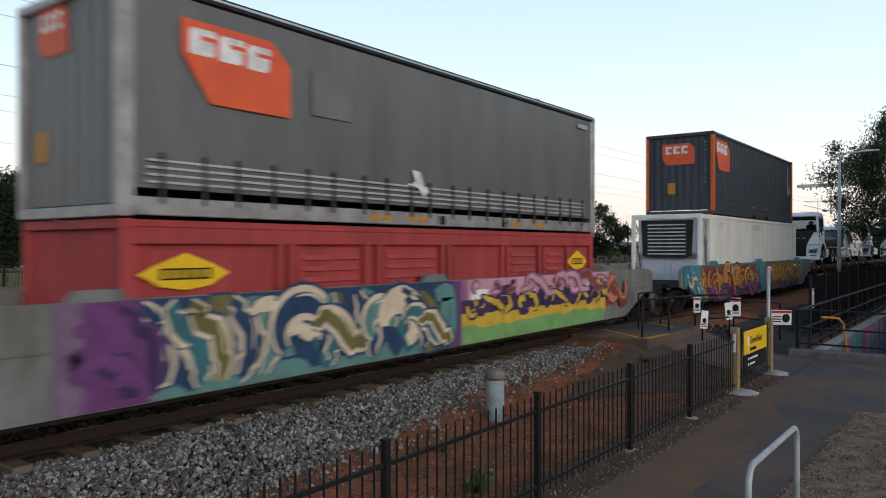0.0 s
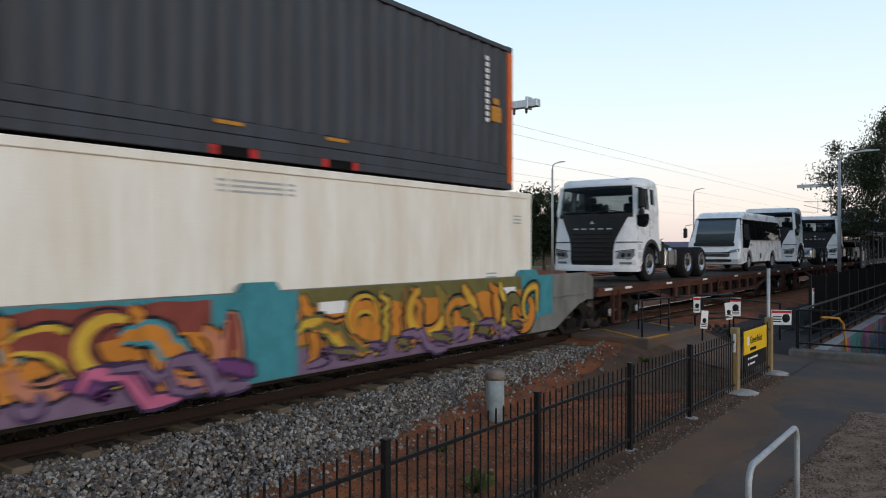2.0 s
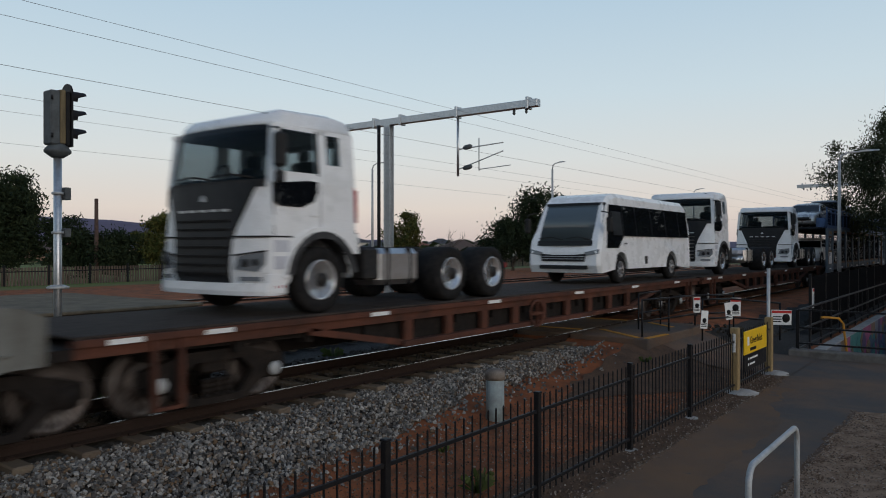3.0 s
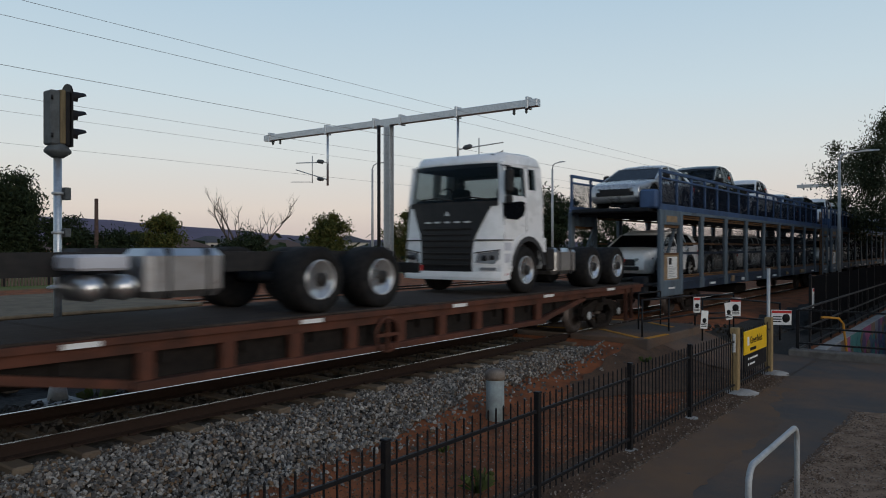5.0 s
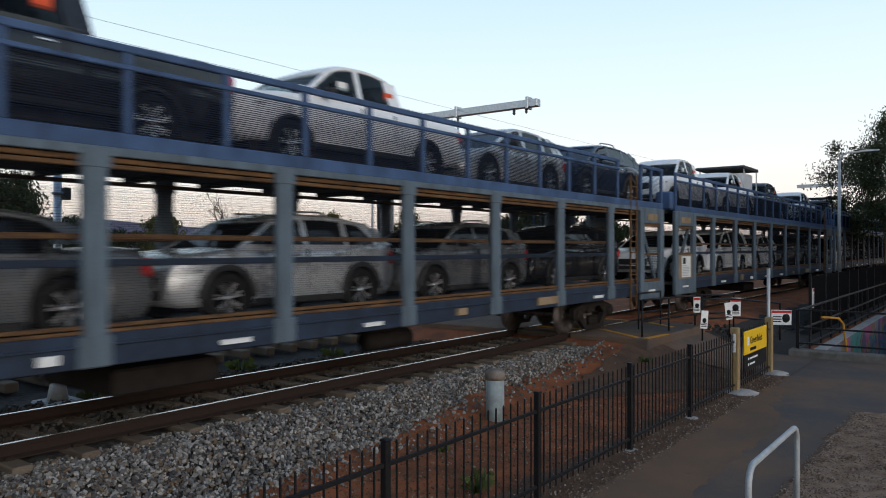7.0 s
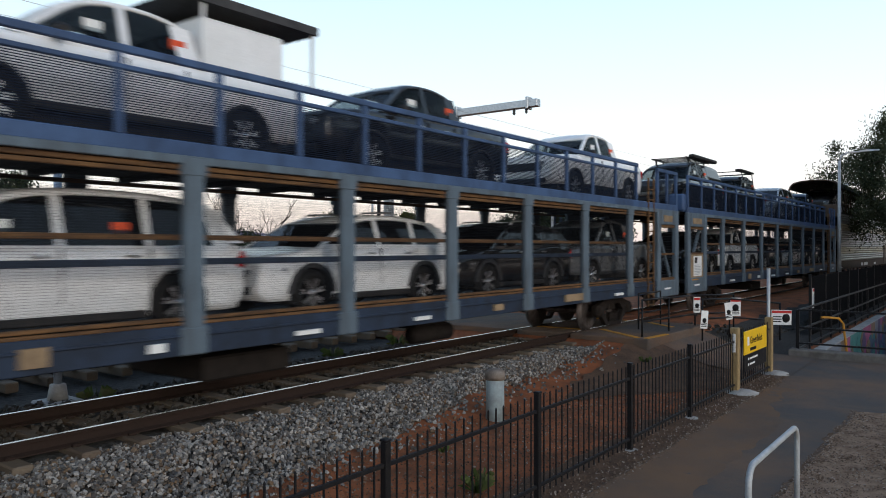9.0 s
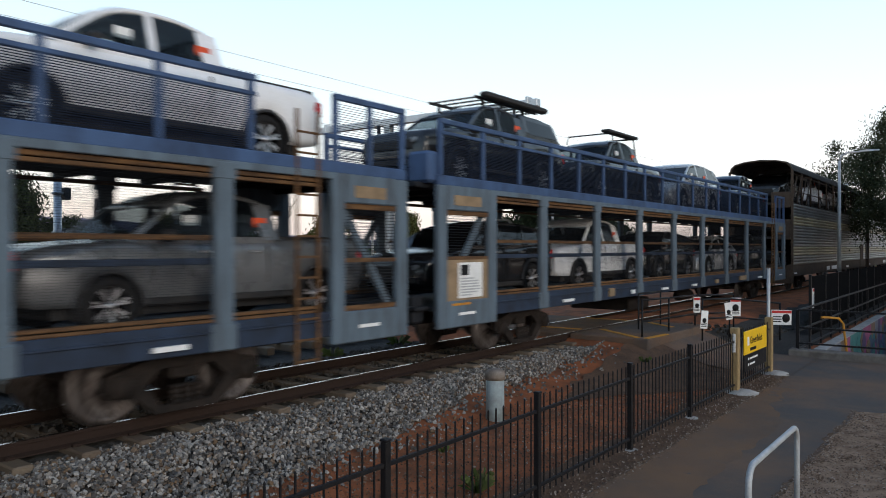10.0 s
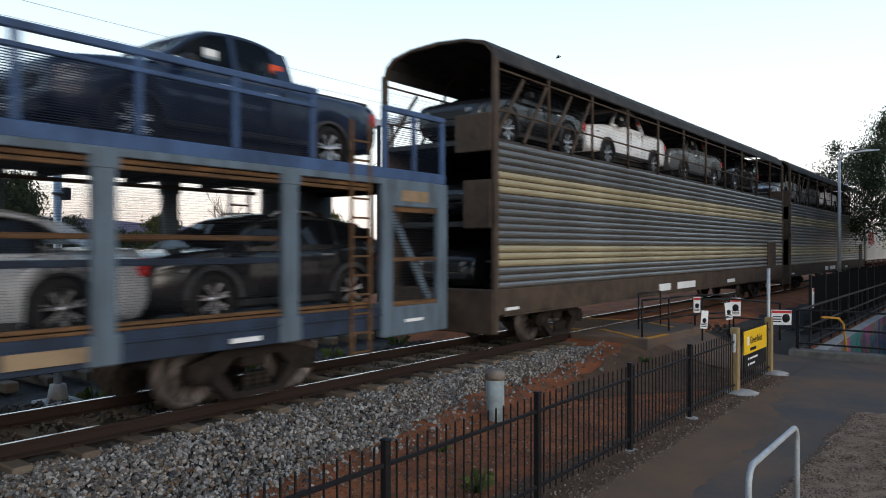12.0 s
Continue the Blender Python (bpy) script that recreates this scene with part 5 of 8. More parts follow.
            part("mirror_arm", Build().tube([(0.32, sd * 1.16, 2.62), (0.30, sd * 1.36, 2.60), (0.30, sd * 1.36, 1.95), (0.4, sd * 1.21, 1.90)], 0.018, 6), CHASSIS_BLACK, ms)
        fl = [(1.2 + r * math.cos(a), 0.50 + r * math.sin(a)) for r, seq in ((0.70, range(11)), (0.60, range(10, -1, -1))) for a in [math.pi * (0.96 - 0.92 * i / 10) for i in seq]]
        fw = [(1.93, 0.86), (1.93, 1.16), (1.25, 1.26), (0.95, 1.24), (0.72, 1.12), (0.55, 0.88), (0.46, 0.55), (0.53, 0.50), (0.64, 0.86), (0.80, 1.03), (1.0, 1.12), (1.4, 1.12), (1.65, 1.02), (1.84, 0.86)]
        part("fender_flare", Build().prism(fw, *sorted((sd * (W - 0.05), sd * (W + 0.035)))), WHITE_PAINT, cab)
        part("wheel_arch", Build().prism(fl, *sorted((sd * (W - 0.25), sd * (W + 0.045)))), GREY_PLASTIC, cab)
    part("roof_marker", Build().box(0.42, 0.50, -0.9, -0.82, 2.80, 2.88, 0, 0.02), LAMP_GLASS, cab)
    # chassis
    c = Build()
    for y in (-0.43, 0.36):
        c.box(0.9, length, y, y + 0.07, 0.62, 0.90)
    for x in (2.2, 3.2, *base, length - 0.1):
        c.box(x - 0.05, x + 0.05, -0.4, 0.4, 0.66, 0.86)
    c.box(1.95, 2.25, -0.95, 0.95, 0.55, 1.2)
    part("chassis_frame", c, CHASSIS_BLACK, root)
    part("exhaust_box", Build().box(2.15, 2.5, -1.2, -0.6, 0.45, 0.95, 0, 0.03), CHASSIS_BLACK, root)
    tk = part("fuel_tank", Build().box(tank - 0.55, tank + 0.55, -1.2, -0.55, 0.35, 0.95, 0, 0.09), TANK_METAL, root, "brushed aluminium fuel tank")
    for x in (tank - 0.3, tank + 0.25):
        part("tank_strap", Build().box(x, x + 0.06, -1.212, -0.55, 0.34, 0.962, 0, 0.02), CHASSIS_BLACK, tk)
    if length > 9:
        for x in (tank - 1.18, tank - 0.78):
            part("air_tank", Build().lathe((x, -0.6, 0.50), (0, -1, 0), [(0, 0.15), (0.48, 0.15), (0.55, 0.12), (0.59, 0.06), (0.60, 0.01)], 16), TANK_METAL, root, "round aluminium air tank")
        part("battery_box", Build().box(tank - 1.35, tank - 0.75, -1.15, -0.6, 0.70, 0.88, 0, 0.03), REEFER_GREY, root)
    part("far_tank", Build().box(tank - 0.5, tank + 0.5, 0.55, 1.2, 0.35, 0.95, 0, 0.09), CHASSIS_BLACK, root)
    for y in (-1.1, 0.85):
        part("tail_lamp", Build().box(length - 0.05, length, y, y + 0.25, 0.55, 0.66, 0, 0.01), RED_LENS, root)
    part("tail_bar", Build().box(length - 0.1, length - 0.05, -1.1, 1.1, 0.52, 0.70, 0, 0.01), CHASSIS_BLACK, root)
    part("extinguisher", Build().cyl((2.04, -1.05, 1.35), (2.04, -1.05, 1.85), 0.075).cyl((2.04, -1.05, 1.85), (2.04, -1.05, 1.95), 0.03), RED_LENS, root, "red fire extinguisher behind the cab")
    for sd in (-1, 1):
        fit_wheel(root, "truck_front", 1.2, sd * 1.08, 0.49, sd > 0)
        for x in base:
            fit_wheel(root, "truck_rear", x, sd * 0.94, 0.49, sd > 0)
    for x in (1.2, *base):
        part("axle", Build().cyl((x, -0.8, 0.49), (x, 0.8, 0.49), 0.09), CHASSIS_BLACK, root)
    return on_train(root, s, z)


def bus(s, z=1.12):
    L, W, H = 6.95, 1.04, 2.42
    root = thing("minibus", "white minibus with black side windows riding on a flat wagon", "bus")
    arches = []
    for cx in (5.2, 1.35):
        arches.append([(cx + 0.47 * math.cos(a), 0.38 + 0.47 * math.sin(a)) for a in [math.pi * i / 10 for i in range(11)]])
    out = [(0.10, 0.30), (0.0, 0.5), (0.02, 0.85), (0.10, 1.12), (0.62, 2.16), (0.85, 2.33), (1.3, H), (L - 0.4, H - 0.02), (L - 0.08, H - 0.18), (L, 1.6), (L, 0.5), (L - 0.06, 0.30)]
    out += [p for p in arches[0] if p[1] > 0.30] + [p for p in arches[1] if p[1] > 0.30]

    def wid(q):
        return W - (0.16 * max(0, q - 1.2) / 1.2)

    def ring(y, k):
        return [(x + (k if x < 1 else -k if x > L - 0.5 else 0), y * wid(q) / W, q - (k * 1.4 if q > 2.1 else 0)) for x, q in out]

    b = Build().rings([ring(-W, 0.08), ring(-W + 0.09, 0.0), ring(W - 0.09, 0.0), ring(W, 0.08)])
    body = part("body", b, WHITE_PAINT, root)
    ws = [-1.0 + 2.0 * i / 10 for i in range(11)]
    bend = lambda y: 0.10 * abs(y / 0.97) ** 3
    part("windscreen", Build().rings([[(0.10 + bend(y) - d, y, 1.13), (0.58 + bend(y) - d, y * 0.90, 2.12), (0.58 + bend(y) - d + 0.01, y * 0.90, 2.12), (0.10 + bend(y) - d + 0.01, y, 1.13)] for d in (0.045,) for y in ws], smooth=True), glass("minibus_screen", (0.075, 0.095, 0.105), 0.03, ior=1.6), body)
    part("screen_shade", Build().rings([[(0.56 + bend(y) - 0.055, y * 0.90, 2.08), (0.58 + bend(y) - 0.055, y * 0.89, 2.15), (0.60 + bend(y), y * 0.89, 2.15), (0.58 + bend(y), y * 0.90, 2.08)] for y in ws]), GRILLE, body)
    part("wiper_cowl", Build().rings([[(0.06 + bend(y) - 0.05, y, 1.01), (0.10 + bend(y) - 0.05, y, 1.14), (0.13 + bend(y), y, 1.14), (0.12 + bend(y), y, 1.01)] for y in ws]), GRILLE, body)
    for ya in (-0.75, 0.05):
        part("wiper", Build().tube([(0.06, ya, 1.16), (0.10, ya + 0.35, 1.24), (0.09, ya + 0.7, 1.20)], 0.012, 6), CHASSIS_BLACK, body)
    for sd in (-1, 1):
        edges = [(0.55, 1.55), (1.6, 2.45), (2.5, 3.6), (3.65, 4.75), (4.8, 5.9), (5.95, 6.75)]
        band = [(0.9, 1.29), (6.75, 1.29), (6.75, 2.09), (0.9, 2.09)]
        part("window_band", Build().rings([[(x, sd * (wid(q) + d), q) for x, q in band] for d in (-0.02, 0.002)]), GRILLE, body)
        for i, (x0, x1) in enumerate(edges):
            lowz = 0.95 if i == 0 else 1.28
            pts = [(x0 if i else 0.45, lowz), (x1 - (0.35 if i == 0 else 0), lowz), (x1, 1.28), (x1, 2.1), (x0 + (0.25 if i == 0 else 0), 2.1)]
            yy = [sd * (wid(q) + 0.003) for _, q in pts]
            part("side_window", Build().rings([[(x, a + sd * d, q) for (x, q), a in zip(pts, yy)] for d in (-0.01, 0.004)]), CAR_GLASS, body)
        hl = part("headlight", Build().rings([[(-0.012, sd * 0.62, 0.74), (0.02, sd * 0.99, 0.80), (0.04, sd * 1.0, 0.92), (0.0, sd * 0.62, 0.84)], [(0.05, sd * 0.62, 0.74), (0.08, sd * 0.99, 0.80), (0.1, sd * 1.0, 0.92), (0.06, sd * 0.62, 0.84)]]), LAMP_GLASS, body)
        part("mirror", Build().box(0.2, 0.3, *sorted((sd * 1.12, sd * 1.28)), 1.35, 1.75, 0, 0.03).tube([(0.3, sd * 0.95, 1.9), (0.25, sd * 1.2, 1.85), (0.25, sd * 1.2, 1.7)], 0.015, 6), CHASSIS_BLACK, body)
        fit_wheel(root, "bus", 1.35, sd * 0.92, 0.38, sd > 0)
        fit_wheel(root, "bus", 5.2, sd * 0.92, 0.38, sd > 0)
    part("grille", Build().rings([[(x, y, q) for y, q in ((-0.62, 0.60), (0.62, 0.60), (0.66, 0.80), (0.3, 0.77), (-0.3, 0.77), (-0.66, 0.80))] for x in (-0.016, 0.05)]), GRILLE, body)
    for q in (0.655, 0.72):
        part("grille_trim", Build().box(-0.026, 0.02, -0.62, 0.62, q, q + 0.018, 0, 0.005), GALV, body)
    part("lower_intake", Build().box(-0.012, 0.05, -0.7, 0.7, 0.40, 0.50, 0, 0.01), GRILLE, body)
    part("door_handle", Build().box(1.62, 1.72, -1.062, -1.03, 1.05, 1.09), CHASSIS_BLACK, body)
    part("side_vent", Build().box(3.05, 3.2, -1.052, -1.03, 0.5, 0.72), GREY_PLASTIC, body)
    part("floor_pan", Build().box(0.4, L - 0.3, -0.75, 0.75, 0.28, 0.45), CHASSIS_BLACK, root)
    return on_train(root, s, z)


flat_wagon(42.2)
flat_wagon(62.95)
truck(44.7, "white cab-over tractor truck with black grille on a flat wagon", (4.45, 5.8), 3.0, 6.5)
bus(55.75)
truck(64.35, "white cab-over truck chassis with chrome grille and long wheelbase", (7.05, 8.4), 4.85, 9.6, chrome=True)
truck(76.1, "white cab-over tractor truck with black grille behind another", (4.45, 5.85), 3.0, 6.6)


# ---- cars ----
PAINTS = {"white": mat("white_car_paint", (0.78, 0.78, 0.78), 0.25, second=(0.70, 0.70, 0.69), scale=1.5),
          "silver": mat("silver_car_paint", (0.50, 0.51, 0.52), 0.28, 0.5, second=(0.42, 0.43, 0.44), scale=1.5),
          "grey": mat("grey_car_paint", (0.16, 0.165, 0.17), 0.28, 0.4, second=(0.12, 0.125, 0.13), scale=1.5),
          "black": mat("black_car_paint", (0.008, 0.0085, 0.010), 0.15, second=(0.022, 0.022, 0.023), scale=1.5),
          "blue": mat("dark_blue_car_paint", (0.012, 0.020, 0.042), 0.18, 0.2, second=(0.016, 0.026, 0.05), scale=1.5)}
KINDS = {
    "suv": dict(L=4.68, w=0.93, fw=0.92, rw=3.62, rails=True, body=[(0.07, 0.28), (0.0, 0.46), (0.02, 0.72), (0.12, 0.86), (0.5, 0.96), (1.2, 1.05), (2.2, 1.06), (3.4, 1.09), (4.45, 1.13), (4.62, 1.02), (4.68, 0.7), (4.68, 0.5), (4.60, 0.32)],
                top=[(1.05, 1.02), (1.45, 1.25), (1.85, 1.455), (2.15, 1.545), (2.7, 1.585), (3.4, 1.57), (3.95, 1.50), (4.25, 1.37), (4.58, 1.10)], wins=[(1.42, 2.42), (2.50, 3.36), (3.44, 4.16)]),
    "compact": dict(L=4.28, w=0.90, fw=0.84, rw=3.44, rails=True, body=[(0.07, 0.28), (0.0, 0.46), (0.02, 0.74), (0.10, 0.88), (0.45, 0.97), (1.1, 1.03), (2.0, 1.04), (3.1, 1.07), (4.1, 1.12), (4.24, 1.0), (4.28, 0.7), (4.28, 0.5), (4.20, 0.32)],
                    top=[(1.0, 1.01), (1.35, 1.24), (1.70, 1.43), (2.0, 1.51), (2.5, 1.54), (3.1, 1.52), (3.6, 1.45), (3.9, 1.34), (4.18, 1.08)], wins=[(1.34, 2.24), (2.32, 3.10), (3.18, 3.82)]),
    "van": dict(L=5.12, w=0.97, fw=0.98, rw=4.06, rails=False, body=[(0.07, 0.24), (0.0, 0.42), (0.02, 0.66), (0.12, 0.78), (0.5, 0.90), (1.2, 1.02), (2.4, 1.05), (3.8, 1.08), (4.9, 1.12), (5.06, 1.0), (5.12, 0.7), (5.12, 0.5), (5.04, 0.30)],
                top=[(0.98, 0.99), (1.45, 1.30), (1.90, 1.55), (2.3, 1.67), (3.0, 1.72), (3.9, 1.70), (4.5, 1.62), (4.75, 1.45), (5.04, 1.10)], wins=[(1.45, 2.55), (2.63, 3.62), (3.70, 4.62)]),
    "hatch": dict(L=4.25, w=0.88, fw=0.84, rw=3.40, body=[(0.07, 0.20), (0.0, 0.38), (0.02, 0.60), (0.12, 0.71), (0.5, 0.82), (1.15, 0.92), (2.2, 0.94), (3.2, 0.97), (4.05, 1.0), (4.20, 0.90), (4.25, 0.6), (4.25, 0.45), (4.16, 0.26)],
                  top=[(0.98, 0.90), (1.40, 1.14), (1.80, 1.34), (2.15, 1.44), (2.6, 1.47), (3.1, 1.45), (3.55, 1.38), (3.85, 1.24), (4.12, 0.98)], wins=[(1.42, 2.28), (2.36, 3.14), (3.22, 3.66)]),
    "sedan": dict(L=4.72, w=0.90, fw=0.92, rw=3.64, body=[(0.07, 0.20), (0.0, 0.38), (0.02, 0.60), (0.12, 0.70), (0.6, 0.82), (1.25, 0.92), (2.3, 0.95), (3.4, 0.98), (4.4, 1.03), (4.64, 0.99), (4.72, 0.7), (4.72, 0.5), (4.64, 0.28)],
                  top=[(1.10, 0.90), (1.52, 1.13), (1.95, 1.34), (2.3, 1.43), (2.8, 1.46), (3.25, 1.43), (3.6, 1.34), (3.95, 1.17), (4.25, 1.00)], wins=[(1.56, 2.50), (2.58, 3.42)]),
    "ute": dict(L=5.3, w=0.93, fw=0.95, rw=4.17, body=[(0.07, 0.38), (0.0, 0.54), (0.02, 0.88), (0.10, 1.0), (0.45, 1.07), (1.2, 1.13), (2.2, 1.14), (3.3, 1.16), (4.4, 1.17), (5.22, 1.17), (5.3, 1.1), (5.3, 0.62), (5.2, 0.45)],
                top=[(1.18, 1.11), (1.50, 1.36), (1.82, 1.60), (2.05, 1.72), (2.4, 1.78), (2.8, 1.79), (3.15, 1.74), (3.30, 1.66), (3.46, 1.15)], wins=[(1.55, 2.42), (2.50, 3.22)]),
    "pickup": dict(L=5.95, w=0.99, fw=1.02, rw=4.70, body=[(0.07, 0.40), (0.0, 0.56), (0.02, 0.98), (0.08, 1.12), (0.45, 1.18), (1.35, 1.22), (2.4, 1.22), (3.7, 1.24), (4.8, 1.25), (5.86, 1.25), (5.95, 1.18), (5.95, 0.66), (5.84, 0.48)],
                   top=[(1.30, 1.20), (1.66, 1.47), (2.02, 1.72), (2.30, 1.84), (2.7, 1.90), (3.2, 1.91), (3.62, 1.86), (3.78, 1.76), (3.94, 1.24)], wins=[(1.72, 2.66), (2.74, 3.62)])}
CAR_CLEAR = glass("car_window_glass", (0.01, 0.013, 0.016), 0.03, clear=0.78, ior=1.4)
CAR_TINT = glass("tinted_car_glass", (0.006, 0.007, 0.009), 0.03, clear=0.22, ior=1.4)
STICKER = mat("orange_red_sticker", (0.70, 0.10, 0.04), 0.6, second=(0.6, 0.08, 0.03), scale=8)


def flowing(pts, n=4):
    """The outline with each stretch rounded through its neighbours."""
    out = []
    for i in range(len(pts) - 1):
        p0, p1, p2, p3 = pts[max(0, i - 1)], pts[i], pts[i + 1], pts[min(len(pts) - 1, i + 2)]
        for k in range(n):
            t = k / n
            x = p1[0] + (p2[0] - p1[0]) * t
            m1 = (p2[1] - p0[1]) / ((p2[0] - p0[0]) or 1) * (p2[0] - p1[0])
            m2 = (p3[1] - p1[1]) / ((p3[0] - p1[0]) or 1) * (p2[0] - p1[0])
            out.append((x, (2 * t ** 3 - 3 * t ** 2 + 1) * p1[1] + (t ** 3 - 2 * t ** 2 + t) * m1 + (3 * t ** 2 - 2 * t ** 3) * p2[1] + (t ** 3 - t ** 2) * m2))
    return out + [pts[-1]]

CAR_MESH = {}


def smooth_width(k, w, q):
    """Half-width of the cabin, drawn in towards the roof."""
    z0, z1 = k["top"][0][1], max(p[1] for p in k["top"])
    return w - 0.03 - 0.20 * max(0, (q - z0) / (z1 - z0))


def car_meshes(kind):
    """Body lofted from nose to tail, with an open cabin of pillars, roof and glass."""
    if kind in CAR_MESH:
        return CAR_MESH[kind]
    k = KINDS[kind]
    w, L, r = k["w"], k["L"], 0.415
    upper = flowing(k["body"][1:-2])
    top = flowing(k["top"])
    rough_top = k["top"]
    a_end, c_end = rough_top[2], rough_top[-2] if kind in ("ute", "pickup") else rough_top[-3]
    topz = max(p[1] for p in k["body"])
    low = k["body"][0][1] - 0.02

    def z_low(x):
        z = low + 0.12 * max(0, 1 - x / 0.12) + 0.16 * max(0, 1 - (L - x) / 0.15)
        for cx in (k["fw"], k["rw"]):
            if abs(x - cx) < r:
                z = max(z, 0.34 + math.sqrt(r * r - (x - cx) ** 2))
        return z

    def plan(x):
        return 1 - 0.17 * max(0, 1 - x / 0.85) ** 2.2 - 0.10 * max(0, 1 - (L - x) / 0.6) ** 2

    stations = {0.0, 0.03, 0.08, 0.16, 0.3, L - 0.14, L - 0.05, L - 0.01}
    stations |= {0.45 + 0.15 * i for i in range(int((L - 0.6) / 0.15))}
    for cx in (k["fw"], k["rw"]):
        stations |= {cx + r * math.cos(math.pi * i / 10) for i in range(11)} | {cx - r - 0.004, cx + r + 0.004}
    rings = []
    for x in sorted(stations):
        zl, zu = z_low(x), max(line_at(upper, x), z_low(x) + 0.1)
        side = []
        for t, f in ((0, 0.955), (0.12, 0.98), (0.36, 1.0), (0.60, 0.995), (0.70, 0.985), (0.80, 0.99), (0.93, 0.955), (0.985, 0.90), (1.0, 0.78)):
            side.append((w * f * plan(x), zl + (zu - zl) * t))
        rings.append([(x, -y, z) for y, z in side] + [(x, 0, zu + 0.02)] + [(x, y, z) for y, z in reversed(side)])
    b = Build().rings(rings, 0, True, True)
    # roof skin, pillars and belt
    xa, xb = a_end[0], c_end[0]
    roof = []
    for i in range(17):
        x = xa - 0.04 + (xb - xa + 0.10) * i / 16
        z = line_at(top, min(max(x, xa), xb))
        y = smooth_width(k, w, z) + 0.01
        roof.append([(x, -y, z - 0.075), (x, -y + 0.03, z - 0.02), (x, -y + 0.14, z + 0.012), (x, 0, z + 0.035), (x, y - 0.14, z + 0.012), (x, y - 0.03, z - 0.02), (x, y, z - 0.075), (x, y - 0.08, z - 0.08), (x, 0, z - 0.03), (x, -y + 0.08, z - 0.08)])
    shell = [("roof", Build().rings(roof, 0, True, True))]
    base = top[0][1] + 0.07
    for sd in (-1, 1):
        def post(p0, p1, wid):
            """A pillar lying in the slanted side of the cabin."""
            out = []
            for x, q in (p0, p1):
                y = sd * (smooth_width(k, w, q) + 0.004)
                out.append([(x - wid / 2, y, q), (x + wid / 2, y, q), (x + wid / 2, y - sd * 0.05, q), (x - wid / 2, y - sd * 0.05, q)])
            shell.append(("pillar", Build().rings(out)))

        post(top[0], (a_end[0] + 0.03, a_end[1]), 0.10)
        post((top[-1][0] - 0.12, top[-1][1]), (c_end[0] - 0.04, c_end[1] - 0.01), 0.30)
        if len(k["wins"]) == 3:
            post((k["wins"][-1][1] + 0.1, base - 0.05), (k["wins"][-1][1] + 0.02, line_at(top, k["wins"][-1][1]) - 0.02), 0.26)
        for (_, p), (n, _) in zip(k["wins"], k["wins"][1:]):
            x = (p + n) / 2
            post((x, base - 0.1), (x, line_at(top, x) - 0.03), 0.10)
        y0 = sd * (w * 0.95)
        y1 = sd * (smooth_width(k, w, base) + 0.006)
        shell.append(("belt_panel", Build().rings([[(x, y0, base - 0.14), (x, y1, base + 0.005), (x, y1 - sd * 0.06, base + 0.005), (x, y0 - sd * 0.08, base - 0.14)] for x in (top[0][0] + 0.1, top[-1][0] - 0.04)])))
    m = {"body": b, "shell": shell}
    seats = Build().box(0.35, L - 0.35, -w + 0.22, w - 0.22, 0.22, 0.5)
    seats.box(top[0][0] + 0.15, top[-1][0] - 0.2, -w + 0.16, w - 0.16, base - 0.3, base - 0.12)
    m["underbody"] = seats.mesh("underbody", CHASSIS_BLACK)
    seat_x = [p[1] - 0.12 for p in k["wins"][:2]]
    m["seats"] = []
    for x in seat_x:
        for y in (-0.40, 0.40):
            m["seats"].append(Build().box(x - 0.1, x + 0.04, y - 0.24, y + 0.24, base - 0.25, base + 0.22, 0, 0.04).box(x - 0.06, x + 0.03, y - 0.12, y + 0.12, base + 0.2, base + 0.36, 0, 0.03).mesh("seat", CHASSIS_BLACK))
    for nm, (x0, z0), (x1, z1), t0, t1, glass_mat in (("windscreen", top[0], a_end, 0.06, 1.0, CAR_CLEAR if kind in ("ute", "pickup") else CAR_TINT), ("rear_window", c_end, top[-1], 0.04, 0.74, CAR_TINT)):
        n = Vector((-(z1 - z0), 0, x1 - x0)).normalized() * 0.006
        rows = []
        for t in (t0, (t0 + t1) / 2, t1):
            x, z = x0 + (x1 - x0) * t, z0 + (z1 - z0) * t
            a = smooth_width(k, w, z) - 0.05
            rows.append((x, z, a))
        g = []
        for d in (-1, 1):
            g.append([(x + n.x * d, -a, z + n.z * d) for x, z, a in rows] + [(x + n.x * d, a, z + n.z * d) for x, z, a in reversed(rows)])
        m[nm] = Build().rings(g).mesh(nm, glass_mat)
    m["side"] = []
    for i, (xa, xb) in enumerate(k["wins"]):
        pts = [(xa, base), (xb, base)]
        for x in (xb, (xa + xb) / 2, xa):
            pts.append((x, max(base + 0.05, line_at(top, x) - 0.085)))
        for sd in (-1, 1):
            yy = [sd * (smooth_width(k, w, q) - 0.006) for _, q in pts]
            m["side"].append(Build().rings([[(x, y + sd * d, q) for (x, q), y in zip(pts, yy)] for d in (-0.006, 0.004)]).mesh("side_window", CAR_CLEAR if kind in ("ute", "pickup") else CAR_TINT))
    hz = k["body"][2][1]
    m["lights"] = []
    for sd in (-1, 1):
        f0, f1 = w * plan(0.05) * 0.97, w * plan(0.45) * 1.002
        m["lights"].append(("headlight", Build().rings([[(-0.005 + d, sd * (f0 - 0.30), hz - 0.10), (0.06 + d, sd * f0, hz - 0.09), (0.42, sd * (f1 + d * -0.2), hz - 0.02), (0.46, sd * (f1 - 0.02), hz + 0.05), (0.10 + d, sd * (f0 - 0.02), hz + 0.02), (0.01 + d, sd * (f0 - 0.30), hz - 0.01)] for d in (-0.02, 0.05)]).mesh("headlight", LAMP_GLASS)))
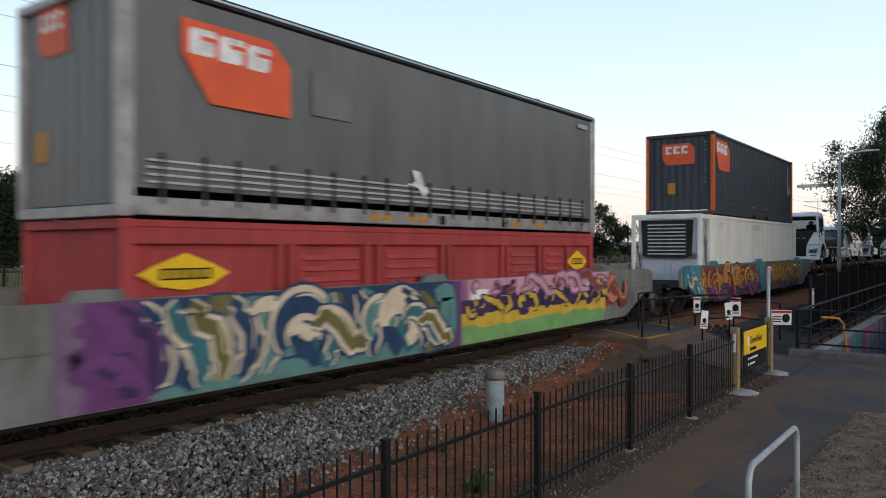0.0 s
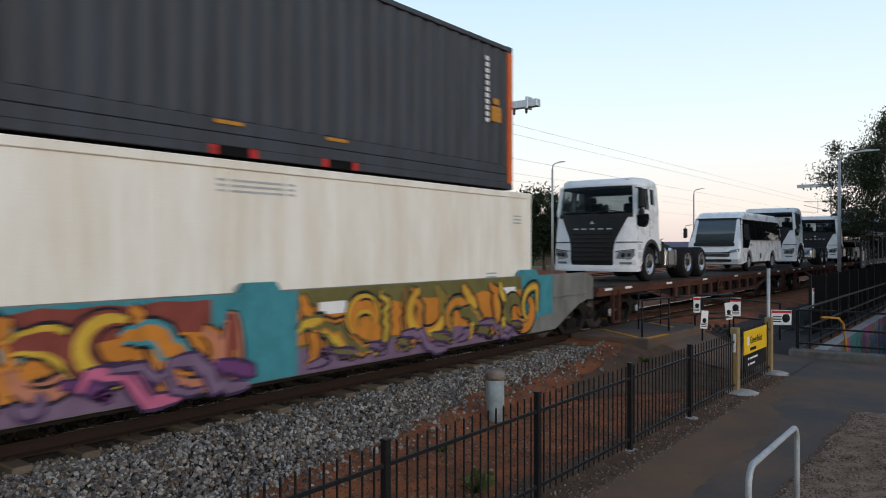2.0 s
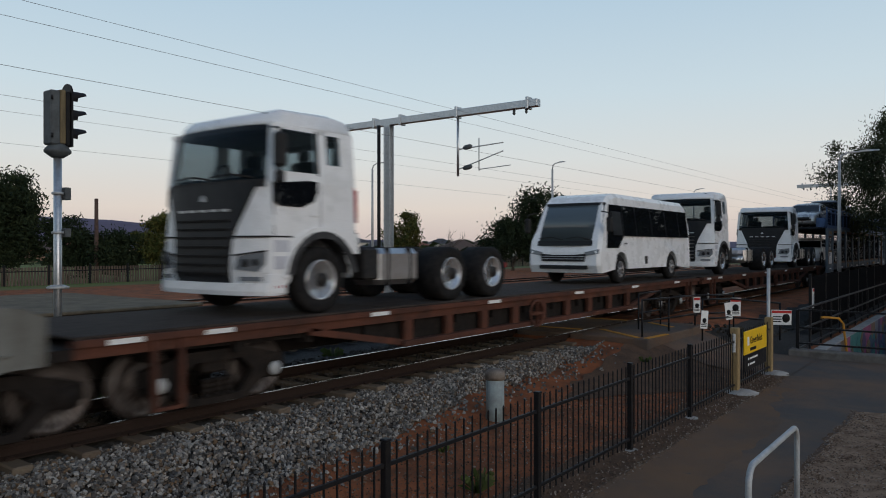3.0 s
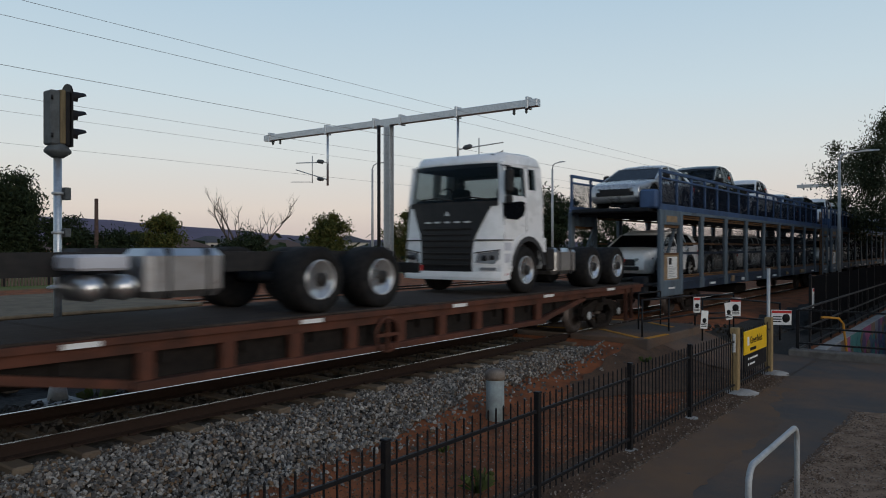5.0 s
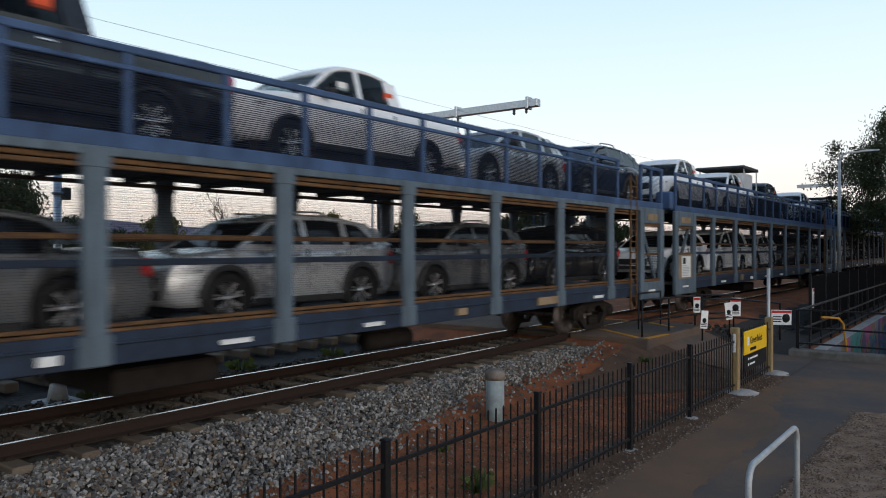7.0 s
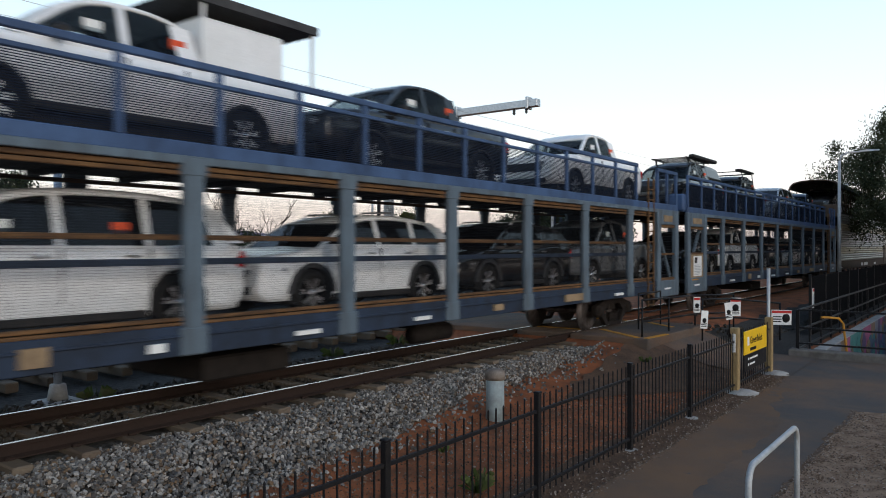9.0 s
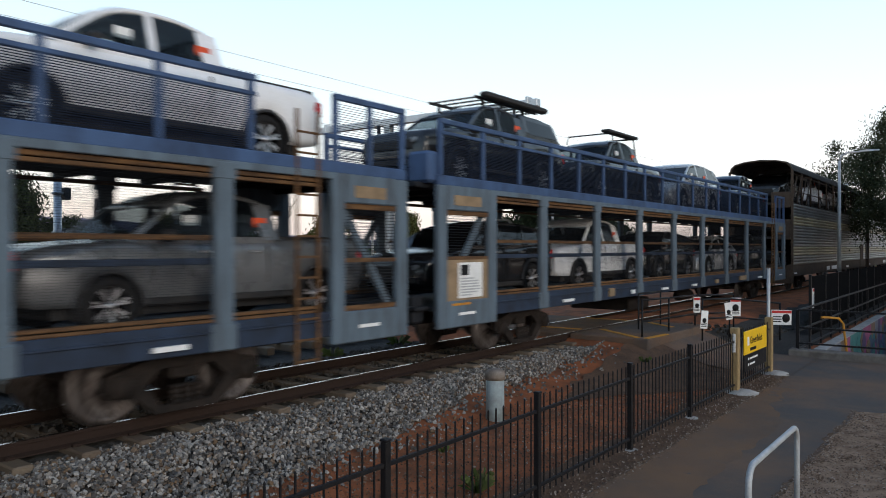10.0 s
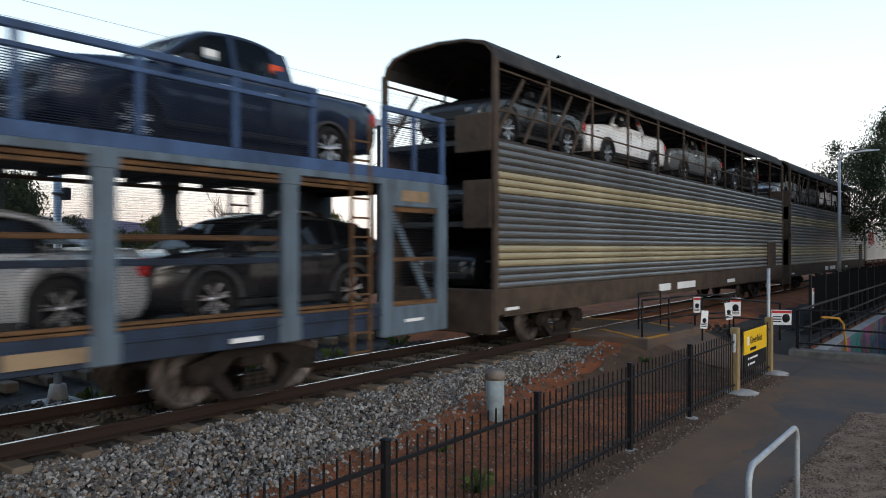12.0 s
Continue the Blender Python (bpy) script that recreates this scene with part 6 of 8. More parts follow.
        m["lights"].append(("tail_light", Build().box(L - 0.22, L + 0.004, *sorted((sd * (w - 0.27), sd * (w * plan(L - 0.1) + 0.004))), topz - 0.36, topz - 0.12, 0, 0.03).mesh("tail_light", RED_LENS)))
        m["lights"].append(("mirror", Build().box(1.55, 1.70, *sorted((sd * (w - 0.02), sd * (w + 0.19))), topz - 0.06, topz + 0.10, 0, 0.04).mesh("mirror", CHASSIS_BLACK)))
        for i, (xa, xb) in enumerate(k["wins"][:2]):
            m["lights"].append(("door_handle", Build().box(xb - 0.28, xb - 0.08, *sorted((sd * (w * 0.97), sd * (w * 1.005))), topz - 0.2, topz - 0.165, 0, 0.01).mesh("door_handle", ALLOY)))
            m["lights"].append(("door_seam", Build().box(xb + 0.03, xb + 0.045, *sorted((sd * (w * 0.96), sd * (w * 1.001))), low + 0.2, topz - 0.1).mesh("door_seam", CHASSIS_BLACK)))
        m["lights"].append(("sill_trim", Build().box(k["fw"] + r + 0.02, k["rw"] - r - 0.02, *sorted((sd * (w * 0.9), sd * (w * 1.0))), low - 0.03, low + 0.07, 0, 0.02).mesh("sill_trim", CHASSIS_BLACK)))
    m["grille"] = Build().box(-0.03, 0.06, -0.48, 0.48, hz - 0.22, hz - 0.03, 0, 0.02).box(-0.03, 0.06, -0.60, 0.60, 0.36, 0.48, 0, 0.02).mesh("grille", GRILLE)
    m["liners"] = []
    for cx in (k["fw"], k["rw"]):
        for sd in (-1, 1):
            arc_ = [(cx + rr * math.cos(math.pi * (-0.1 + 1.2 * i / 12)), 0.34 + rr * math.sin(math.pi * (-0.1 + 1.2 * i / 12))) for rr, seq in ((r + 0.012, range(13)), (r - 0.02, range(12, -1, -1))) for i in seq]
            m["liners"].append(("arch_liner", Build().prism(arc_, *sorted((sd * (w * 0.62), sd * (w * 0.97)))).mesh("arch_liner", CHASSIS_BLACK)))
            if k.get("rails") or kind in ("ute", "pickup"):
                trim = [(cx + rr * math.cos(math.pi * (0.02 + 0.96 * i / 14)), 0.34 + rr * math.sin(math.pi * (0.02 + 0.96 * i / 14))) for rr, seq in ((r + (0.06 if k.get("rails") else 0.025), range(15)), (r - 0.012, range(14, -1, -1))) for i in seq]
                m["liners"].append(("arch_trim", Build().prism(trim, *sorted((sd * (w * 0.95), sd * (w * 1.012)))).mesh("arch_trim", GREY_PLASTIC)))
    if k.get("rails"):
        for sd in (-1, 1):
            y = sd * (w - 0.27)
            m["liners"].append(("roof_rail", Build().tube([(a_end[0] + 0.3, y, line_at(top, a_end[0] + 0.3) - 0.01)] + [(x, y, line_at(top, x) + 0.05) for x in (a_end[0] + 0.42, a_end[0] + 0.9, (xa + xb) / 2, xb - 0.35)] + [(xb - 0.2, y, line_at(top, xb - 0.2) - 0.01)], 0.018, 6).mesh("roof_rail", ALLOY)))
    m["stickers"] = []
    for i, (xa_, xb_) in enumerate(k["wins"][:2]):
        x0 = xa_ + 0.42 + 0.16 * i
        m["stickers"].append(Build().box(x0, x0 + 0.22, -smooth_width(k, w, base + 0.2) - 0.002, -smooth_width(k, w, base + 0.2) + 0.004, base + 0.14, base + 0.28).mesh("window_sticker", WHITE_SIGN if i == 0 else STICKER))
    if kind in ("ute", "pickup"):
        m["tray"] = Build().box(L - 1.75, L - 0.15, -w + 0.12, w - 0.12, 1.10, 1.20, 0, 0.01).mesh("tray_liner", CHASSIS_BLACK)
    CAR_MESH[kind] = m
    return m


PAINTED = {}


def car(kind, paint, s, z, extra=""):
    m = car_meshes(kind)
    k = KINDS[kind]
    words = {"suv": "off-road car", "hatch": "hatchback car", "sedan": "sedan car", "ute": "dual-cab pickup", "pickup": "large crew-cab pickup", "compact": "small off-road car", "van": "people carrier"}[kind]
    where = "on upper deck" if extra else "riding on " + ("upper" if z > 2 else "lower") + " car carrier deck"
    root = thing("pickup" if kind in ("ute", "pickup") else "car", f"{paint} {words} {('with ' + extra + ' ') if extra else ''}{where}", "pickup" if kind in ("ute", "pickup") else "car", "cars on the carriers")
    key = (kind, paint)
    if key not in PAINTED:
        PAINTED[key] = [("body", m["body"].mesh("body", PAINTS[paint]))] + [(nm, sh.mesh(nm, PAINTS[paint])) for nm, sh in m["shell"]]
    body = part("body", PAINTED[key][0][1], None, root)
    for nm, me in PAINTED[key][1:]:
        part(nm, me, None, body)
    part("windscreen", m["windscreen"], None, body)
    part("rear_window", m["rear_window"], None, body)
    for me in m["side"]:
        part("side_window", me, None, body)
    for nm, me in m["lights"]:
        part(nm, me, None, body)
    part("grille", m["grille"], None, body)
    for nm, me in m["liners"]:
        part(nm, me, None, body)
    for me in m["stickers"] if kind in ("ute", "pickup", "van") else ():
        part("window_sticker", me, None, body)
    part("underbody", m["underbody"], None, root)
    for me in m["seats"]:
        part("seat", me, None, root)
    if kind in ("ute", "pickup"):
        part("tray_liner", m["tray"], None, body)
    for x in (k["fw"], k["rw"]):
        for sd in (-1, 1):
            fit_wheel(root, "car", x, sd * (k["w"] - 0.12), 0.355, sd > 0)
    if extra == "a canopy and roof rack":
        shell = []
        for x, top_z in ((3.42, 1.74), (3.5, 1.80), (4.2, 1.80), (4.85, 1.74), (5.0, 1.66), (5.26, 1.18)):
            h = max(0.04, top_z - 1.14)
            shell.append([(x, -0.86, 1.14), (x, -0.84, 1.14 + 0.35 * h), (x, -0.72, 1.14 + 0.93 * h), (x, -0.55, 1.14 + h), (x, 0.55, 1.14 + h), (x, 0.72, 1.14 + 0.93 * h), (x, 0.84, 1.14 + 0.35 * h), (x, 0.86, 1.14)])
        cn = part("canopy", Build().rings(shell), PAINTS[paint], root, "dark fibreglass tray canopy")
        for sd in (-1, 1):
            part("canopy_window", Build().rings([[(x, sd * (0.855 + d - 0.13 * (q - 1.3) / 0.4), q) for x, q in ((3.65, 1.34), (4.92, 1.34), (4.75, 1.64), (3.65, 1.66))] for d in (-0.02, 0.012)]), CAR_GLASS, cn)
        rk = part("roof_rack", Build().box(1.9, 4.4, -0.62, -0.56, 1.90, 1.95).box(1.9, 4.4, 0.56, 0.62, 1.90, 1.95), CHASSIS_BLACK, root)
        for i in range(8):
            part("rack_bar", Build().box(1.95 + i * 0.33, 1.99 + i * 0.33, -0.6, 0.6, 1.91, 1.94), CHASSIS_BLACK, rk)
        part("awning_roll", Build().box(1.95, 4.5, -0.86, -0.66, 1.90, 2.02, 0, 0.03), CHASSIS_BLACK, rk)
        for x in (2.2, 2.9, 3.8):
            part("rack_foot", Build().box(x, x + 0.05, -0.6, -0.55, 1.72, 1.91).box(x, x + 0.05, 0.55, 0.6, 1.72, 1.91), CHASSIS_BLACK, rk)
    if extra == "a ladder rack":
        rk = part("ladder_rack", Build().tube([(3.5, -0.8, 1.15), (3.45, -0.72, 1.95), (3.45, 0.72, 1.95), (3.5, 0.8, 1.15)], 0.03, 6), CHASSIS_BLACK, root)
        part("rack_board", Build().box(1.75, 3.75, -0.75, -0.5, 1.96, 2.04, 0, 0.02), CHASSIS_BLACK, rk)
        part("rack_foot", Build().tube([(2.1, -0.7, 1.75), (2.1, -0.66, 1.97), (2.1, 0.66, 1.97), (2.1, 0.7, 1.75)], 0.02, 6), CHASSIS_BLACK, rk)
    if extra == "a raised canopy":
        rk = part("canopy_roof", Build().rings([[(3.10, y, 2.06), (3.25, y, 2.14), (5.5, y, 2.14), (5.5, y, 2.02), (3.3, y, 2.02)] for y in (-0.95, 0.95)]), GREY_PLASTIC, root)
        for x in (3.5, 5.42):
            for y in (-0.90, 0.86):
                part("canopy_post", Build().box(x, x + 0.04, y, y + 0.04, 1.14, 2.03), PAINTS["white"], rk)
        part("canopy_box", Build().box(3.5, 4.9, -0.86, 0.86, 1.16, 1.86, 0, 0.03), PAINTS["white"], rk)
    return on_train(root, s, z)


# ---- car carriers ----
BLUE_STEEL = mat("faded_blue_steel", (0.060, 0.105, 0.205), 0.55, second=(0.034, 0.055, 0.105), scale=2.2, amount=0.6, streak=(1, 1, 0.5))
GREY_BLUE = mat("chalky_grey_blue_steel", (0.115, 0.155, 0.19), 0.6, second=(0.065, 0.075, 0.085), scale=2.0, amount=0.7, streak=(2, 2, 0.4))
NAVY_SILL = mat("dark_blue_sill", (0.028, 0.042, 0.070), 0.6, second=(0.018, 0.022, 0.03), scale=2.2, amount=0.7)
DECK_TIMBER = mat("stained_timber_edge", (0.16, 0.085, 0.038), 0.8, second=(0.06, 0.035, 0.021), scale=4, streak=(0.5, 3, 3), bump=0.2)
PLY = mat("weathered_plywood", (0.30, 0.215, 0.13), 0.8, second=(0.20, 0.14, 0.085), scale=3)
MESH_WIRE = mat("dark_wire_mesh", (0.016, 0.018, 0.022), 0.8, second=(0.022, 0.024, 0.028), scale=5, spec=0.1)
NAVY_WIRE = mat("navy_wire_mesh", (0.014, 0.022, 0.042), 0.8, second=(0.010, 0.014, 0.024), scale=5, spec=0.1)
GREEN_FLOOR = mat("grimy_steel_deck", (0.05, 0.05, 0.05), 0.8, second=(0.03, 0.03, 0.03), scale=3)
CW = 1.44


def wires(x0, x1, z0, z1, gap, thick, uprights=0.0, bar=0.0):
    """A woven screen: flat strands along x and, with uprights, strands of a square section standing on end."""
    b = Build()
    n = int((z1 - z0) / gap)
    for i in range(n + 1):
        z = z0 + i * gap
        b.add([(x0, 0, z), (x1, 0, z), (x1, 0, z + thick), (x0, 0, z + thick)], [(0, 1, 2, 3)])
    for i in range(int((x1 - x0) / uprights) + 1 if uprights else 0):
        x, h = x0 + i * uprights, bar / 2
        b.add([(x - h, 0, z0), (x + h, 0, z0), (x + h, 0, z1), (x - h, 0, z1)], [(0, 1, 2, 3)])
        b.add([(x, -h, z0), (x, h, z0), (x, h, z1), (x, -h, z1)], [(0, 1, 2, 3)])
    return b


def car_carrier(s, placard):
    L = 25.75
    root = thing("car_carrier_wagon", "blue two-deck car carrier wagon with mesh sides and timber-edged decks", "rail wagon", "blue car carriers")
    posts = [3.73 + 2.637 * i for i in range(8)]
    lower = part("lower_deck", Build().box(0.1, L - 0.1, -CW + 0.1, CW - 0.1, 0.96, 1.04), GREEN_FLOOR, root)
    upper = part("upper_deck", Build().box(0.1, L - 0.1, -CW + 0.11, CW - 0.11, 3.12, 3.25), GREEN_FLOOR, root)
    dm = shared("deck_beam", lambda: Build().box(0, 0.12, -CW + 0.13, CW - 0.13, 3.04, 3.12).mesh("deck_beam", MESH_WIRE))
    for k in range(20):
        part("deck_beam", dm, None, upper, at=(0.4 + k * 1.31, 0, 0))
    part("centre_sill", Build().box(0.0, L, -0.35, 0.35, 0.62, 1.02), BOGIE_DARK, root)
    for sd in (-1, 1):
        o = lambda a, c: sorted((sd * a, sd * c))
        part("side_sill", Build().box(0.05, L - 0.05, *o(CW - 0.10, CW - 0.02), 0.79, 1.15, 0, 0.012), NAVY_SILL, root)
        part("sill_lip", Build().box(0.05, L - 0.05, *o(CW - 0.06, CW + 0.01), 1.015, 1.045, 0, 0.006), NAVY_SILL, root)
        part("upper_side_beam", Build().box(0.02, L - 0.02, *o(CW - 0.10, CW + 0.005), 3.165, 3.345, 0, 0.015), BLUE_STEEL, root)
        if sd < 0:
            part("deck_flange", Build().box(0.28, L - 0.28, *o(CW - 0.08, CW + 0.022), 3.075, 3.175, 0, 0.01), GREY_BLUE, root)
        for z0, z1 in ((1.15, 1.19), (1.205, 1.25)):
            part("lower_timber_edge", Build().box(1.9, L - 1.9, *o(CW - 0.12, CW - 0.04), z0, z1, 0, 0.008), DECK_TIMBER, root)
        for z0, z1 in ((2.945, 2.995), (3.01, 3.07)) if sd < 0 else ((3.0, 3.06),):
            part("upper_timber_edge", Build().box(1.9, L - 1.9, *o(CW - 0.12, CW - 0.04), z0, z1, 0, 0.008), DECK_TIMBER, root)
        part("rubbing_rail", Build().box(1.9, 22.4, *o(CW - 0.13, CW - 0.09), 2.17, 2.235, 0, 0.008), DECK_TIMBER, root)
        part("middle_rail", Build().box(1.9, 22.4, *o(CW - 0.10, CW - 0.06), 1.87, 1.95, 0, 0.008), NAVY_SILL, root)
        for x in posts:
            pm = shared(("post", sd), lambda: Build().box(-0.14, 0.14, *o(CW - 0.09, CW + 0.02), 0.79, 3.08, 0, 0.02).box(-0.19, 0.19, *o(CW - 0.09, CW + 0.028), 0.79, 1.13, 0, 0.02).box(-0.18, 0.18, *o(CW - 0.09, CW + 0.028), 2.93, 3.165, 0, 0.02).mesh("side_post", GREY_BLUE))
            part("side_post", pm, None, root, at=(x, 0, 0))
        lm = shared("lower_mesh", lambda: wires(0.14, 2.497, 1.26, 2.94, 0.030, 0.0024, 0.034, 0.0032).mesh("mesh_panel", MESH_WIRE))
        for x in posts[:-1]:
            part("mesh_panel", lm, None, root, at=(x, sd * (CW - 0.05), 0))
        # upper fence
        um = shared("upper_mesh", lambda: wires(0.04, 1.29, 3.35, 4.05, 0.028, 0.012, 0.040, 0.006).mesh("upper_mesh_panel", NAVY_WIRE))
        upm = shared(("up_post", sd), lambda: Build().box(-0.045, 0.045, *o(CW - 0.07, CW), 3.34, 4.32, 0, 0.01).mesh("fence_post", BLUE_STEEL))
        n = 17
        step_x = 22.5 / n
        x_first = 0.12
        for i in range(n + 1):
            part("fence_post", upm, None, root, at=(x_first + i * step_x, 0, 0))
            if i < n:
                part("upper_mesh_panel", um, None, root, at=(x_first + i * step_x, sd * (CW - 0.04), 0))
        for z0, z1 in ((4.24, 4.33), (4.05, 4.11)):
            part("top_rail", Build().box(0.08, 22.7, *o(CW - 0.06, CW + 0.01), z0, z1, 0, 0.012), BLUE_STEEL, root)
        # end bays
        for x0, x1, front in ((0.0, 1.85, True), (24.05, L, False)):
            b = Build()
            for a, c in ((x0, x0 + 0.26), (x1 - 0.26, x1)):
                b.box(a, c, *o(CW - 0.09, CW + 0.03), 0.66, 3.17, 0, 0.02)
            b.box(x0 + 0.26, x1 - 0.26, *o(CW - 0.09, CW + 0.025), 2.74, 3.17, 0, 0.02)
            b.box(x0 + 0.26, x1 - 0.26, *o(CW - 0.09, CW + 0.025), 0.66, 1.13, 0, 0.02)
            bay = part("end_bay_frame", b, GREY_BLUE, root)
            part("plate", Build().box(x0 + 0.45, x1 - 0.55, *o(CW + 0.025, CW + 0.035), 2.83, 3.01), PLY, bay)
            part("brace", Build().beam((x0 + 0.3 if not front else x1 - 0.3, sd * (CW - 0.12), 2.72), (x1 - 0.35 if not front else x0 + 0.4, sd * (CW - 0.12), 1.2), 0.05, 0.14), GREY_BLUE, bay)
            for z0, z1 in ((1.13, 1.21), (2.66, 2.74), (1.86, 1.92)):
                part("timber_trim", Build().box(x0 + 0.26, x1 - 0.26, *o(CW - 0.1, CW - 0.02), z0, z1), DECK_TIMBER, bay)
            part("bay_mesh", wires(x0 + 0.26, x1 - 0.26, 1.2, 2.66, 0.048, 0.008), MESH_WIRE, bay, at=(0, sd * (CW - 0.06), 0))
            if front:
                part("plywood_panel", Build().box(x0 + 0.27, x1 - 0.27, *o(CW - 0.05, CW - 0.015), 1.13, 1.86), PLY, bay, "weathered plywood lower panel")
                if sd < 0:
                    pl = part("placard", Build().box(x0 + 0.62, x0 + 1.38, -CW - 0.006, -CW + 0.015, 1.17, 1.81, 0, 0.004), WHITE_SIGN, bay, "white safety placard")
                    part("placard_block", Build().box(x0 + 0.68, x0 + 0.92, -CW - 0.009, -CW - 0.006, 1.58, 1.77), INK, pl)
                    for i in range(7):
                        part("placard_bar", Build().box(x0 + 0.68, x0 + 1.02 + 0.3 * random.random(), -CW - 0.009, -CW - 0.006, 1.21 + 0.05 * i, 1.235 + 0.05 * i), GALV_PALE, pl)
                    if placard:
                        part("orange_mark", Build().box(x0 + 0.4, x0 + 0.95, -CW - 0.036, -CW - 0.026, 1.05, 1.09), LABEL_ORANGE, bay)
        part("rear_fence_post", Build().box(24.1, 24.2, *o(CW - 0.07, CW), 3.34, 4.32, 0, 0.01).box(L - 0.14, L - 0.04, *o(CW - 0.07, CW), 3.34, 4.32, 0, 0.01).box(24.1, L - 0.04, *o(CW - 0.06, CW + 0.01), 4.24, 4.33, 0, 0.01)
             .box(24.85, 24.93, *o(CW - 0.07, CW), 3.34, 4.26, 0, 0.01), BLUE_STEEL, root)
        part("rear_mesh_panel", wires(24.2, L - 0.14, 3.36, 4.22, 0.036, 0.008), NAVY_WIRE, root, at=(0, sd * (CW - 0.04), 0))
        ld = Build()
        for x in (23.35, 23.75):
            ld.box(x, x + 0.05, *o(CW - 0.02, CW + 0.03), 0.45, 4.0, 0, 0.01)
        lad = part("ladder", ld, BLUE_STEEL if sd > 0 else DECK_TIMBER, root, "rusty access ladder")
        rung = shared(("rung", sd), lambda: Build().box(23.4, 23.75, *o(CW - 0.01, CW + 0.015), -0.015, 0.015).mesh("rung", DECK_TIMBER))
        for i in range(12):
            part("rung", rung, None, lad, at=(0, 0, 0.5 + 0.29 * i))
    # end gates and plates at the nose
    part("nose_box", Build().box(-0.18, 0.12, -CW + 0.05, -CW + 0.55, 3.2, 3.75, 0, 0.05), BLUE_STEEL, root, "blue steel box at the end of the upper deck")
    part("end_ramp", Build().box(-0.30, 0.1, -1.2, 1.2, 3.12, 3.22, 0, 0.02), MESH_WIRE, root)
    part("end_ramp", Build().box(-0.30, 0.1, -1.2, 1.2, 0.98, 1.06, 0, 0.02), MESH_WIRE, root)
    part("buffer_box", Build().box(-0.25, 0.05, -1.1, -0.7, 0.75, 1.25, 0, 0.04), MESH_WIRE, root)
    for x in (0.0, L):
        part("coupler", Build().box(x - 0.6, x + 0.6, -0.13, 0.13, 0.75, 1.0, 0, 0.03), BOGIE_DARK, root)
    part("brake_gear", Build().box(9.5, 11.0, -0.9, 0.9, 0.32, 0.64, 0, 0.03), BOGIE_DARK, root)
    part("air_tank", Build().cyl((14.0, -0.7, 0.5), (15.1, -0.7, 0.5), 0.16, n=12).box(14.1, 15.0, -0.75, -0.3, 0.6, 0.7), BOGIE_DARK, root)
    for x in (3.45, L - 3.85):
        bogie(root, x, BOGIE, 0.46)
    for x, m, w, h in ((4.6, WHITE_SIGN, 0.45, 0.06), (7.0, PLY, 0.28, 0.2), (8.4, WHITE_SIGN, 0.2, 0.1), (10.6, WHITE_SIGN, 0.45, 0.06), (13.2, WHITE_SIGN, 0.4, 0.06), (15.6, PLY, 0.3, 0.12), (18.5, PLY, 0.85, 0.16), (21.2, WHITE_SIGN, 0.45, 0.06), (0.6, WHITE_SIGN, 0.5, 0.05), (24.6, WHITE_SIGN, 0.45, 0.05)):
        part("sill_plate", Build().box(x, x + w, -CW - 0.036, -CW + 0.03, 0.87, 0.87 + h), m, root)
    return on_train(root, s)


STAINLESS = mat("fluted_stainless_steel", (0.27, 0.275, 0.27), 0.36, 0.7, second=(0.13, 0.125, 0.115), scale=1.5, amount=0.7, streak=(0.4, 1, 3))
CREAM_STEEL = mat("faded_yellow_flutes", (0.44, 0.375, 0.23), 0.45, 0.2, second=(0.24, 0.20, 0.12), scale=1.5, streak=(0.4, 1, 3))
BROWN_STEEL = mat("grimy_brown_steel", (0.085, 0.06, 0.043), 0.75, second=(0.038, 0.028, 0.022), scale=2, amount=0.7)
CANOPY = mat("dark_canopy", (0.030, 0.030, 0.031), 0.8, second=(0.05, 0.048, 0.045), scale=2)


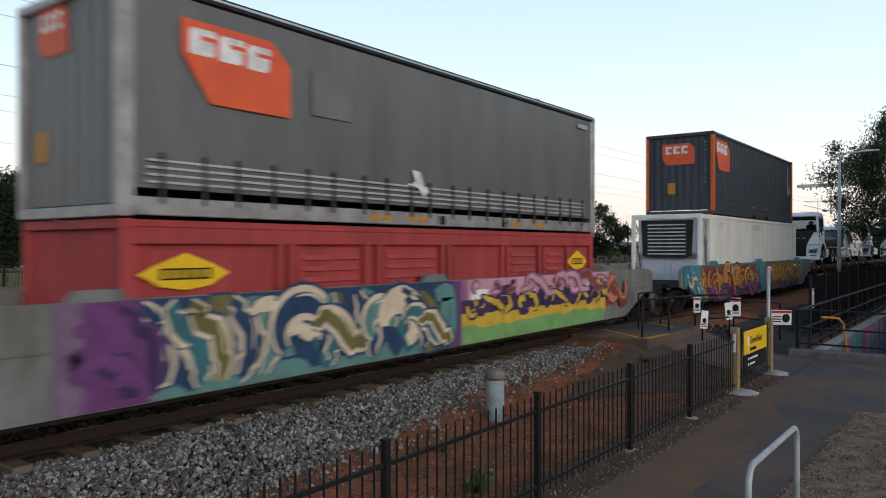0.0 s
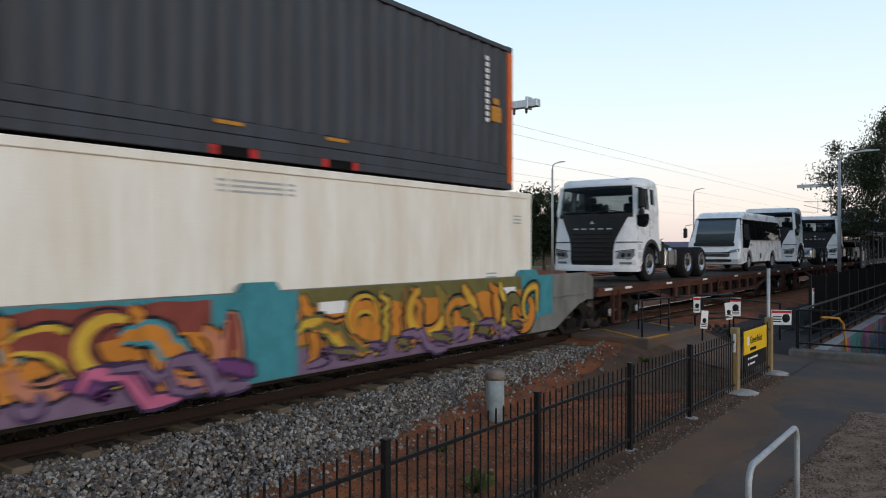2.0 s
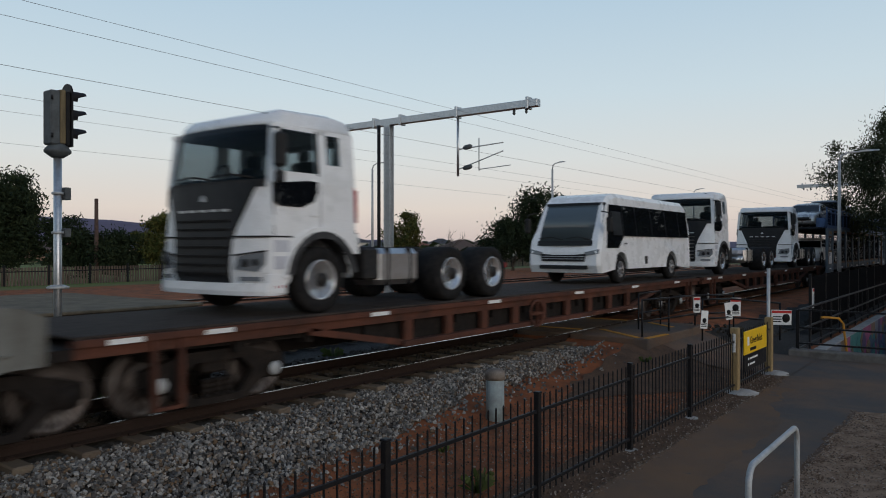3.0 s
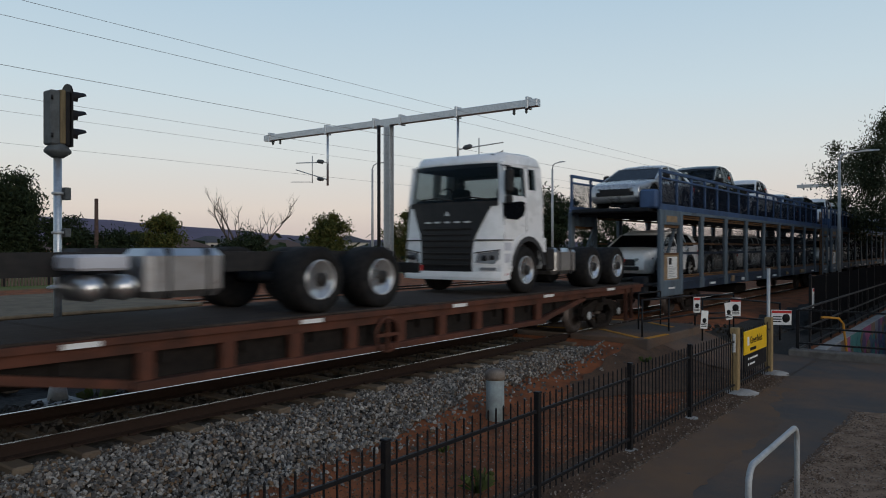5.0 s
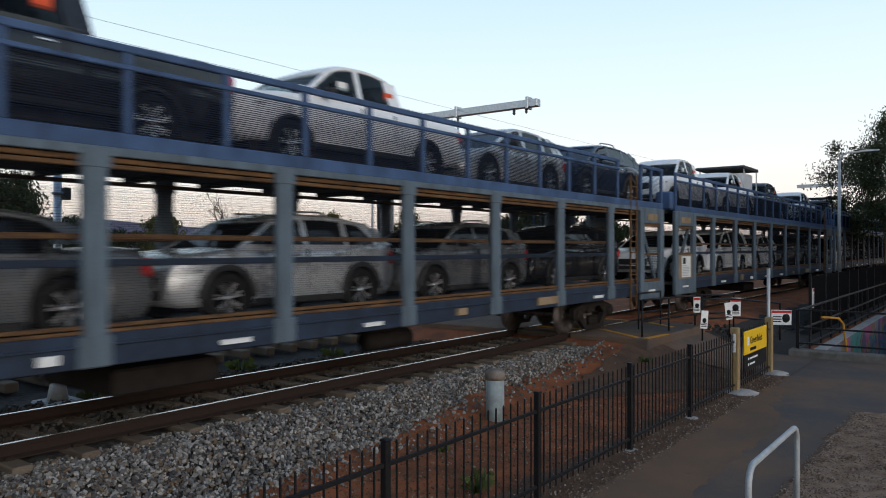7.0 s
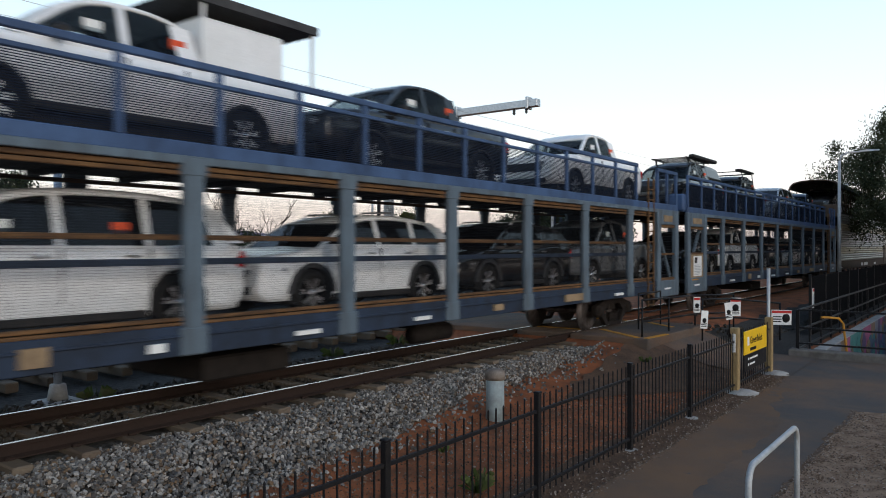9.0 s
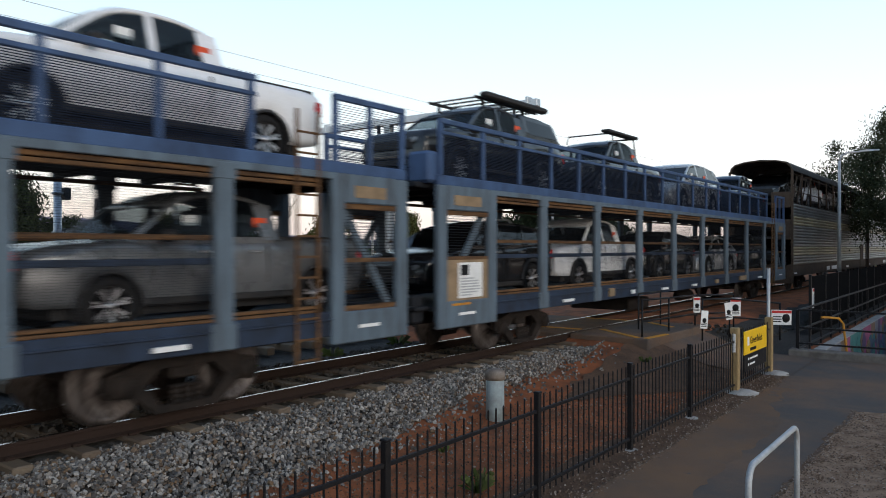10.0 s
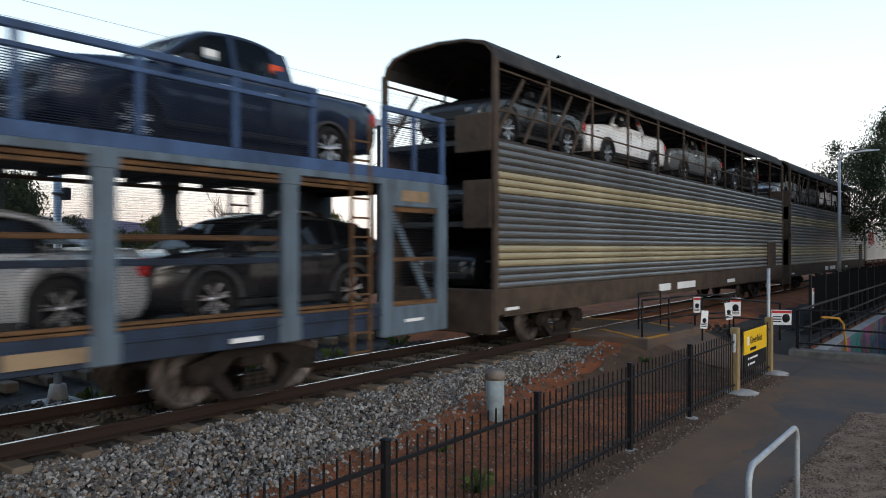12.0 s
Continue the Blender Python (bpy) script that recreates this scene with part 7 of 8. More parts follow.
def fluted_carrier(s):
    L = 23.6
    root = thing("covered_car_carrier", "fluted stainless car carrier wagon with faded yellow bands and dark canopy", "rail wagon", "covered car carriers")
    part("lower_deck", Build().box(0.05, L - 0.05, -1.35, 1.35, 0.98, 1.08), GREEN_FLOOR, root)
    part("middle_deck", Build().box(0.05, L - 0.05, -1.35, 1.35, 2.5, 2.6), GREEN_FLOOR, root)
    part("upper_deck", Build().box(0.05, L - 0.05, -1.35, 1.35, 4.12, 4.22), GREEN_FLOOR, root)
    for sd in (-1, 1):
        o = lambda a, c: sorted((sd * a, sd * c))
        part("side_sill", Build().box(0, L, *o(1.34, 1.43), 0.76, 1.27, 0, 0.015), BROWN_STEEL, root)
        part("sill_flange", Build().box(0.3, L - 0.3, *o(1.36, 1.46), 0.73, 0.77), BROWN_STEEL, root)
        flute = shared(("flute", sd), lambda: Build().rings([[(x, sd * (1.39 + p), q) for p, q in ((0, 0), (0.03, 0.012), (0.055, 0.045), (0.055, 0.085), (0.03, 0.118), (0, 0.13), (-0.02, 0.13), (-0.02, 0))] for x in (0.14, L - 0.14)]).mesh("flute", STAINLESS))
        flute_y = shared(("flute_y", sd), lambda: (lambda me: (me.materials.clear(), me.materials.append(CREAM_STEEL), me)[2])(SHARED[("flute", sd)].copy()))
        n = 20
        for i in range(n):
            z = 1.27 + i * 0.1445
            yellow = 3 <= i <= 5 or 13 <= i <= 15
            part("flute", flute_y if yellow else flute, None, root, at=(0, 0, z))
        part("side_lining", Build().box(0.1, L - 0.1, *o(1.36, 1.385), 1.2, 4.17), BROWN_STEEL, root)
        for x in (0.0, L - 0.14):
            part("corner_post", Build().box(x, x + 0.14, *o(1.36, 1.46), 0.4, 5.75, 0, 0.02), BROWN_STEEL, root)
        # canopy frame
        for i in range(12):
            x = 0.07 + i * (L - 0.14) / 11
            hoop = shared(("hoop", sd), lambda: Build().tube([(0, sd * 1.40, 4.15), (0, sd * 1.40, 5.62), (0, sd * 1.34, 5.88), (0, sd * 1.15, 6.06), (0, sd * 0.7, 6.18), (0, 0, 6.22)], 0.035, 6).mesh("hoop", BROWN_STEEL))
            part("hoop", hoop, None, root, at=(x, 0, 0))
        for i in (0, 1):
            x = 0.1 + i * 2.1
            part("brace", Build().beam((x, sd * 1.40, 4.2), (x + 1.05, sd * 1.40, 5.5), 0.04, 0.07).beam((x + 1.05, sd * 1.40, 4.2), (x + 2.0, sd * 1.40, 5.5), 0.04, 0.07), BROWN_STEEL, root)
        for z in (4.75, 5.55):
            part("side_rail", Build().tube([(0.05, sd * 1.41, z), (L - 0.05, sd * 1.41, z)], 0.022, 6), BROWN_STEEL, root)
        part("canopy_mesh", wires(0.1, L - 0.1, 4.25, 5.5, 0.08, 0.004), MESH_WIRE, root, at=(0, sd * 1.41, 0))
    arc = [(-1.43, 5.72), (-1.36, 5.94), (-1.17, 6.11), (-0.7, 6.22), (0, 6.27), (0.7, 6.22), (1.17, 6.11), (1.36, 5.94), (1.43, 5.72)]
    inn = [(y * 0.985, z - 0.03) for y, z in reversed(arc)]
    part("canopy", Build().rings([[(x, y, z) for y, z in arc + inn] for x in (0.05, L)]), CANOPY, root, "dark arched canopy")
    part("centre_sill", Build().box(-0.2, L + 0.2, -0.35, 0.35, 0.55, 0.98), BOGIE_DARK, root)
    for x in (0.0, L):
        part("coupler", Build().box(x - 0.7, x + 0.7, -0.13, 0.13, 0.75, 1.0, 0, 0.03), BOGIE_DARK, root)
    part("headstock", Build().box(-0.03, 0.1, -1.42, 1.42, 0.40, 1.27, 0, 0.02), BROWN_STEEL, root)
    part("end_plate", Build().box(-0.02, 0.03, -1.36, -0.5, 3.95, 4.7, 0, 0.02), BROWN_STEEL, root, "rusty end plate")
    part("end_plate", Build().box(-0.02, 0.03, -1.36, -0.7, 2.45, 3.4, 0, 0.02), BROWN_STEEL, root, "rusty end plate")
    for x in (3.3, L - 3.3):
        bogie(root, x, BOGIE, 0.46)
    for x, w, h in ((8.6, 0.9, 0.2), (10.1, 1.6, 0.2), (15.2, 0.9, 0.12), (0.4, 0.5, 0.06)):
        part("sill_plate", Build().box(x, x + w, -1.446, -1.43, 0.84, 0.84 + h), WHITE_SIGN, root)
    part("door_panel", Build().box(20.8, 22.2, -1.462, -1.44, 0.75, 2.3, 0, 0.01), BROWN_STEEL, root)
    return on_train(root, s)


for s, placard in ((84.38, False), (111.1, False), (137.68, True)):
    car_carrier(s, placard)
for s in (164.98, 189.98):
    fluted_carrier(s)

UP, LOW, HIGH = 3.25, 1.04, 4.22
for kind, paint, s, z, extra in (
        ("sedan", "silver", 84.51, UP, ""), ("pickup", "black", 89.65, UP, ""), ("ute", "white", 95.66, UP, ""), ("hatch", "silver", 101.1, UP, ""), ("suv", "blue", 105.35, UP, ""),
        ("suv", "white", 84.89, LOW, ""), ("sedan", "grey", 89.72, LOW, ""), ("compact", "silver", 94.68, LOW, ""), ("compact", "grey", 99.24, LOW, ""), ("suv", "black", 103.75, LOW, ""),
        ("ute", "white", 111.5, UP, ""), ("ute", "white", 117.1, UP, "a raised canopy"), ("ute", "black", 122.9, UP, ""), ("ute", "white", 130.22, UP, ""),
        ("suv", "white", 111.35, LOW, ""), ("van", "white", 116.17, LOW, ""), ("suv", "white", 121.6, LOW, ""), ("suv", "black", 126.4, LOW, ""), ("ute", "grey", 131.15, LOW, ""),
        ("ute", "black", 138.15, UP, "a canopy and roof rack"), ("ute", "black", 144.48, UP, "a ladder rack"), ("van", "silver", 150.57, UP, ""), ("ute", "blue", 156.95, UP, ""),
        ("suv", "black", 138.2, LOW, ""), ("ute", "white", 143.16, LOW, ""), ("compact", "black", 148.7, LOW, ""), ("sedan", "silver", 153.42, LOW, ""), ("compact", "black", 158.2, LOW, ""),
        ("suv", "black", 165.4, HIGH, ""), ("ute", "white", 170.33, HIGH, ""), ("ute", "grey", 176.2, HIGH, ""), ("suv", "black", 182.1, HIGH, ""),
        ("suv", "silver", 190.6, HIGH, ""), ("suv", "grey", 195.6, HIGH, ""), ("ute", "white", 200.6, HIGH, ""), ("suv", "black", 206.4, HIGH, ""),
        ("suv", "black", 165.2, 1.08, ""), ("hatch", "black", 165.3, 2.6, "")):
    car(kind, paint, s, z, extra)

# a pale container wagon at the tail of what can be seen
b = Build()
root = thing("tail_container", "cream container on a flat wagon behind the car carriers", "container")
frame_box(root, 12.19, 2.6, 2.44, REEFER_WHITE)
for y, o in ((-1.19, -1), (1.19, 1)):
    part("side_panel", corrugated(0.16, 12.03, y, 0.14, 2.5, 0.36, 0.036, o), REEFER_WHITE, root)
part("end_wall", Build().box(0.05, 0.09, -1.1, 1.1, 0.1, 2.5), REEFER_WHITE, root)
part("roof", Build().box(0.1, 12.1, -1.15, 1.15, 2.55, 2.58), REEFER_WHITE, root)
part("badge", flat_shape([(1.0, 2.2), (1.0, 1.2), (4.2, 1.2), (4.2, 2.2)], -1.2), SIGN_RED, root)
on_train(root, 216.2, 1.12)
flat_wagon(215.0)


# ---- things beside the line ----
PVC = mat("grey_blue_pipe", (0.36, 0.44, 0.46), 0.6, second=(0.26, 0.30, 0.31), scale=5)
CAP = mat("dusty_concrete_cap", (0.24, 0.20, 0.165), 0.9, second=(0.16, 0.13, 0.11), scale=8, bump=0.3)
root = thing("vent_pipe", "pale grey-blue vent pipe with a domed concrete cap in red soil", "pipe")
part("pipe", Build().lathe((9.97, 6.44, GROUND - 0.05), (0, 0, 1), [(0, 0.15), (0.70, 0.145), (0.72, 0.14)], 24), PVC, root)
part("cap", Build().lathe((9.97, 6.44, GROUND + 0.66), (0, 0, 1), [(0, 0.158), (0.09, 0.16), (0.13, 0.15), (0.16, 0.11), (0.17, 0.04)], 24), CAP, root)

for x, y, pole in ((14.62, 4.03, False), (17.28, 4.05, True)):
    root = thing("timber_post", "square treated pine gate post in a pale concrete footing", "post", "timber gate posts")
    part("post", Build().box(x - 0.075, x + 0.075, y - 0.075, y + 0.075, GROUND - 0.1, 0.56, 0, 0.012), TIMBER, root)
    part("footing", Build().lathe((x + 0.05, y - 0.12, GROUND - 0.04), (0, 0, 1), [(0, 0.34), (0.06, 0.31), (0.10, 0.18), (0.11, 0.05)], 12), CONCRETE, root, "rough pale concrete footing")
    if not pole:
        part("tag_strip", Build().box(x - 0.09, x - 0.075, y - 0.03, y + 0.03, 0.1, 0.45), WHITE_SIGN, root)
root = thing("sign_pole", "slim galvanised pole beside the gate post", "pole")
part("pole", Build().cyl((17.46, 4.1, GROUND - 0.1), (17.46, 4.1, 1.60), 0.038, n=12).cyl((17.46, 4.1, 1.60), (17.46, 4.1, 1.62), 0.042, n=12), GALV_PALE, root)

root = thing("station_sign", "yellow and black station notice fixed to the picket fence", "sign")
part("yellow_panel", Build().box(15.05, 16.75, FENCE_Y - 0.06, FENCE_Y - 0.035, -0.02, 0.44, 0, 0.006), YELLOW, root)
part("black_panel", Build().box(15.05, 16.75, FENCE_Y - 0.06, FENCE_Y - 0.035, -0.34, -0.025, 0, 0.006), BLACK_STEEL, root)
for x0, x1, z0, z1, m in ((15.25, 15.38, 0.15, 0.32, WHITE_SIGN), (15.45, 15.9, 0.03, 0.09, INK), (15.3, 15.36, -0.14, -0.09, WHITE_SIGN), (15.42, 16.0, -0.135, -0.10, WHITE_SIGN), (15.3, 15.36, -0.25, -0.2, WHITE_SIGN), (15.42, 15.8, -0.245, -0.21, WHITE_SIGN)):
    part("text_bar", Build().box(x0, x1, FENCE_Y - 0.064, FENCE_Y - 0.06, z0, z1), m, root)

cu = bpy.data.curves.new("station_name", "FONT")
cu.body, cu.size, cu.extrude = "Greenfields", 0.20, 0.002
cu.materials.append(INK)
nm = new("station_name", cu)
nm.parent = root
nm.matrix_basis = pose(15.45, FENCE_Y - 0.063, 0.17, 90, 0, 0)

# the steel hoop beside the path
arc = lambda cx, cz, r, a0, a1: [(cx + r * math.cos(radians(a0 + (a1 - a0) * i / 6)), 1.68, cz + r * math.sin(radians(a0 + (a1 - a0) * i / 6))) for i in range(7)]
root = thing("bicycle_rail", "bent galvanised steel hoop rail set in the gravel", "rail")
part("hoop", Build().tube([(6.49, 1.68, GROUND - 0.1), (6.49, 1.68, -0.1)] + arc(6.65, 0.08, 0.16, 180, 90) + arc(8.18, 0.08, 0.16, 90, 0) + [(8.34, 1.68, -0.1), (8.34, 1.68, GROUND - 0.1)], 0.028, 12), GALV_PALE, root)

# a few tufts of weed
WEED = varied("weed_green", [(0.05, 0.08, 0.02), (0.09, 0.12, 0.035), (0.12, 0.11, 0.05)])


def weed(x, y, size, seed):
    rng = random.Random(seed)
    b = Build()
    z = ground_z(x, y)
    for i in range(40):
        a, r, h = rng.uniform(0, 6.28), rng.uniform(0.3, 1) * size, rng.uniform(0.3, 1.0) * size
        dx, dy = math.cos(a), math.sin(a)
        w = 0.008 + 0.01 * rng.random()
        px, py = x + dx * 0.1 * size, y + dy * 0.1 * size
        b.add([(px - dy * w, py + dx * w, z), (px + dy * w, py - dx * w, z), (px + dx * r * 0.6, py + dy * r * 0.6, z + h), (px + dx * r, py + dy * r, z + h * 0.8)], [(0, 1, 2), (1, 3, 2)])
    return tagged(part("weed", b, WEED), "small green weed tuft in the red soil", "weed", "weeds", "stuff")


for i, (x, y, sz) in enumerate(((6.9, 4.7, 0.22), (7.3, 4.9, 0.16), (8.0, 6.0, 0.10), (15.6, 6.2, 0.15), (6.3, 11.8, 0.3), (9.5, 12.2, 0.35), (12.0, 12.1, 0.3), (14.5, 12.3, 0.35), (4.4, 12.4, 0.25))):
    weed(x, y, sz, i)

# crossing rails and signs
def handrail(pts, label, mid=True):
    root = thing("handrail", label, "handrail", "crossing handrails")
    for i, (x, y, z) in enumerate(pts):
        part("post", Build().cyl((x, y, z - 0.05), (x, y, z + 1.0), 0.024, n=8), BLACK_STEEL, root)
    for h in ((1.0, 0.5) if mid else (1.0,)):
        for a, c in zip(pts, pts[1:]):
            part("rail", Build().cyl((a[0], a[1], a[2] + h), (c[0], c[1], c[2] + h), 0.024, n=8), BLACK_STEEL, root)
    return root


handrail([(16.7, 6.7, -0.15), (18.3, 6.65, -0.18), (20.0, 6.55, -0.2), (21.8, 6.05, -0.25)], "black tubular handrail along the crossing approach")
handrail([(18.2, 7.4, -0.1), (19.6, 7.35, -0.1)], "black tubular maze rail at the crossing")
handrail([(19.2, 6.1, -0.25), (20.7, 5.85, -0.3), (22.6, 5.0, -0.5)], "black tubular maze rail at the crossing")


def plate_sign(x, y, z, w, h, label, head=True, symbol=True, tilt=0.0, post=0.0):
    """A thin sign plate facing the viewer's side of the line."""
    root = thing("warning_sign", label, "sign", "crossing signs", at=(x, y, z))
    root.rotation_euler = (0, tilt, radians(-40))
    part("plate", Build().box(-w / 2, w / 2, -0.006, 0.006, -h / 2, h / 2, 0, 0.003), WHITE_SIGN, root)
    if head:
        part("red_header", Build().box(-w / 2 + 0.01, w / 2 - 0.01, -0.009, -0.006, h / 2 - 0.22 * h, h / 2 - 0.02), SIGN_RED, root)
    if symbol:
        part("symbol", Build().cyl((w * 0.22 if w > h else 0, -0.010, -0.05 * h), (w * 0.22 if w > h else 0, -0.006, -0.05 * h), 0.30 * min(w, h), n=16), INK, root)
        for k in range(3):
            x1 = 0.0 if w > h else w * 0.36
            part("text_bar", Build().box(-w * 0.42, x1, -0.009, -0.006, -h * 0.40 + k * 0.09 * h if w < h else -h * 0.32 + k * 0.16 * h, -h * 0.40 + 0.045 * h + k * 0.09 * h if w < h else -h * 0.32 + 0.08 * h + k * 0.16 * h), INK, root)
    part("bracket", Build().box(-0.02, 0.02, 0.006, 0.05, -h / 2 - post, h / 2), BLACK_STEEL, root)
    return root


plate_sign(20.0, 6.50, 0.55, 0.20, 0.42, "white warning sign with red header on the crossing rail", post=0.1)
plate_sign(19.2, 6.05, 0.24, 0.20, 0.46, "tall white pictogram sign on the crossing rail", head=False, tilt=0.08)
plate_sign(20.6, 5.85, 0.37, 0.20, 0.46, "white pictogram sign hung on the maze rail", head=False, tilt=-0.12)
plate_sign(21.8, 6.0, 0.40, 0.34, 0.52, "white warning sign with red header on the crossing rail", tilt=0.02)
plate_sign(22.5, 4.94, 0.11, 0.66, 0.42, "wide white danger sign with red header on a rail", tilt=0.04, post=0.2)

# ---- the ramp down to the underpass ----
root = thing("underpass_ramp", "concrete ramp trench down to an underpass with a painted wall", "ramp", kind="structure")
x0, x1, y0, y1 = PIT
part("ramp_floor", Build().prism([(x0, -2.2), (x0, -2.0), (x1, -3.4), (x1, -3.6)], y0, y1), CONCRETE, root)
part("end_wall", Build().box(x0 - 0.3, x0, y0 - 0.3, y1 + 0.3, -3.6, GROUND - 0.02), CONCRETE, root)
part("near_wall", Build().box(x0, x1, y0 - 0.3, y0, -3.6, GROUND + 0.05), CONCRETE, root)
part("back_wall", Build().box(x1, x1 + 0.3, y0 - 0.3, y1 + 0.3, -3.6, GROUND + 0.05), CONCRETE, root)
part("mural_wall", Build().box(x0, x1, y1, y1 + 0.3, -3.6, GROUND + 0.02), CONCRETE, root)
part("kerb", Build().box(x0 - 0.45, x0 - 0.05, 0.0, y1 + 0.55, GROUND - 0.05, GROUND + 0.20, 0, 0.03), mat("dark_kerb_concrete", (0.17, 0.155, 0.14), 0.9, second=(0.10, 0.09, 0.08), scale=4, bump=0.3), root)
# mural paints, each darkened to hold the shade down in the trench
SHADED_MURAL = [mat("mural_" + n, c, 0.7, second=tuple(0.6 * k for k in c), scale=3, amount=0.7) for n, c in (("blue", (0.07, 0.10, 0.17)), ("teal", (0.06, 0.19, 0.18)), ("violet", (0.09, 0.065, 0.13)), ("pink", (0.30, 0.08, 0.17)), ("sand", (0.20, 0.14, 0.09)), ("pale", (0.18, 0.20, 0.24)))]
b = Build()
rng = random.Random(5)
x = x0 + 0.05
while x < x1 - 1.5:
    w = rng.uniform(0.5, 1.6)
    b.box(x, x + w, y1 - 0.006, y1, -3.2, GROUND, rng.randrange(6))
    x += w
for i in range(70):
    cx, cz, r = rng.uniform(x0 + 0.5, x0 + 16), rng.uniform(-2.2, -0.9), rng.uniform(0.12, 0.5)
    n = 9
    pts = [(min(x1, max(x0, cx + r * 1.3 * rng.uniform(0.6, 1) * math.cos(6.283 * k / n))), min(GROUND, cz + r * rng.uniform(0.6, 1) * math.sin(6.283 * k / n))) for k in range(n)]
    b.prism(pts, y1 - 0.010 - 0.0005 * i, y1 - 0.006, rng.randrange(6))
part("mural", b, SHADED_MURAL, root, "colourful abstract mural in blue, teal and pink")


def steel_fence(x0, y0, x1, y1, z, h, label, gap=1.6):
    root = thing("steel_railing", label, "railing", "black railings")
    n = max(1, round(math.hypot(x1 - x0, y1 - y0) / gap))
    P = [(x0 + (x1 - x0) * i / n, y0 + (y1 - y0) * i / n) for i in range(n + 1)]
    for x, y in P:
        part("post", Build().box(x - 0.025, x + 0.025, y - 0.025, y + 0.025, z, z + h, 0, 0.006), BLACK_STEEL, root)
    for hh in (h, 0.16, h * 0.55):
        part("rail", Build().beam((x0, y0, z + hh), (x1, y1, z + hh), 0.045, 0.045), BLACK_STEEL, root)
    return root


steel_fence(20.5, 4.1, 20.5, 0.2, GROUND + 0.18, 1.0, "black steel railing on the concrete kerb", 1.9)
steel_fence(20.6, 4.15, 46.0, 4.15, GROUND, 1.15, "black steel railing along the underpass ramp")
root = thing("solid_fence", "tall dark solid panel fence beside the railway", "fence")
for i in range(16):
    x = 25.4 + i * 2.4
    part("panel", Build().box(x + 0.03, x + 2.37, 4.72, 4.76, GROUND + 0.02, 1.18, 0, 0.008), mat("matt_black_panel", (0.008, 0.008, 0.009), 0.95, spec=0.03), root)
    part("post", Build().box(x - 0.04, x + 0.04, 4.70, 4.78, GROUND - 0.1, 1.24, 0, 0.008), BLACK_STEEL, root)
root = thing("notice", "narrow white notice fixed to the dark fence", "sign")
part("plate", Build().box(25.55, 25.8, 4.70, 4.716, 0.18, 0.80), WHITE_SIGN, root)
part("red_header", Build().box(25.57, 25.78, 4.695, 4.70, 0.70, 0.79), SIGN_RED, root)
part("text_bar", Build().box(25.63, 25.73, 4.695, 4.70, 0.24, 0.62), GALV_PALE, root)
root = thing("bent_pipe", "bent orange painted pipe rising from the ramp", "pipe")
part("pipe", Build().tube([(24.75, 3.6, -2.2), (24.7, 3.62, -1.0), (24.55, 3.7, -0.15), (24.45, 3.8, 0.0), (24.0, 4.0, 0.05), (23.6, 4.1, 0.08)], 0.034, 8), LINE_ORANGE, root)

# ---- signal ----
SIGNAL_GREY = mat("signal_grey", (0.10, 0.11, 0.115), 0.6, second=(0.065, 0.07, 0.072), scale=6)
root = thing("railway_signal", "three-lens railway signal on a galvanised post", "signal")
sx, sy = 5.83, 12.1
part("post", Build().cyl((sx, sy, -0.45), (sx, sy, 3.72), 0.062, n=16), GALV, root)
part("base_plate", Build().box(sx - 0.3, sx + 0.3, sy - 0.3, sy + 0.3, -0.5, -0.36, 0, 0.03).lathe((sx, sy, -0.36), (0, 0, 1), [(0, 0.16), (0.25, 0.12), (0.26, 0.08)], 12), CONCRETE, root)
part("collar", Build().lathe((sx, sy, 1.42), (0, 0, 1), [(0, 0.16), (0.03, 0.17), (0.06, 0.10)], 14), GALV_PALE, root)
part("neck", Build().lathe((sx, sy, 3.52), (0, 0, 1), [(0, 0.09), (0.08, 0.20), (0.12, 0.20), (0.22, 0.12)], 16), SIGNAL_GREY, root)
head = part("signal_head", Build().box(sx - 0.02, sx + 0.07, sy - 0.135, sy + 0.135, 3.74, 4.60, 0, 0.012), mat("yellowed_signal_paint", (0.20, 0.155, 0.085), 0.6, second=(0.11, 0.085, 0.05), scale=3, streak=(4, 4, 0.5)), root)
part("rear_door", Build().box(sx - 0.17, sx - 0.015, sy - 0.13, sy + 0.13, 3.72, 4.58, 0, 0.02), SIGNAL_GREY, head, "grey hinged rear door")
part("front_case", Build().box(sx + 0.065, sx + 0.145, sy - 0.14, sy + 0.14, 3.71, 4.58, 0, 0.015), BLACK_STEEL, head, "black front case")
for hz in (3.82, 4.42):
    part("hinge", Build().cyl((sx - 0.15, sy - 0.14, hz), (sx - 0.15, sy - 0.14, hz + 0.07), 0.018, n=8), BLACK_STEEL, head)
bb = [(-0.17, 3.70), (0.17, 3.70), (0.17, 4.56)] + [(0.17 * math.cos(a), 4.56 + 0.17 * math.sin(a)) for a in [math.pi * i / 8 for i in range(1, 8)]] + [(-0.17, 4.56)]
part("backboard", Build().rings([[(x, sy + p, q) for p, q in bb] for x in (sx + 0.14, sx + 0.17)]), BLACK_STEEL, head, "black arched backboard")
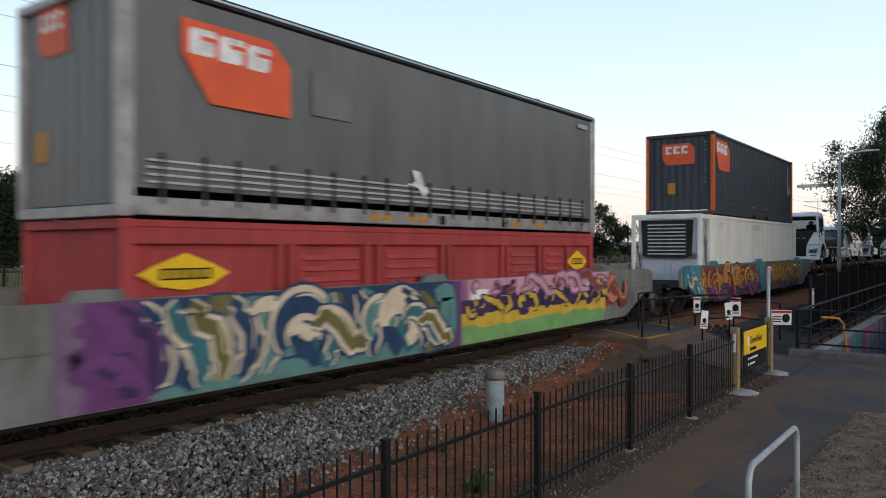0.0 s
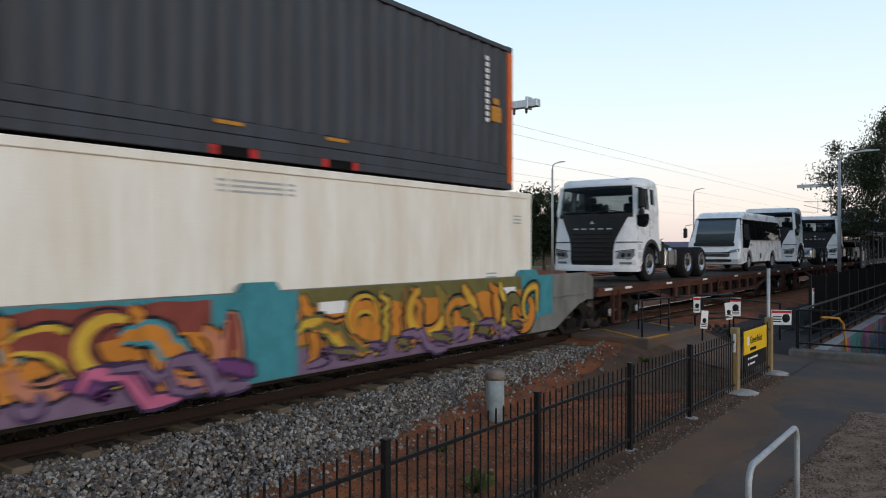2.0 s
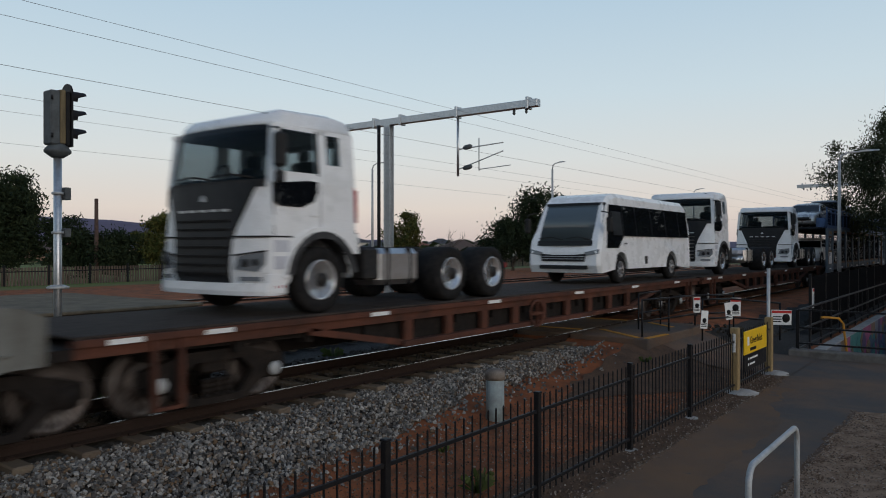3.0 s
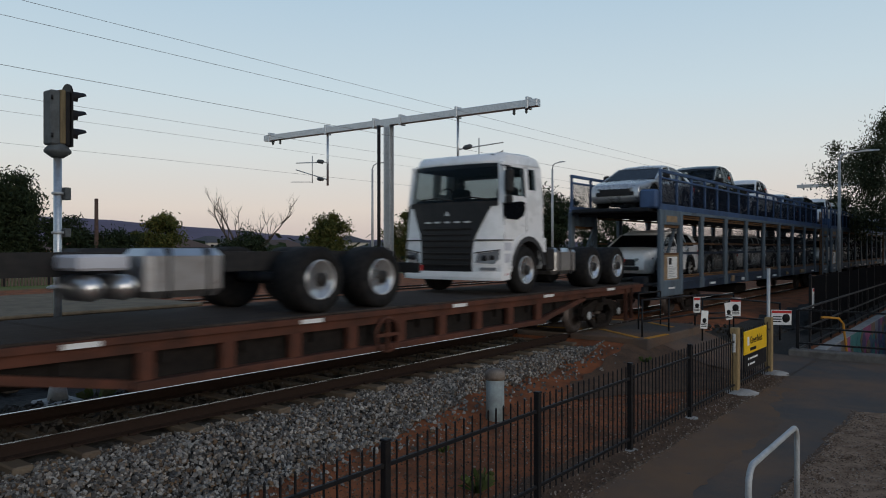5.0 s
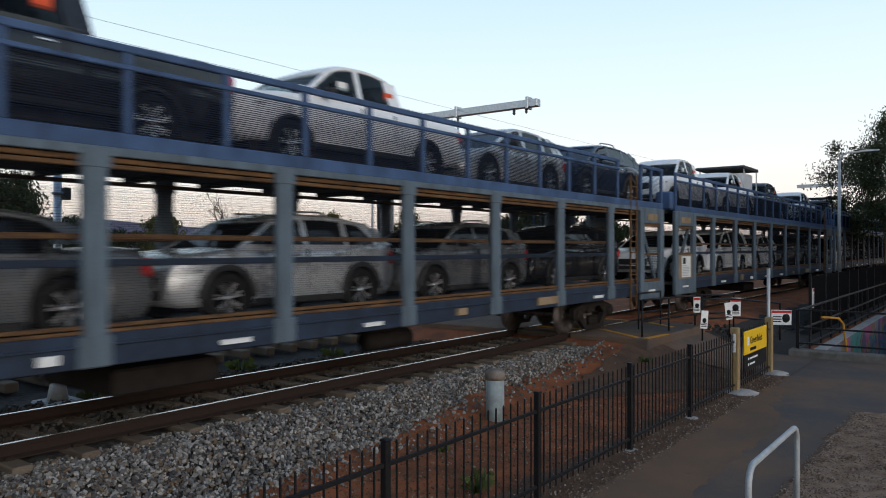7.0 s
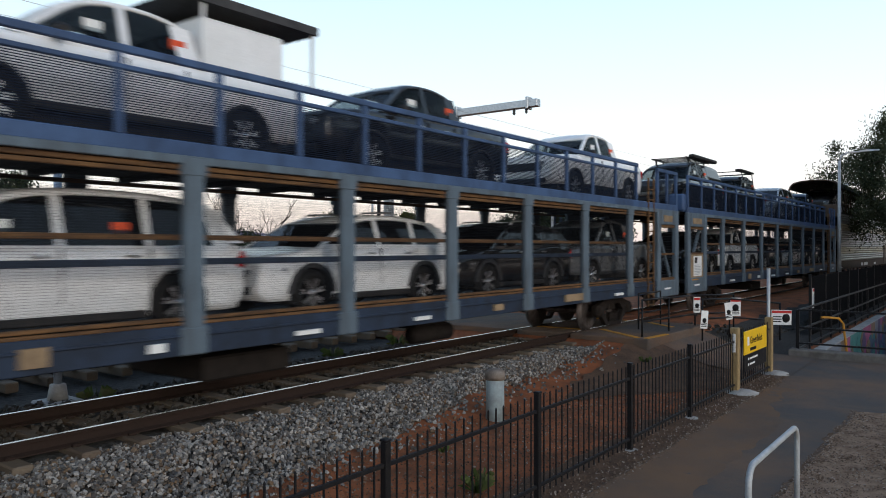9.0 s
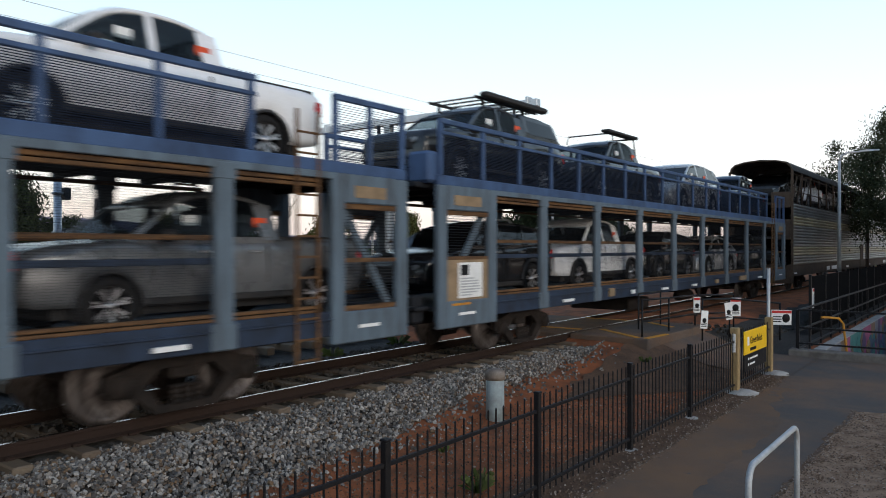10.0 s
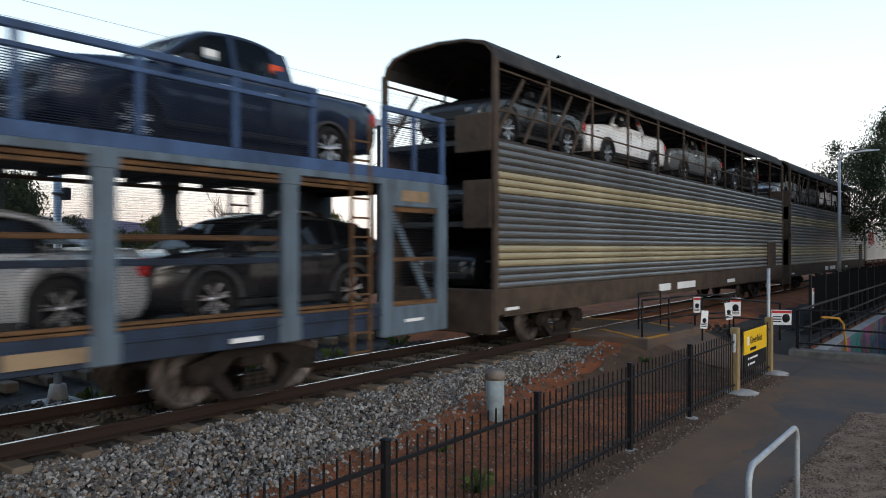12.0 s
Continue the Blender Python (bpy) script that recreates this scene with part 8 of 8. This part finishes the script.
for k in range(3):
    z = 3.90 + 0.30 * k
    hood = []
    for i in range(9):
        a = math.pi * (-0.15 + 1.3 * i / 8)
        hood.append((0.125 * math.cos(a), 0.125 * math.sin(a)))
    inner = [(p * 0.93, q * 0.93) for p, q in reversed(hood)]
    part("lens_hood", Build().rings([[(sx + 0.17 + (0 if x == 0 else (0.25 if q > 0.02 else 0.10)), sy + p, z + q) for p, q in hood + inner] for x in (0, 1)]), BLACK_STEEL, head)
    part("lens", Build().cyl((sx + 0.17, sy, z), (sx + 0.178, sy, z), 0.10, n=16), glass("dark_signal_lens", (0.03, 0.03, 0.03), 0.1), head)
for z, s_ in ((2.85, 0.2), (2.25, 0.14)):
    part("junction_box", Build().box(sx + 0.08, sx + 0.18, sy - 0.08, sy + 0.08, z, z + s_, 0, 0.01), SIGNAL_GREY, root)
    part("clamp", Build().lathe((sx, sy, z + s_ / 2 - 0.02), (0, 0, 1), [(0, 0.08), (0.005, 0.09), (0.035, 0.09), (0.04, 0.08)], 14), GALV_PALE, root)

# ---- overhead line ----
def line_mast(x, mast_y, ya, yb, droppers, label):
    root = thing("overhead_line_mast", label, "line mast", "overhead line masts")
    m = Build()
    for dx in (-0.13, 0.13):
        m.box(x + dx - 0.012, x + dx + 0.012, mast_y - 0.15, mast_y + 0.15, GROUND, 7.0)
    m.box(x - 0.13, x + 0.13, mast_y - 0.012, mast_y + 0.012, GROUND, 7.0)
    part("mast", m, GALV, root)
    part("beam", Build().box(x - 0.13, x + 0.13, ya, yb, 6.98, 7.24, 0, 0.015), GALV, root)
    for y in [ya + 0.4, mast_y - 0.7, mast_y + 0.7, yb - 0.4] + [d[0] for d in droppers]:
        part("clamp", Build().box(x - 0.17, x + 0.17, y - 0.05, y + 0.05, 6.92, 7.34, 0, 0.01), GALV, root)
    for y in (ya + 0.5, ya + 1.0, yb - 0.5, yb - 1.0):
        part("insulator", Build().lathe((x, y, 6.98), (0, 0, -1), [(0, 0.03), (0.05, 0.06), (0.1, 0.04), (0.15, 0.06), (0.2, 0.02)], 8), SIGNAL_GREY, root)
    for y, d in droppers:
        dp = part("dropper", Build().cyl((x, y, 4.75), (x, y, 6.95), 0.05, n=10), GALV, root)
        for z, z2 in ((5.75, 5.85), (5.0, 5.55)):
            part("strut", Build().cyl((x, y, z), (x, y + d * 2.0, z2), 0.022, n=8), GALV_PALE, dp)
            part("insulator", Build().lathe((x, y + d * 0.25, z + 0.03), (0, d, 0.15), [(0, 0.05), (0.08, 0.09), (0.3, 0.09), (0.38, 0.05)], 10), SIGNAL_GREY, dp)
        part("vertical_tube", Build().cyl((x, y + d * 0.95, 4.9), (x, y + d * 0.95, 6.1), 0.02, n=8), GALV_PALE, dp)
        part("steady_arm", Build().cyl((x, y + d * 0.95, 4.95), (x, y + d * 2.3, 5.02), 0.016, n=8), GALV_PALE, dp)
    return root


line_mast(22.6, 19.68, 12.8, 27.2, [(16.25, -1), (23.15, 1)], "galvanised overhead line mast with a long cross beam")
line_mast(66.5, 6.9, 6.0, 13.4, [(10.9, 1)], "galvanised overhead line mast with a long cross beam")
part("drain_pole", Build().cyl((22.2, 19.85, GROUND), (22.2, 19.85, 6.95), 0.07, n=10), BLACK_STEEL, bpy.data.objects["overhead_line_mast"])
WIRE = mat("dull_wire", (0.20, 0.20, 0.21), 0.6)
for y, z, r in ((14.3, 6.6, 0.0045), (14.3, 6.25, 0.0045), (14.5, 5.4, 0.005), (25.2, 6.9, 0.006), (25.2, 6.4, 0.005), (25.3, 5.4, 0.005)):
    tagged(part("overhead_wire", Build().cyl((-60, y, z), (220, y, z), r, n=6), WIRE), "thin dark overhead line wire above the tracks", "wire", "overhead wires")

# ---- platform beyond, fence, cabinets, lamps ----
BROWN_WALL = mat("brown_platform_face", (0.13, 0.085, 0.065), 0.9, second=(0.085, 0.06, 0.05), scale=2)
root = thing("platform", "low island platform with a brown face and pale edge", "platform", kind="structure")
part("platform_body", Build().box(-80, 11.4, 16.35, 23.2, GROUND - 0.1, 0.60), BROWN_WALL, root)
part("platform_edge", Build().box(-80, 11.5, 16.25, 23.3, 0.60, 0.68, 0, 0.02), mat("dusty_platform_top", (0.20, 0.155, 0.105), 0.95, second=(0.12, 0.095, 0.065), scale=2, bump=0.3), root)
PALISADE = mat("brown_palisade", (0.13, 0.095, 0.07), 0.8, second=(0.08, 0.06, 0.05), scale=1)
b = Build()
for i in range(1100):
    x = -70 + i * 0.2
    b.box(x, x + 0.12, 50.0, 50.03, -1.2, 0.80)
tagged(part("palisade", b, PALISADE), "long brown steel palisade fence before a field", "fence", kind="stuff")
root = thing("palisade_frame", "dark posts and rails of a long palisade fence", "fence")
pm = Build().box(-0.06, 0.06, 49.9, 50.0, -1.2, 0.95, 0, 0.01).mesh("post", BLACK_STEEL)
for i in range(80):
    part("post", pm, None, root, at=(-70 + i * 2.75, 0, 0))
for z in (-0.7, 0.5):
    part("rail", Build().box(-70, 150, 49.96, 50.0, z, z + 0.07), BLACK_STEEL, root)
CABINET = mat("grey_white_cabinet", (0.62, 0.63, 0.64), 0.5, second=(0.52, 0.53, 0.54), scale=2)
for x, y, w, h in ((34.9, 41.0, 2.3, 2.05), (39.7, 39.2, 1.5, 1.95)):
    root = thing("equipment_cabinet", "pale grey steel equipment cabinet beside the line", "cabinet", "equipment cabinets", at=(x, y, 0))
    root.rotation_euler.z = radians(-15)
    z0 = -0.95
    part("body", Build().box(-w / 2, w / 2, -0.5, 0.5, z0, z0 + h + 0.35, 0, 0.03), CABINET, root)
    part("roof", Build().box(-w / 2 - 0.08, w / 2 + 0.08, -0.6, 0.6, z0 + h + 0.40, z0 + h + 0.5, 0, 0.02), CABINET, root)
    n = 2 if w > 2 else 1
    for k in range(n):
        dr = part("door", Build().box(-w / 2 + 0.08 + k * w / 2, -w / 2 + w / n - 0.06 + k * 0.0 + (k * w / 2 if n == 2 else 0), -0.52, -0.5, z0 + 0.45, z0 + h + 0.2, 0, 0.01), CABINET, root)
        part("handle", Build().box(-0.06 + (k - 0.5) * 0.2, -0.02 + (k - 0.5) * 0.2, -0.56, -0.52, z0 + 1.2, z0 + 1.4), CHASSIS_BLACK, dr)


def street_lamp(x, y, h, arm, label):
    root = thing("street_lamp", label, "street lamp", "street lamps")
    ax, ay = arm
    z0 = ground_z(x, y)
    part("pole", Build().cyl((x, y, z0), (x, y, h - 0.5), 0.11, 0.07, 12).tube([(x, y, h - 0.5), (x + ax * 0.06, y + ay * 0.06, h - 0.22), (x + ax * 0.25, y + ay * 0.25, h - 0.06), (x + ax * 0.6, y + ay * 0.6, h)], 0.045, 8), GALV_PALE, root)
    d = Vector((ax, ay, 0)).normalized()
    n = Vector((-d.y, d.x, 0))
    c = Vector((x + ax * 0.55, y + ay * 0.55, h))
    rings = []
    for t, w, up in ((0, 0.06, 0.04), (0.15, 0.13, 0.07), (0.6, 0.15, 0.06), (1.0, 0.09, 0.03)):
        p = c + d * t * math.hypot(ax, ay) * 0.6 + Vector((0, 0, 0.08 * t))
        rings.append([p + n * w - Vector((0, 0, 0.02)), p - n * w - Vector((0, 0, 0.02)), p - n * w * 0.6 + Vector((0, 0, up)), p + n * w * 0.6 + Vector((0, 0, up))])
    part("lamp_head", Build().rings(rings), GALV_PALE, root, "unlit pale lamp head")
    return root


street_lamp(44.9, 6.95, 7.25, (1.0, -1.5), "tall galvanised street lamp beside the line, unlit")
street_lamp(41.0, 37.3, 8.4, (0.9, -1.0), "tall galvanised street lamp beyond the tracks, unlit")
street_lamp(49.0, 26.6, 8.4, (0.6, -0.6), "tall galvanised street lamp beyond the tracks, unlit")
street_lamp(82.0, 27.0, 8.5, (0.6, -0.8), "tall galvanised street lamp beyond the tracks, unlit")
root = thing("timber_pole", "weathered brown timber pole in the field", "pole")
part("pole", Build().cyl((28.6, 53.5, -1.3), (28.6, 53.5, 5.7), 0.17, 0.13, 10), mat("weathered_pole", (0.10, 0.065, 0.05), 0.9, second=(0.07, 0.045, 0.04), scale=3), root)

# ---- trees ----
LEAVES = {"olive": varied("olive_leaves", [(0.030, 0.042, 0.012), (0.065, 0.080, 0.022), (0.115, 0.105, 0.028), (0.05, 0.055, 0.02)]),
          "dark": varied("dark_leaves", [(0.012, 0.020, 0.010), (0.022, 0.034, 0.016), (0.035, 0.045, 0.02)]),
          "gum": varied("gum_leaves", [(0.025, 0.036, 0.020), (0.05, 0.062, 0.032), (0.075, 0.08, 0.045)])}
BARK = mat("grey_bark", (0.12, 0.095, 0.075), 0.95, second=(0.06, 0.048, 0.04), scale=5, streak=(3, 3, 0.6), bump=0.5)


def tree(x, y, h, r, leaf, count, seed, label, size=0.16, crown_low=0.35, droop=0.0, bare=False, lean=0.0):
    """A tapered trunk, forking limbs and a crown of small leaf blades in uneven clumps round the limb ends."""
    if not bare and leaf != "gum":
        count, size = int(count * 2.6), size * 0.62
    rng = random.Random(seed)
    root = thing("tree", label, "tree", "trees", at=(x, y, ground_z(x, y)))
    b = Build()
    tips = []

    def limb(p, d, length, rad, level):
        pts = [p]
        q = p.copy()
        dd = d.copy()
        for i in range(5):
            dd = (dd + Vector((rng.uniform(-0.22, 0.22), rng.uniform(-0.22, 0.22), rng.uniform(-0.05, 0.14) - droop * 0.1 * level))).normalized()
            q = q + dd * length / 5
            pts.append(q.copy())
        rings = []
        for i, c in enumerate(pts):
            w = rad * (1 - 0.75 * i / 5)
            t = (pts[min(i + 1, 5)] - pts[max(0, i - 1)]).normalized()
            a = t.cross(Vector((0.3, 0.9, 0.1))).normalized()
            e = t.cross(a)
            rings.append([c + (a * math.cos(k * 1.0472) + e * math.sin(k * 1.0472)) * w for k in range(6)])
        b.rings(rings, 0, True, True)
        if level >= (4 if bare else 2):
            tips.append(pts[-1])
            tips.append(pts[3])
        if level < (4 if bare else 3):
            for k in range(rng.choice((2, 3, 3)) + (1 if level == 0 else 0)):
                s0 = pts[rng.choice((2, 3, 4, 5))] if level else pts[rng.choice((3, 4, 5))]
                a = rng.uniform(0, 6.283)
                nd = (dd * (1.1 if bare else 0.55) + Vector((math.cos(a), math.sin(a), rng.uniform(0.15, 0.8))) * 0.8).normalized()
                limb(s0, nd, length * rng.uniform(0.55, 0.8), rad * 0.5, level + 1)

    limb(Vector((0, 0, -0.1)), Vector((lean, 0, 1)).normalized(), h * crown_low, r * 0.055 + 0.03, 0)
    part("trunk", b, BARK, root)
    if bare:
        return root
    zs = [t.z for t in tips]
    zmid = (h * crown_low * 0.7 + h) / 2
    cl = Build()
    clumps = []
    for i in range(110 if leaf == "gum" else max(16, int(count / 210))):
        a, e = rng.uniform(0, 6.283), rng.uniform(-0.9, 1)
        cz = zmid + e * (h - zmid) * rng.uniform(0.5, 0.98)
        rr = r * rng.uniform(0.35, 1.0) * (1.0 if leaf == "gum" else 0.85 + 0.6 * noise.noise((math.cos(a) * 1.5 + seed, math.sin(a) * 1.5, cz * 0.5)))
        k = math.sqrt(max(0.05, 1 - (abs(cz - zmid) / (h - zmid + 0.01)) ** 2))
        clumps.append((Vector((rr * k * math.cos(a) + lean * cz, rr * k * math.sin(a), cz)), r * (rng.uniform(0.08, 0.20) if leaf == "gum" else rng.uniform(0.14, 0.34))))
    v, f = [], []
    for i in range(count):
        c, cr_ = clumps[rng.randrange(len(clumps))]
        d = Vector((rng.gauss(0, 1), rng.gauss(0, 1), rng.gauss(0, 0.8))) * cr_ * 0.6
        if droop:
            d.z -= abs(rng.gauss(0, 1)) * droop
        p = c + d
        u = Vector((rng.uniform(-1, 1), rng.uniform(-1, 1), rng.uniform(-1, 1) - droop)).normalized() * size * rng.uniform(0.6, 1.3)
        w = u.cross(Vector((rng.uniform(-1, 1), rng.uniform(-1, 1), rng.uniform(-1, 1)))).normalized() * size * 0.32
        k = len(v)
        v += [p - u, p + w, p + u, p - w]
        f.append((k, k + 1, k + 2, k + 3))
    cl.add(v, f)
    part("crown", cl, LEAVES[leaf], root)
    return root


tree(55.5, 4.4, 11.8, 5.2, "gum", 56000, 11, "large drooping gum tree with fine grey-green leaves", 0.105, 0.42, 0.6)
tree(25.3, 60.3, 8.4, 2.9, "dark", 8000, 12, "tall dense dark green tree beyond the railway fence", 0.30, 0.08)
tree(28.7, 57.8, 5.0, 2.2, "dark", 4000, 23, "dark leafy shrub beyond the railway fence", 0.26, 0.08)
tree(21.5, 61.0, 8.2, 4.4, "dark", 9000, 13, "tall dense dark green tree beyond the railway fence", 0.30, 0.08)
tree(33.2, 52.6, 5.2, 1.9, "olive", 3600, 14, "small yellow-green tree beyond the railway fence", 0.26, 0.3)
tree(30.2, 53.8, 3.8, 2.2, "dark", 4000, 22, "dark leafy shrub beyond the railway fence", 0.26, 0.2)
tree(29.4, 37.5, 3.1, 1.7, "dark", 5000, 15, "dense dark shrub before the railway fence", 0.22, 0.1)
tree(39.2, 50.8, 8.0, 3.2, "olive", 0, 16, "leafless tree with thin upright branches", bare=True, crown_low=0.42)
tree(41.4, 51.6, 7.6, 3.0, "olive", 0, 26, "leafless tree with thin upright branches", bare=True, crown_low=0.42)
tree(42.4, 43.4, 5.0, 2.1, "olive", 4200, 17, "rounded olive-green tree beyond the tracks", 0.24, 0.25)
tree(46.8, 39.0, 5.0, 1.8, "olive", 2600, 18, "small olive-green tree beyond the tracks", 0.24, 0.3)
tree(50.5, 38.0, 4.6, 2.2, "olive", 0, 28, "leafless shrub with thin upright branches", bare=True, crown_low=0.4)
tree(66.5, 37.0, 8.3, 3.6, "dark", 6000, 19, "tall dark tree beyond the tracks", 0.34, 0.25)
tree(63.0, 38.6, 5.2, 3.2, "dark", 4000, 29, "dark leafy shrub beyond the tracks", 0.3, 0.2)
tree(79.3, 35.9, 7.0, 3.4, "dark", 2000, 20, "dark rounded tree beyond the tracks", 0.36, 0.25)
tree(15.0, 61.0, 6.5, 4.0, "dark", 6000, 21, "dense dark green tree beyond the railway fence", 0.32, 0.25)

# ---- houses and hills far off ----
ROOFS = [mat("roof_grey", (0.09, 0.09, 0.10), 0.8), mat("roof_red", (0.22, 0.09, 0.065), 0.8), mat("roof_brown", (0.13, 0.09, 0.075), 0.8)]
WALLS = [mat("house_brick", (0.32, 0.20, 0.14), 0.9), mat("house_render", (0.55, 0.50, 0.44), 0.9)]
rng = random.Random(9)
for i in range(34):
    far = i % 2
    bear = radians(32 + (i * 1.72) % 56 + rng.uniform(-0.5, 0.5))
    dist = rng.uniform(150, 190) if not far else rng.uniform(230, 330)
    x, y = dist * math.cos(bear), dist * math.sin(bear)
    w, d, h = rng.uniform(10, 17), rng.uniform(8, 11), 2.7
    z0 = -1.1 + (2.0 if far else 0)
    root = thing("house", "distant single-storey suburban house with a hipped roof", "house", "distant houses", at=(x, y, z0))
    root.rotation_euler.z = rng.uniform(0, 3)
    part("wall", Build().box(-w / 2, w / 2, -d / 2, d / 2, -3, h), WALLS[rng.randrange(2)], root)
    part("roof", Build().rings([[(-w / 2 - 0.5, -d / 2 - 0.5, h), (w / 2 + 0.5, -d / 2 - 0.5, h), (w / 2 + 0.5, d / 2 + 0.5, h), (-w / 2 - 0.5, d / 2 + 0.5, h)],
                                [(-w / 2 + d / 2, -0.1, h + 2.2), (w / 2 - d / 2, -0.1, h + 2.2), (w / 2 - d / 2, 0.1, h + 2.2), (-w / 2 + d / 2, 0.1, h + 2.2)]]), ROOFS[rng.randrange(3)], root)
    for k in range(3):
        part("window", Build().box(-w / 2 + 1.5 + k * w / 3.3, -w / 2 + 3.0 + k * w / 3.3, -d / 2 - 0.05, -d / 2 + 0.02, 0.9, 2.1), CAR_GLASS, root)
scrub = Build()
v, f = [], []
for i in range(9000):
    bear = radians(rng.uniform(20, 95))
    dist = rng.uniform(120, 420)
    x, y = dist * math.cos(bear), dist * math.sin(bear)
    hh = 2.5 * (0.4 + 0.6 * noise.noise((x * 0.03, y * 0.03, 3))) + 1.2
    p = Vector((x + rng.gauss(0, 1), y + rng.gauss(0, 1), -1.2 + abs(rng.gauss(0, 1)) * hh * 0.8))
    u = Vector((rng.uniform(-1, 1), rng.uniform(-1, 1), rng.uniform(-0.6, 0.6))) * 1.5
    w = Vector((rng.uniform(-1, 1), rng.uniform(-1, 1), rng.uniform(-1, 1))) * 0.9
    k = len(v)
    v += [p - u, p + w, p + u, p - w]
    f.append((k, k + 1, k + 2, k + 3))
scrub.add(v, f)
tagged(part("distant_woods", scrub, LEAVES["dark"]), "far belt of dark suburban trees and shrubs", "trees", kind="stuff")
b = Build()
v, f = [], []
n = 120
for i in range(n + 1):
    bear = radians(5 + 110 * i / n)
    d = 2600
    rise = 146 * (0.55 + 0.45 * step(48, 72, math.degrees(bear))) + 14 * noise.noise((i * 0.14, 0, 0)) + 6 * noise.noise((i * 0.5, 2, 0))
    rise = max(28, rise - 60 * step(0, 1, (58 - math.degrees(bear)) / 25))
    v += [(d * math.cos(bear), d * math.sin(bear), -5), ((d + 500) * math.cos(bear), (d + 500) * math.sin(bear), rise * 0.7), ((d + 900) * math.cos(bear), (d + 900) * math.sin(bear), rise)]
for i in range(n):
    f += [(3 * i, 3 * i + 3, 3 * i + 4, 3 * i + 1), (3 * i + 1, 3 * i + 4, 3 * i + 5, 3 * i + 2)]
b.add(v, f, 0, True)
# the purple hill colour stands in for distance haze
tagged(part("backdrop", b, mat("hazy_hill_tint", (0.13, 0.105, 0.155), 1.0, second=(0.10, 0.082, 0.12), scale=0.004)), "low range of hills tinted a hazy purple", "hills", kind="structure")

# ---- a bird crossing the sky ----
bird_root = thing("bird", "small dark bird in flight", "bird", at=(0, 0, 0))
part("body", Build().lathe((-0.16, 0, 0), (1, 0, 0), [(0, 0.01), (0.06, 0.04), (0.16, 0.05), (0.28, 0.03), (0.36, 0.008)], 8), INK, bird_root)
for sd in (-1, 1):
    part("wing", Build().rings([[(-0.08, 0, 0.02), (0.08, 0, 0.02), (0.08, 0, 0.035), (-0.08, 0, 0.035)], [(-0.05, sd * 0.18, 0.10), (0.07, sd * 0.18, 0.10), (0.07, sd * 0.18, 0.11), (-0.05, sd * 0.18, 0.11)],
                               [(0.03, sd * 0.36, 0.06), (0.08, sd * 0.36, 0.06), (0.08, sd * 0.36, 0.065), (0.03, sd * 0.36, 0.065)]]), INK, bird_root)

# ---- unseen trees added out of view: a belt behind for reflections, gums for shade ----
for i in range(9):
    t_ = tree(-44 + i * 11, -48 - 5 * (i % 3), 7.5 + (i % 4), 4.2, "dark", 900, 40 + i, "unseen dark tree behind the viewer, added for reflections", 0.5, 0.25)
# these gums stand out of view, added to throw shade on the far wagons
for i, (x, y) in enumerate(((40, -5), (50, -8), (62, -3), (32, -14), (74, -6), (24, -23), (40, -20), (52, -18), (64, -14))):
    tree(x, y, 12.5, 5.5, "gum", 7000, 60 + i, "unseen gum tree, added to shade the far wagons", 0.34, 0.35, 0.5)


# ---- everything that moves ----
def motions():
    for ob, s, z, y in MOVING:
        walk(ob, [(t, pose(s - SPEED * t, TRACK + y, z)) for t in (0.0, 3.0, 6.0, 9.0, 12.0)])
    way = Vector((-4.39, 5.86, -5.75))
    at12 = Vector((40.2, 21.4, 13.6))
    walk(bird_root, [(t, Matrix.Translation(at12 - way * (12.0 - t)) @ pose(0, 0, 0, 0, 25, 127)) for t in (0.0, 4.0, 8.0, 12.0)])
    # the wheels roll: one row for each film frame
    for ws, e, r in AXLES:
        turn = math.degrees(SPEED / r)
        walk(ws, [(k / FPS, pose(e, 0, r, 0, -turn * k / FPS, 0)) for k in range(0, 12 * FPS + 1)])


motions()
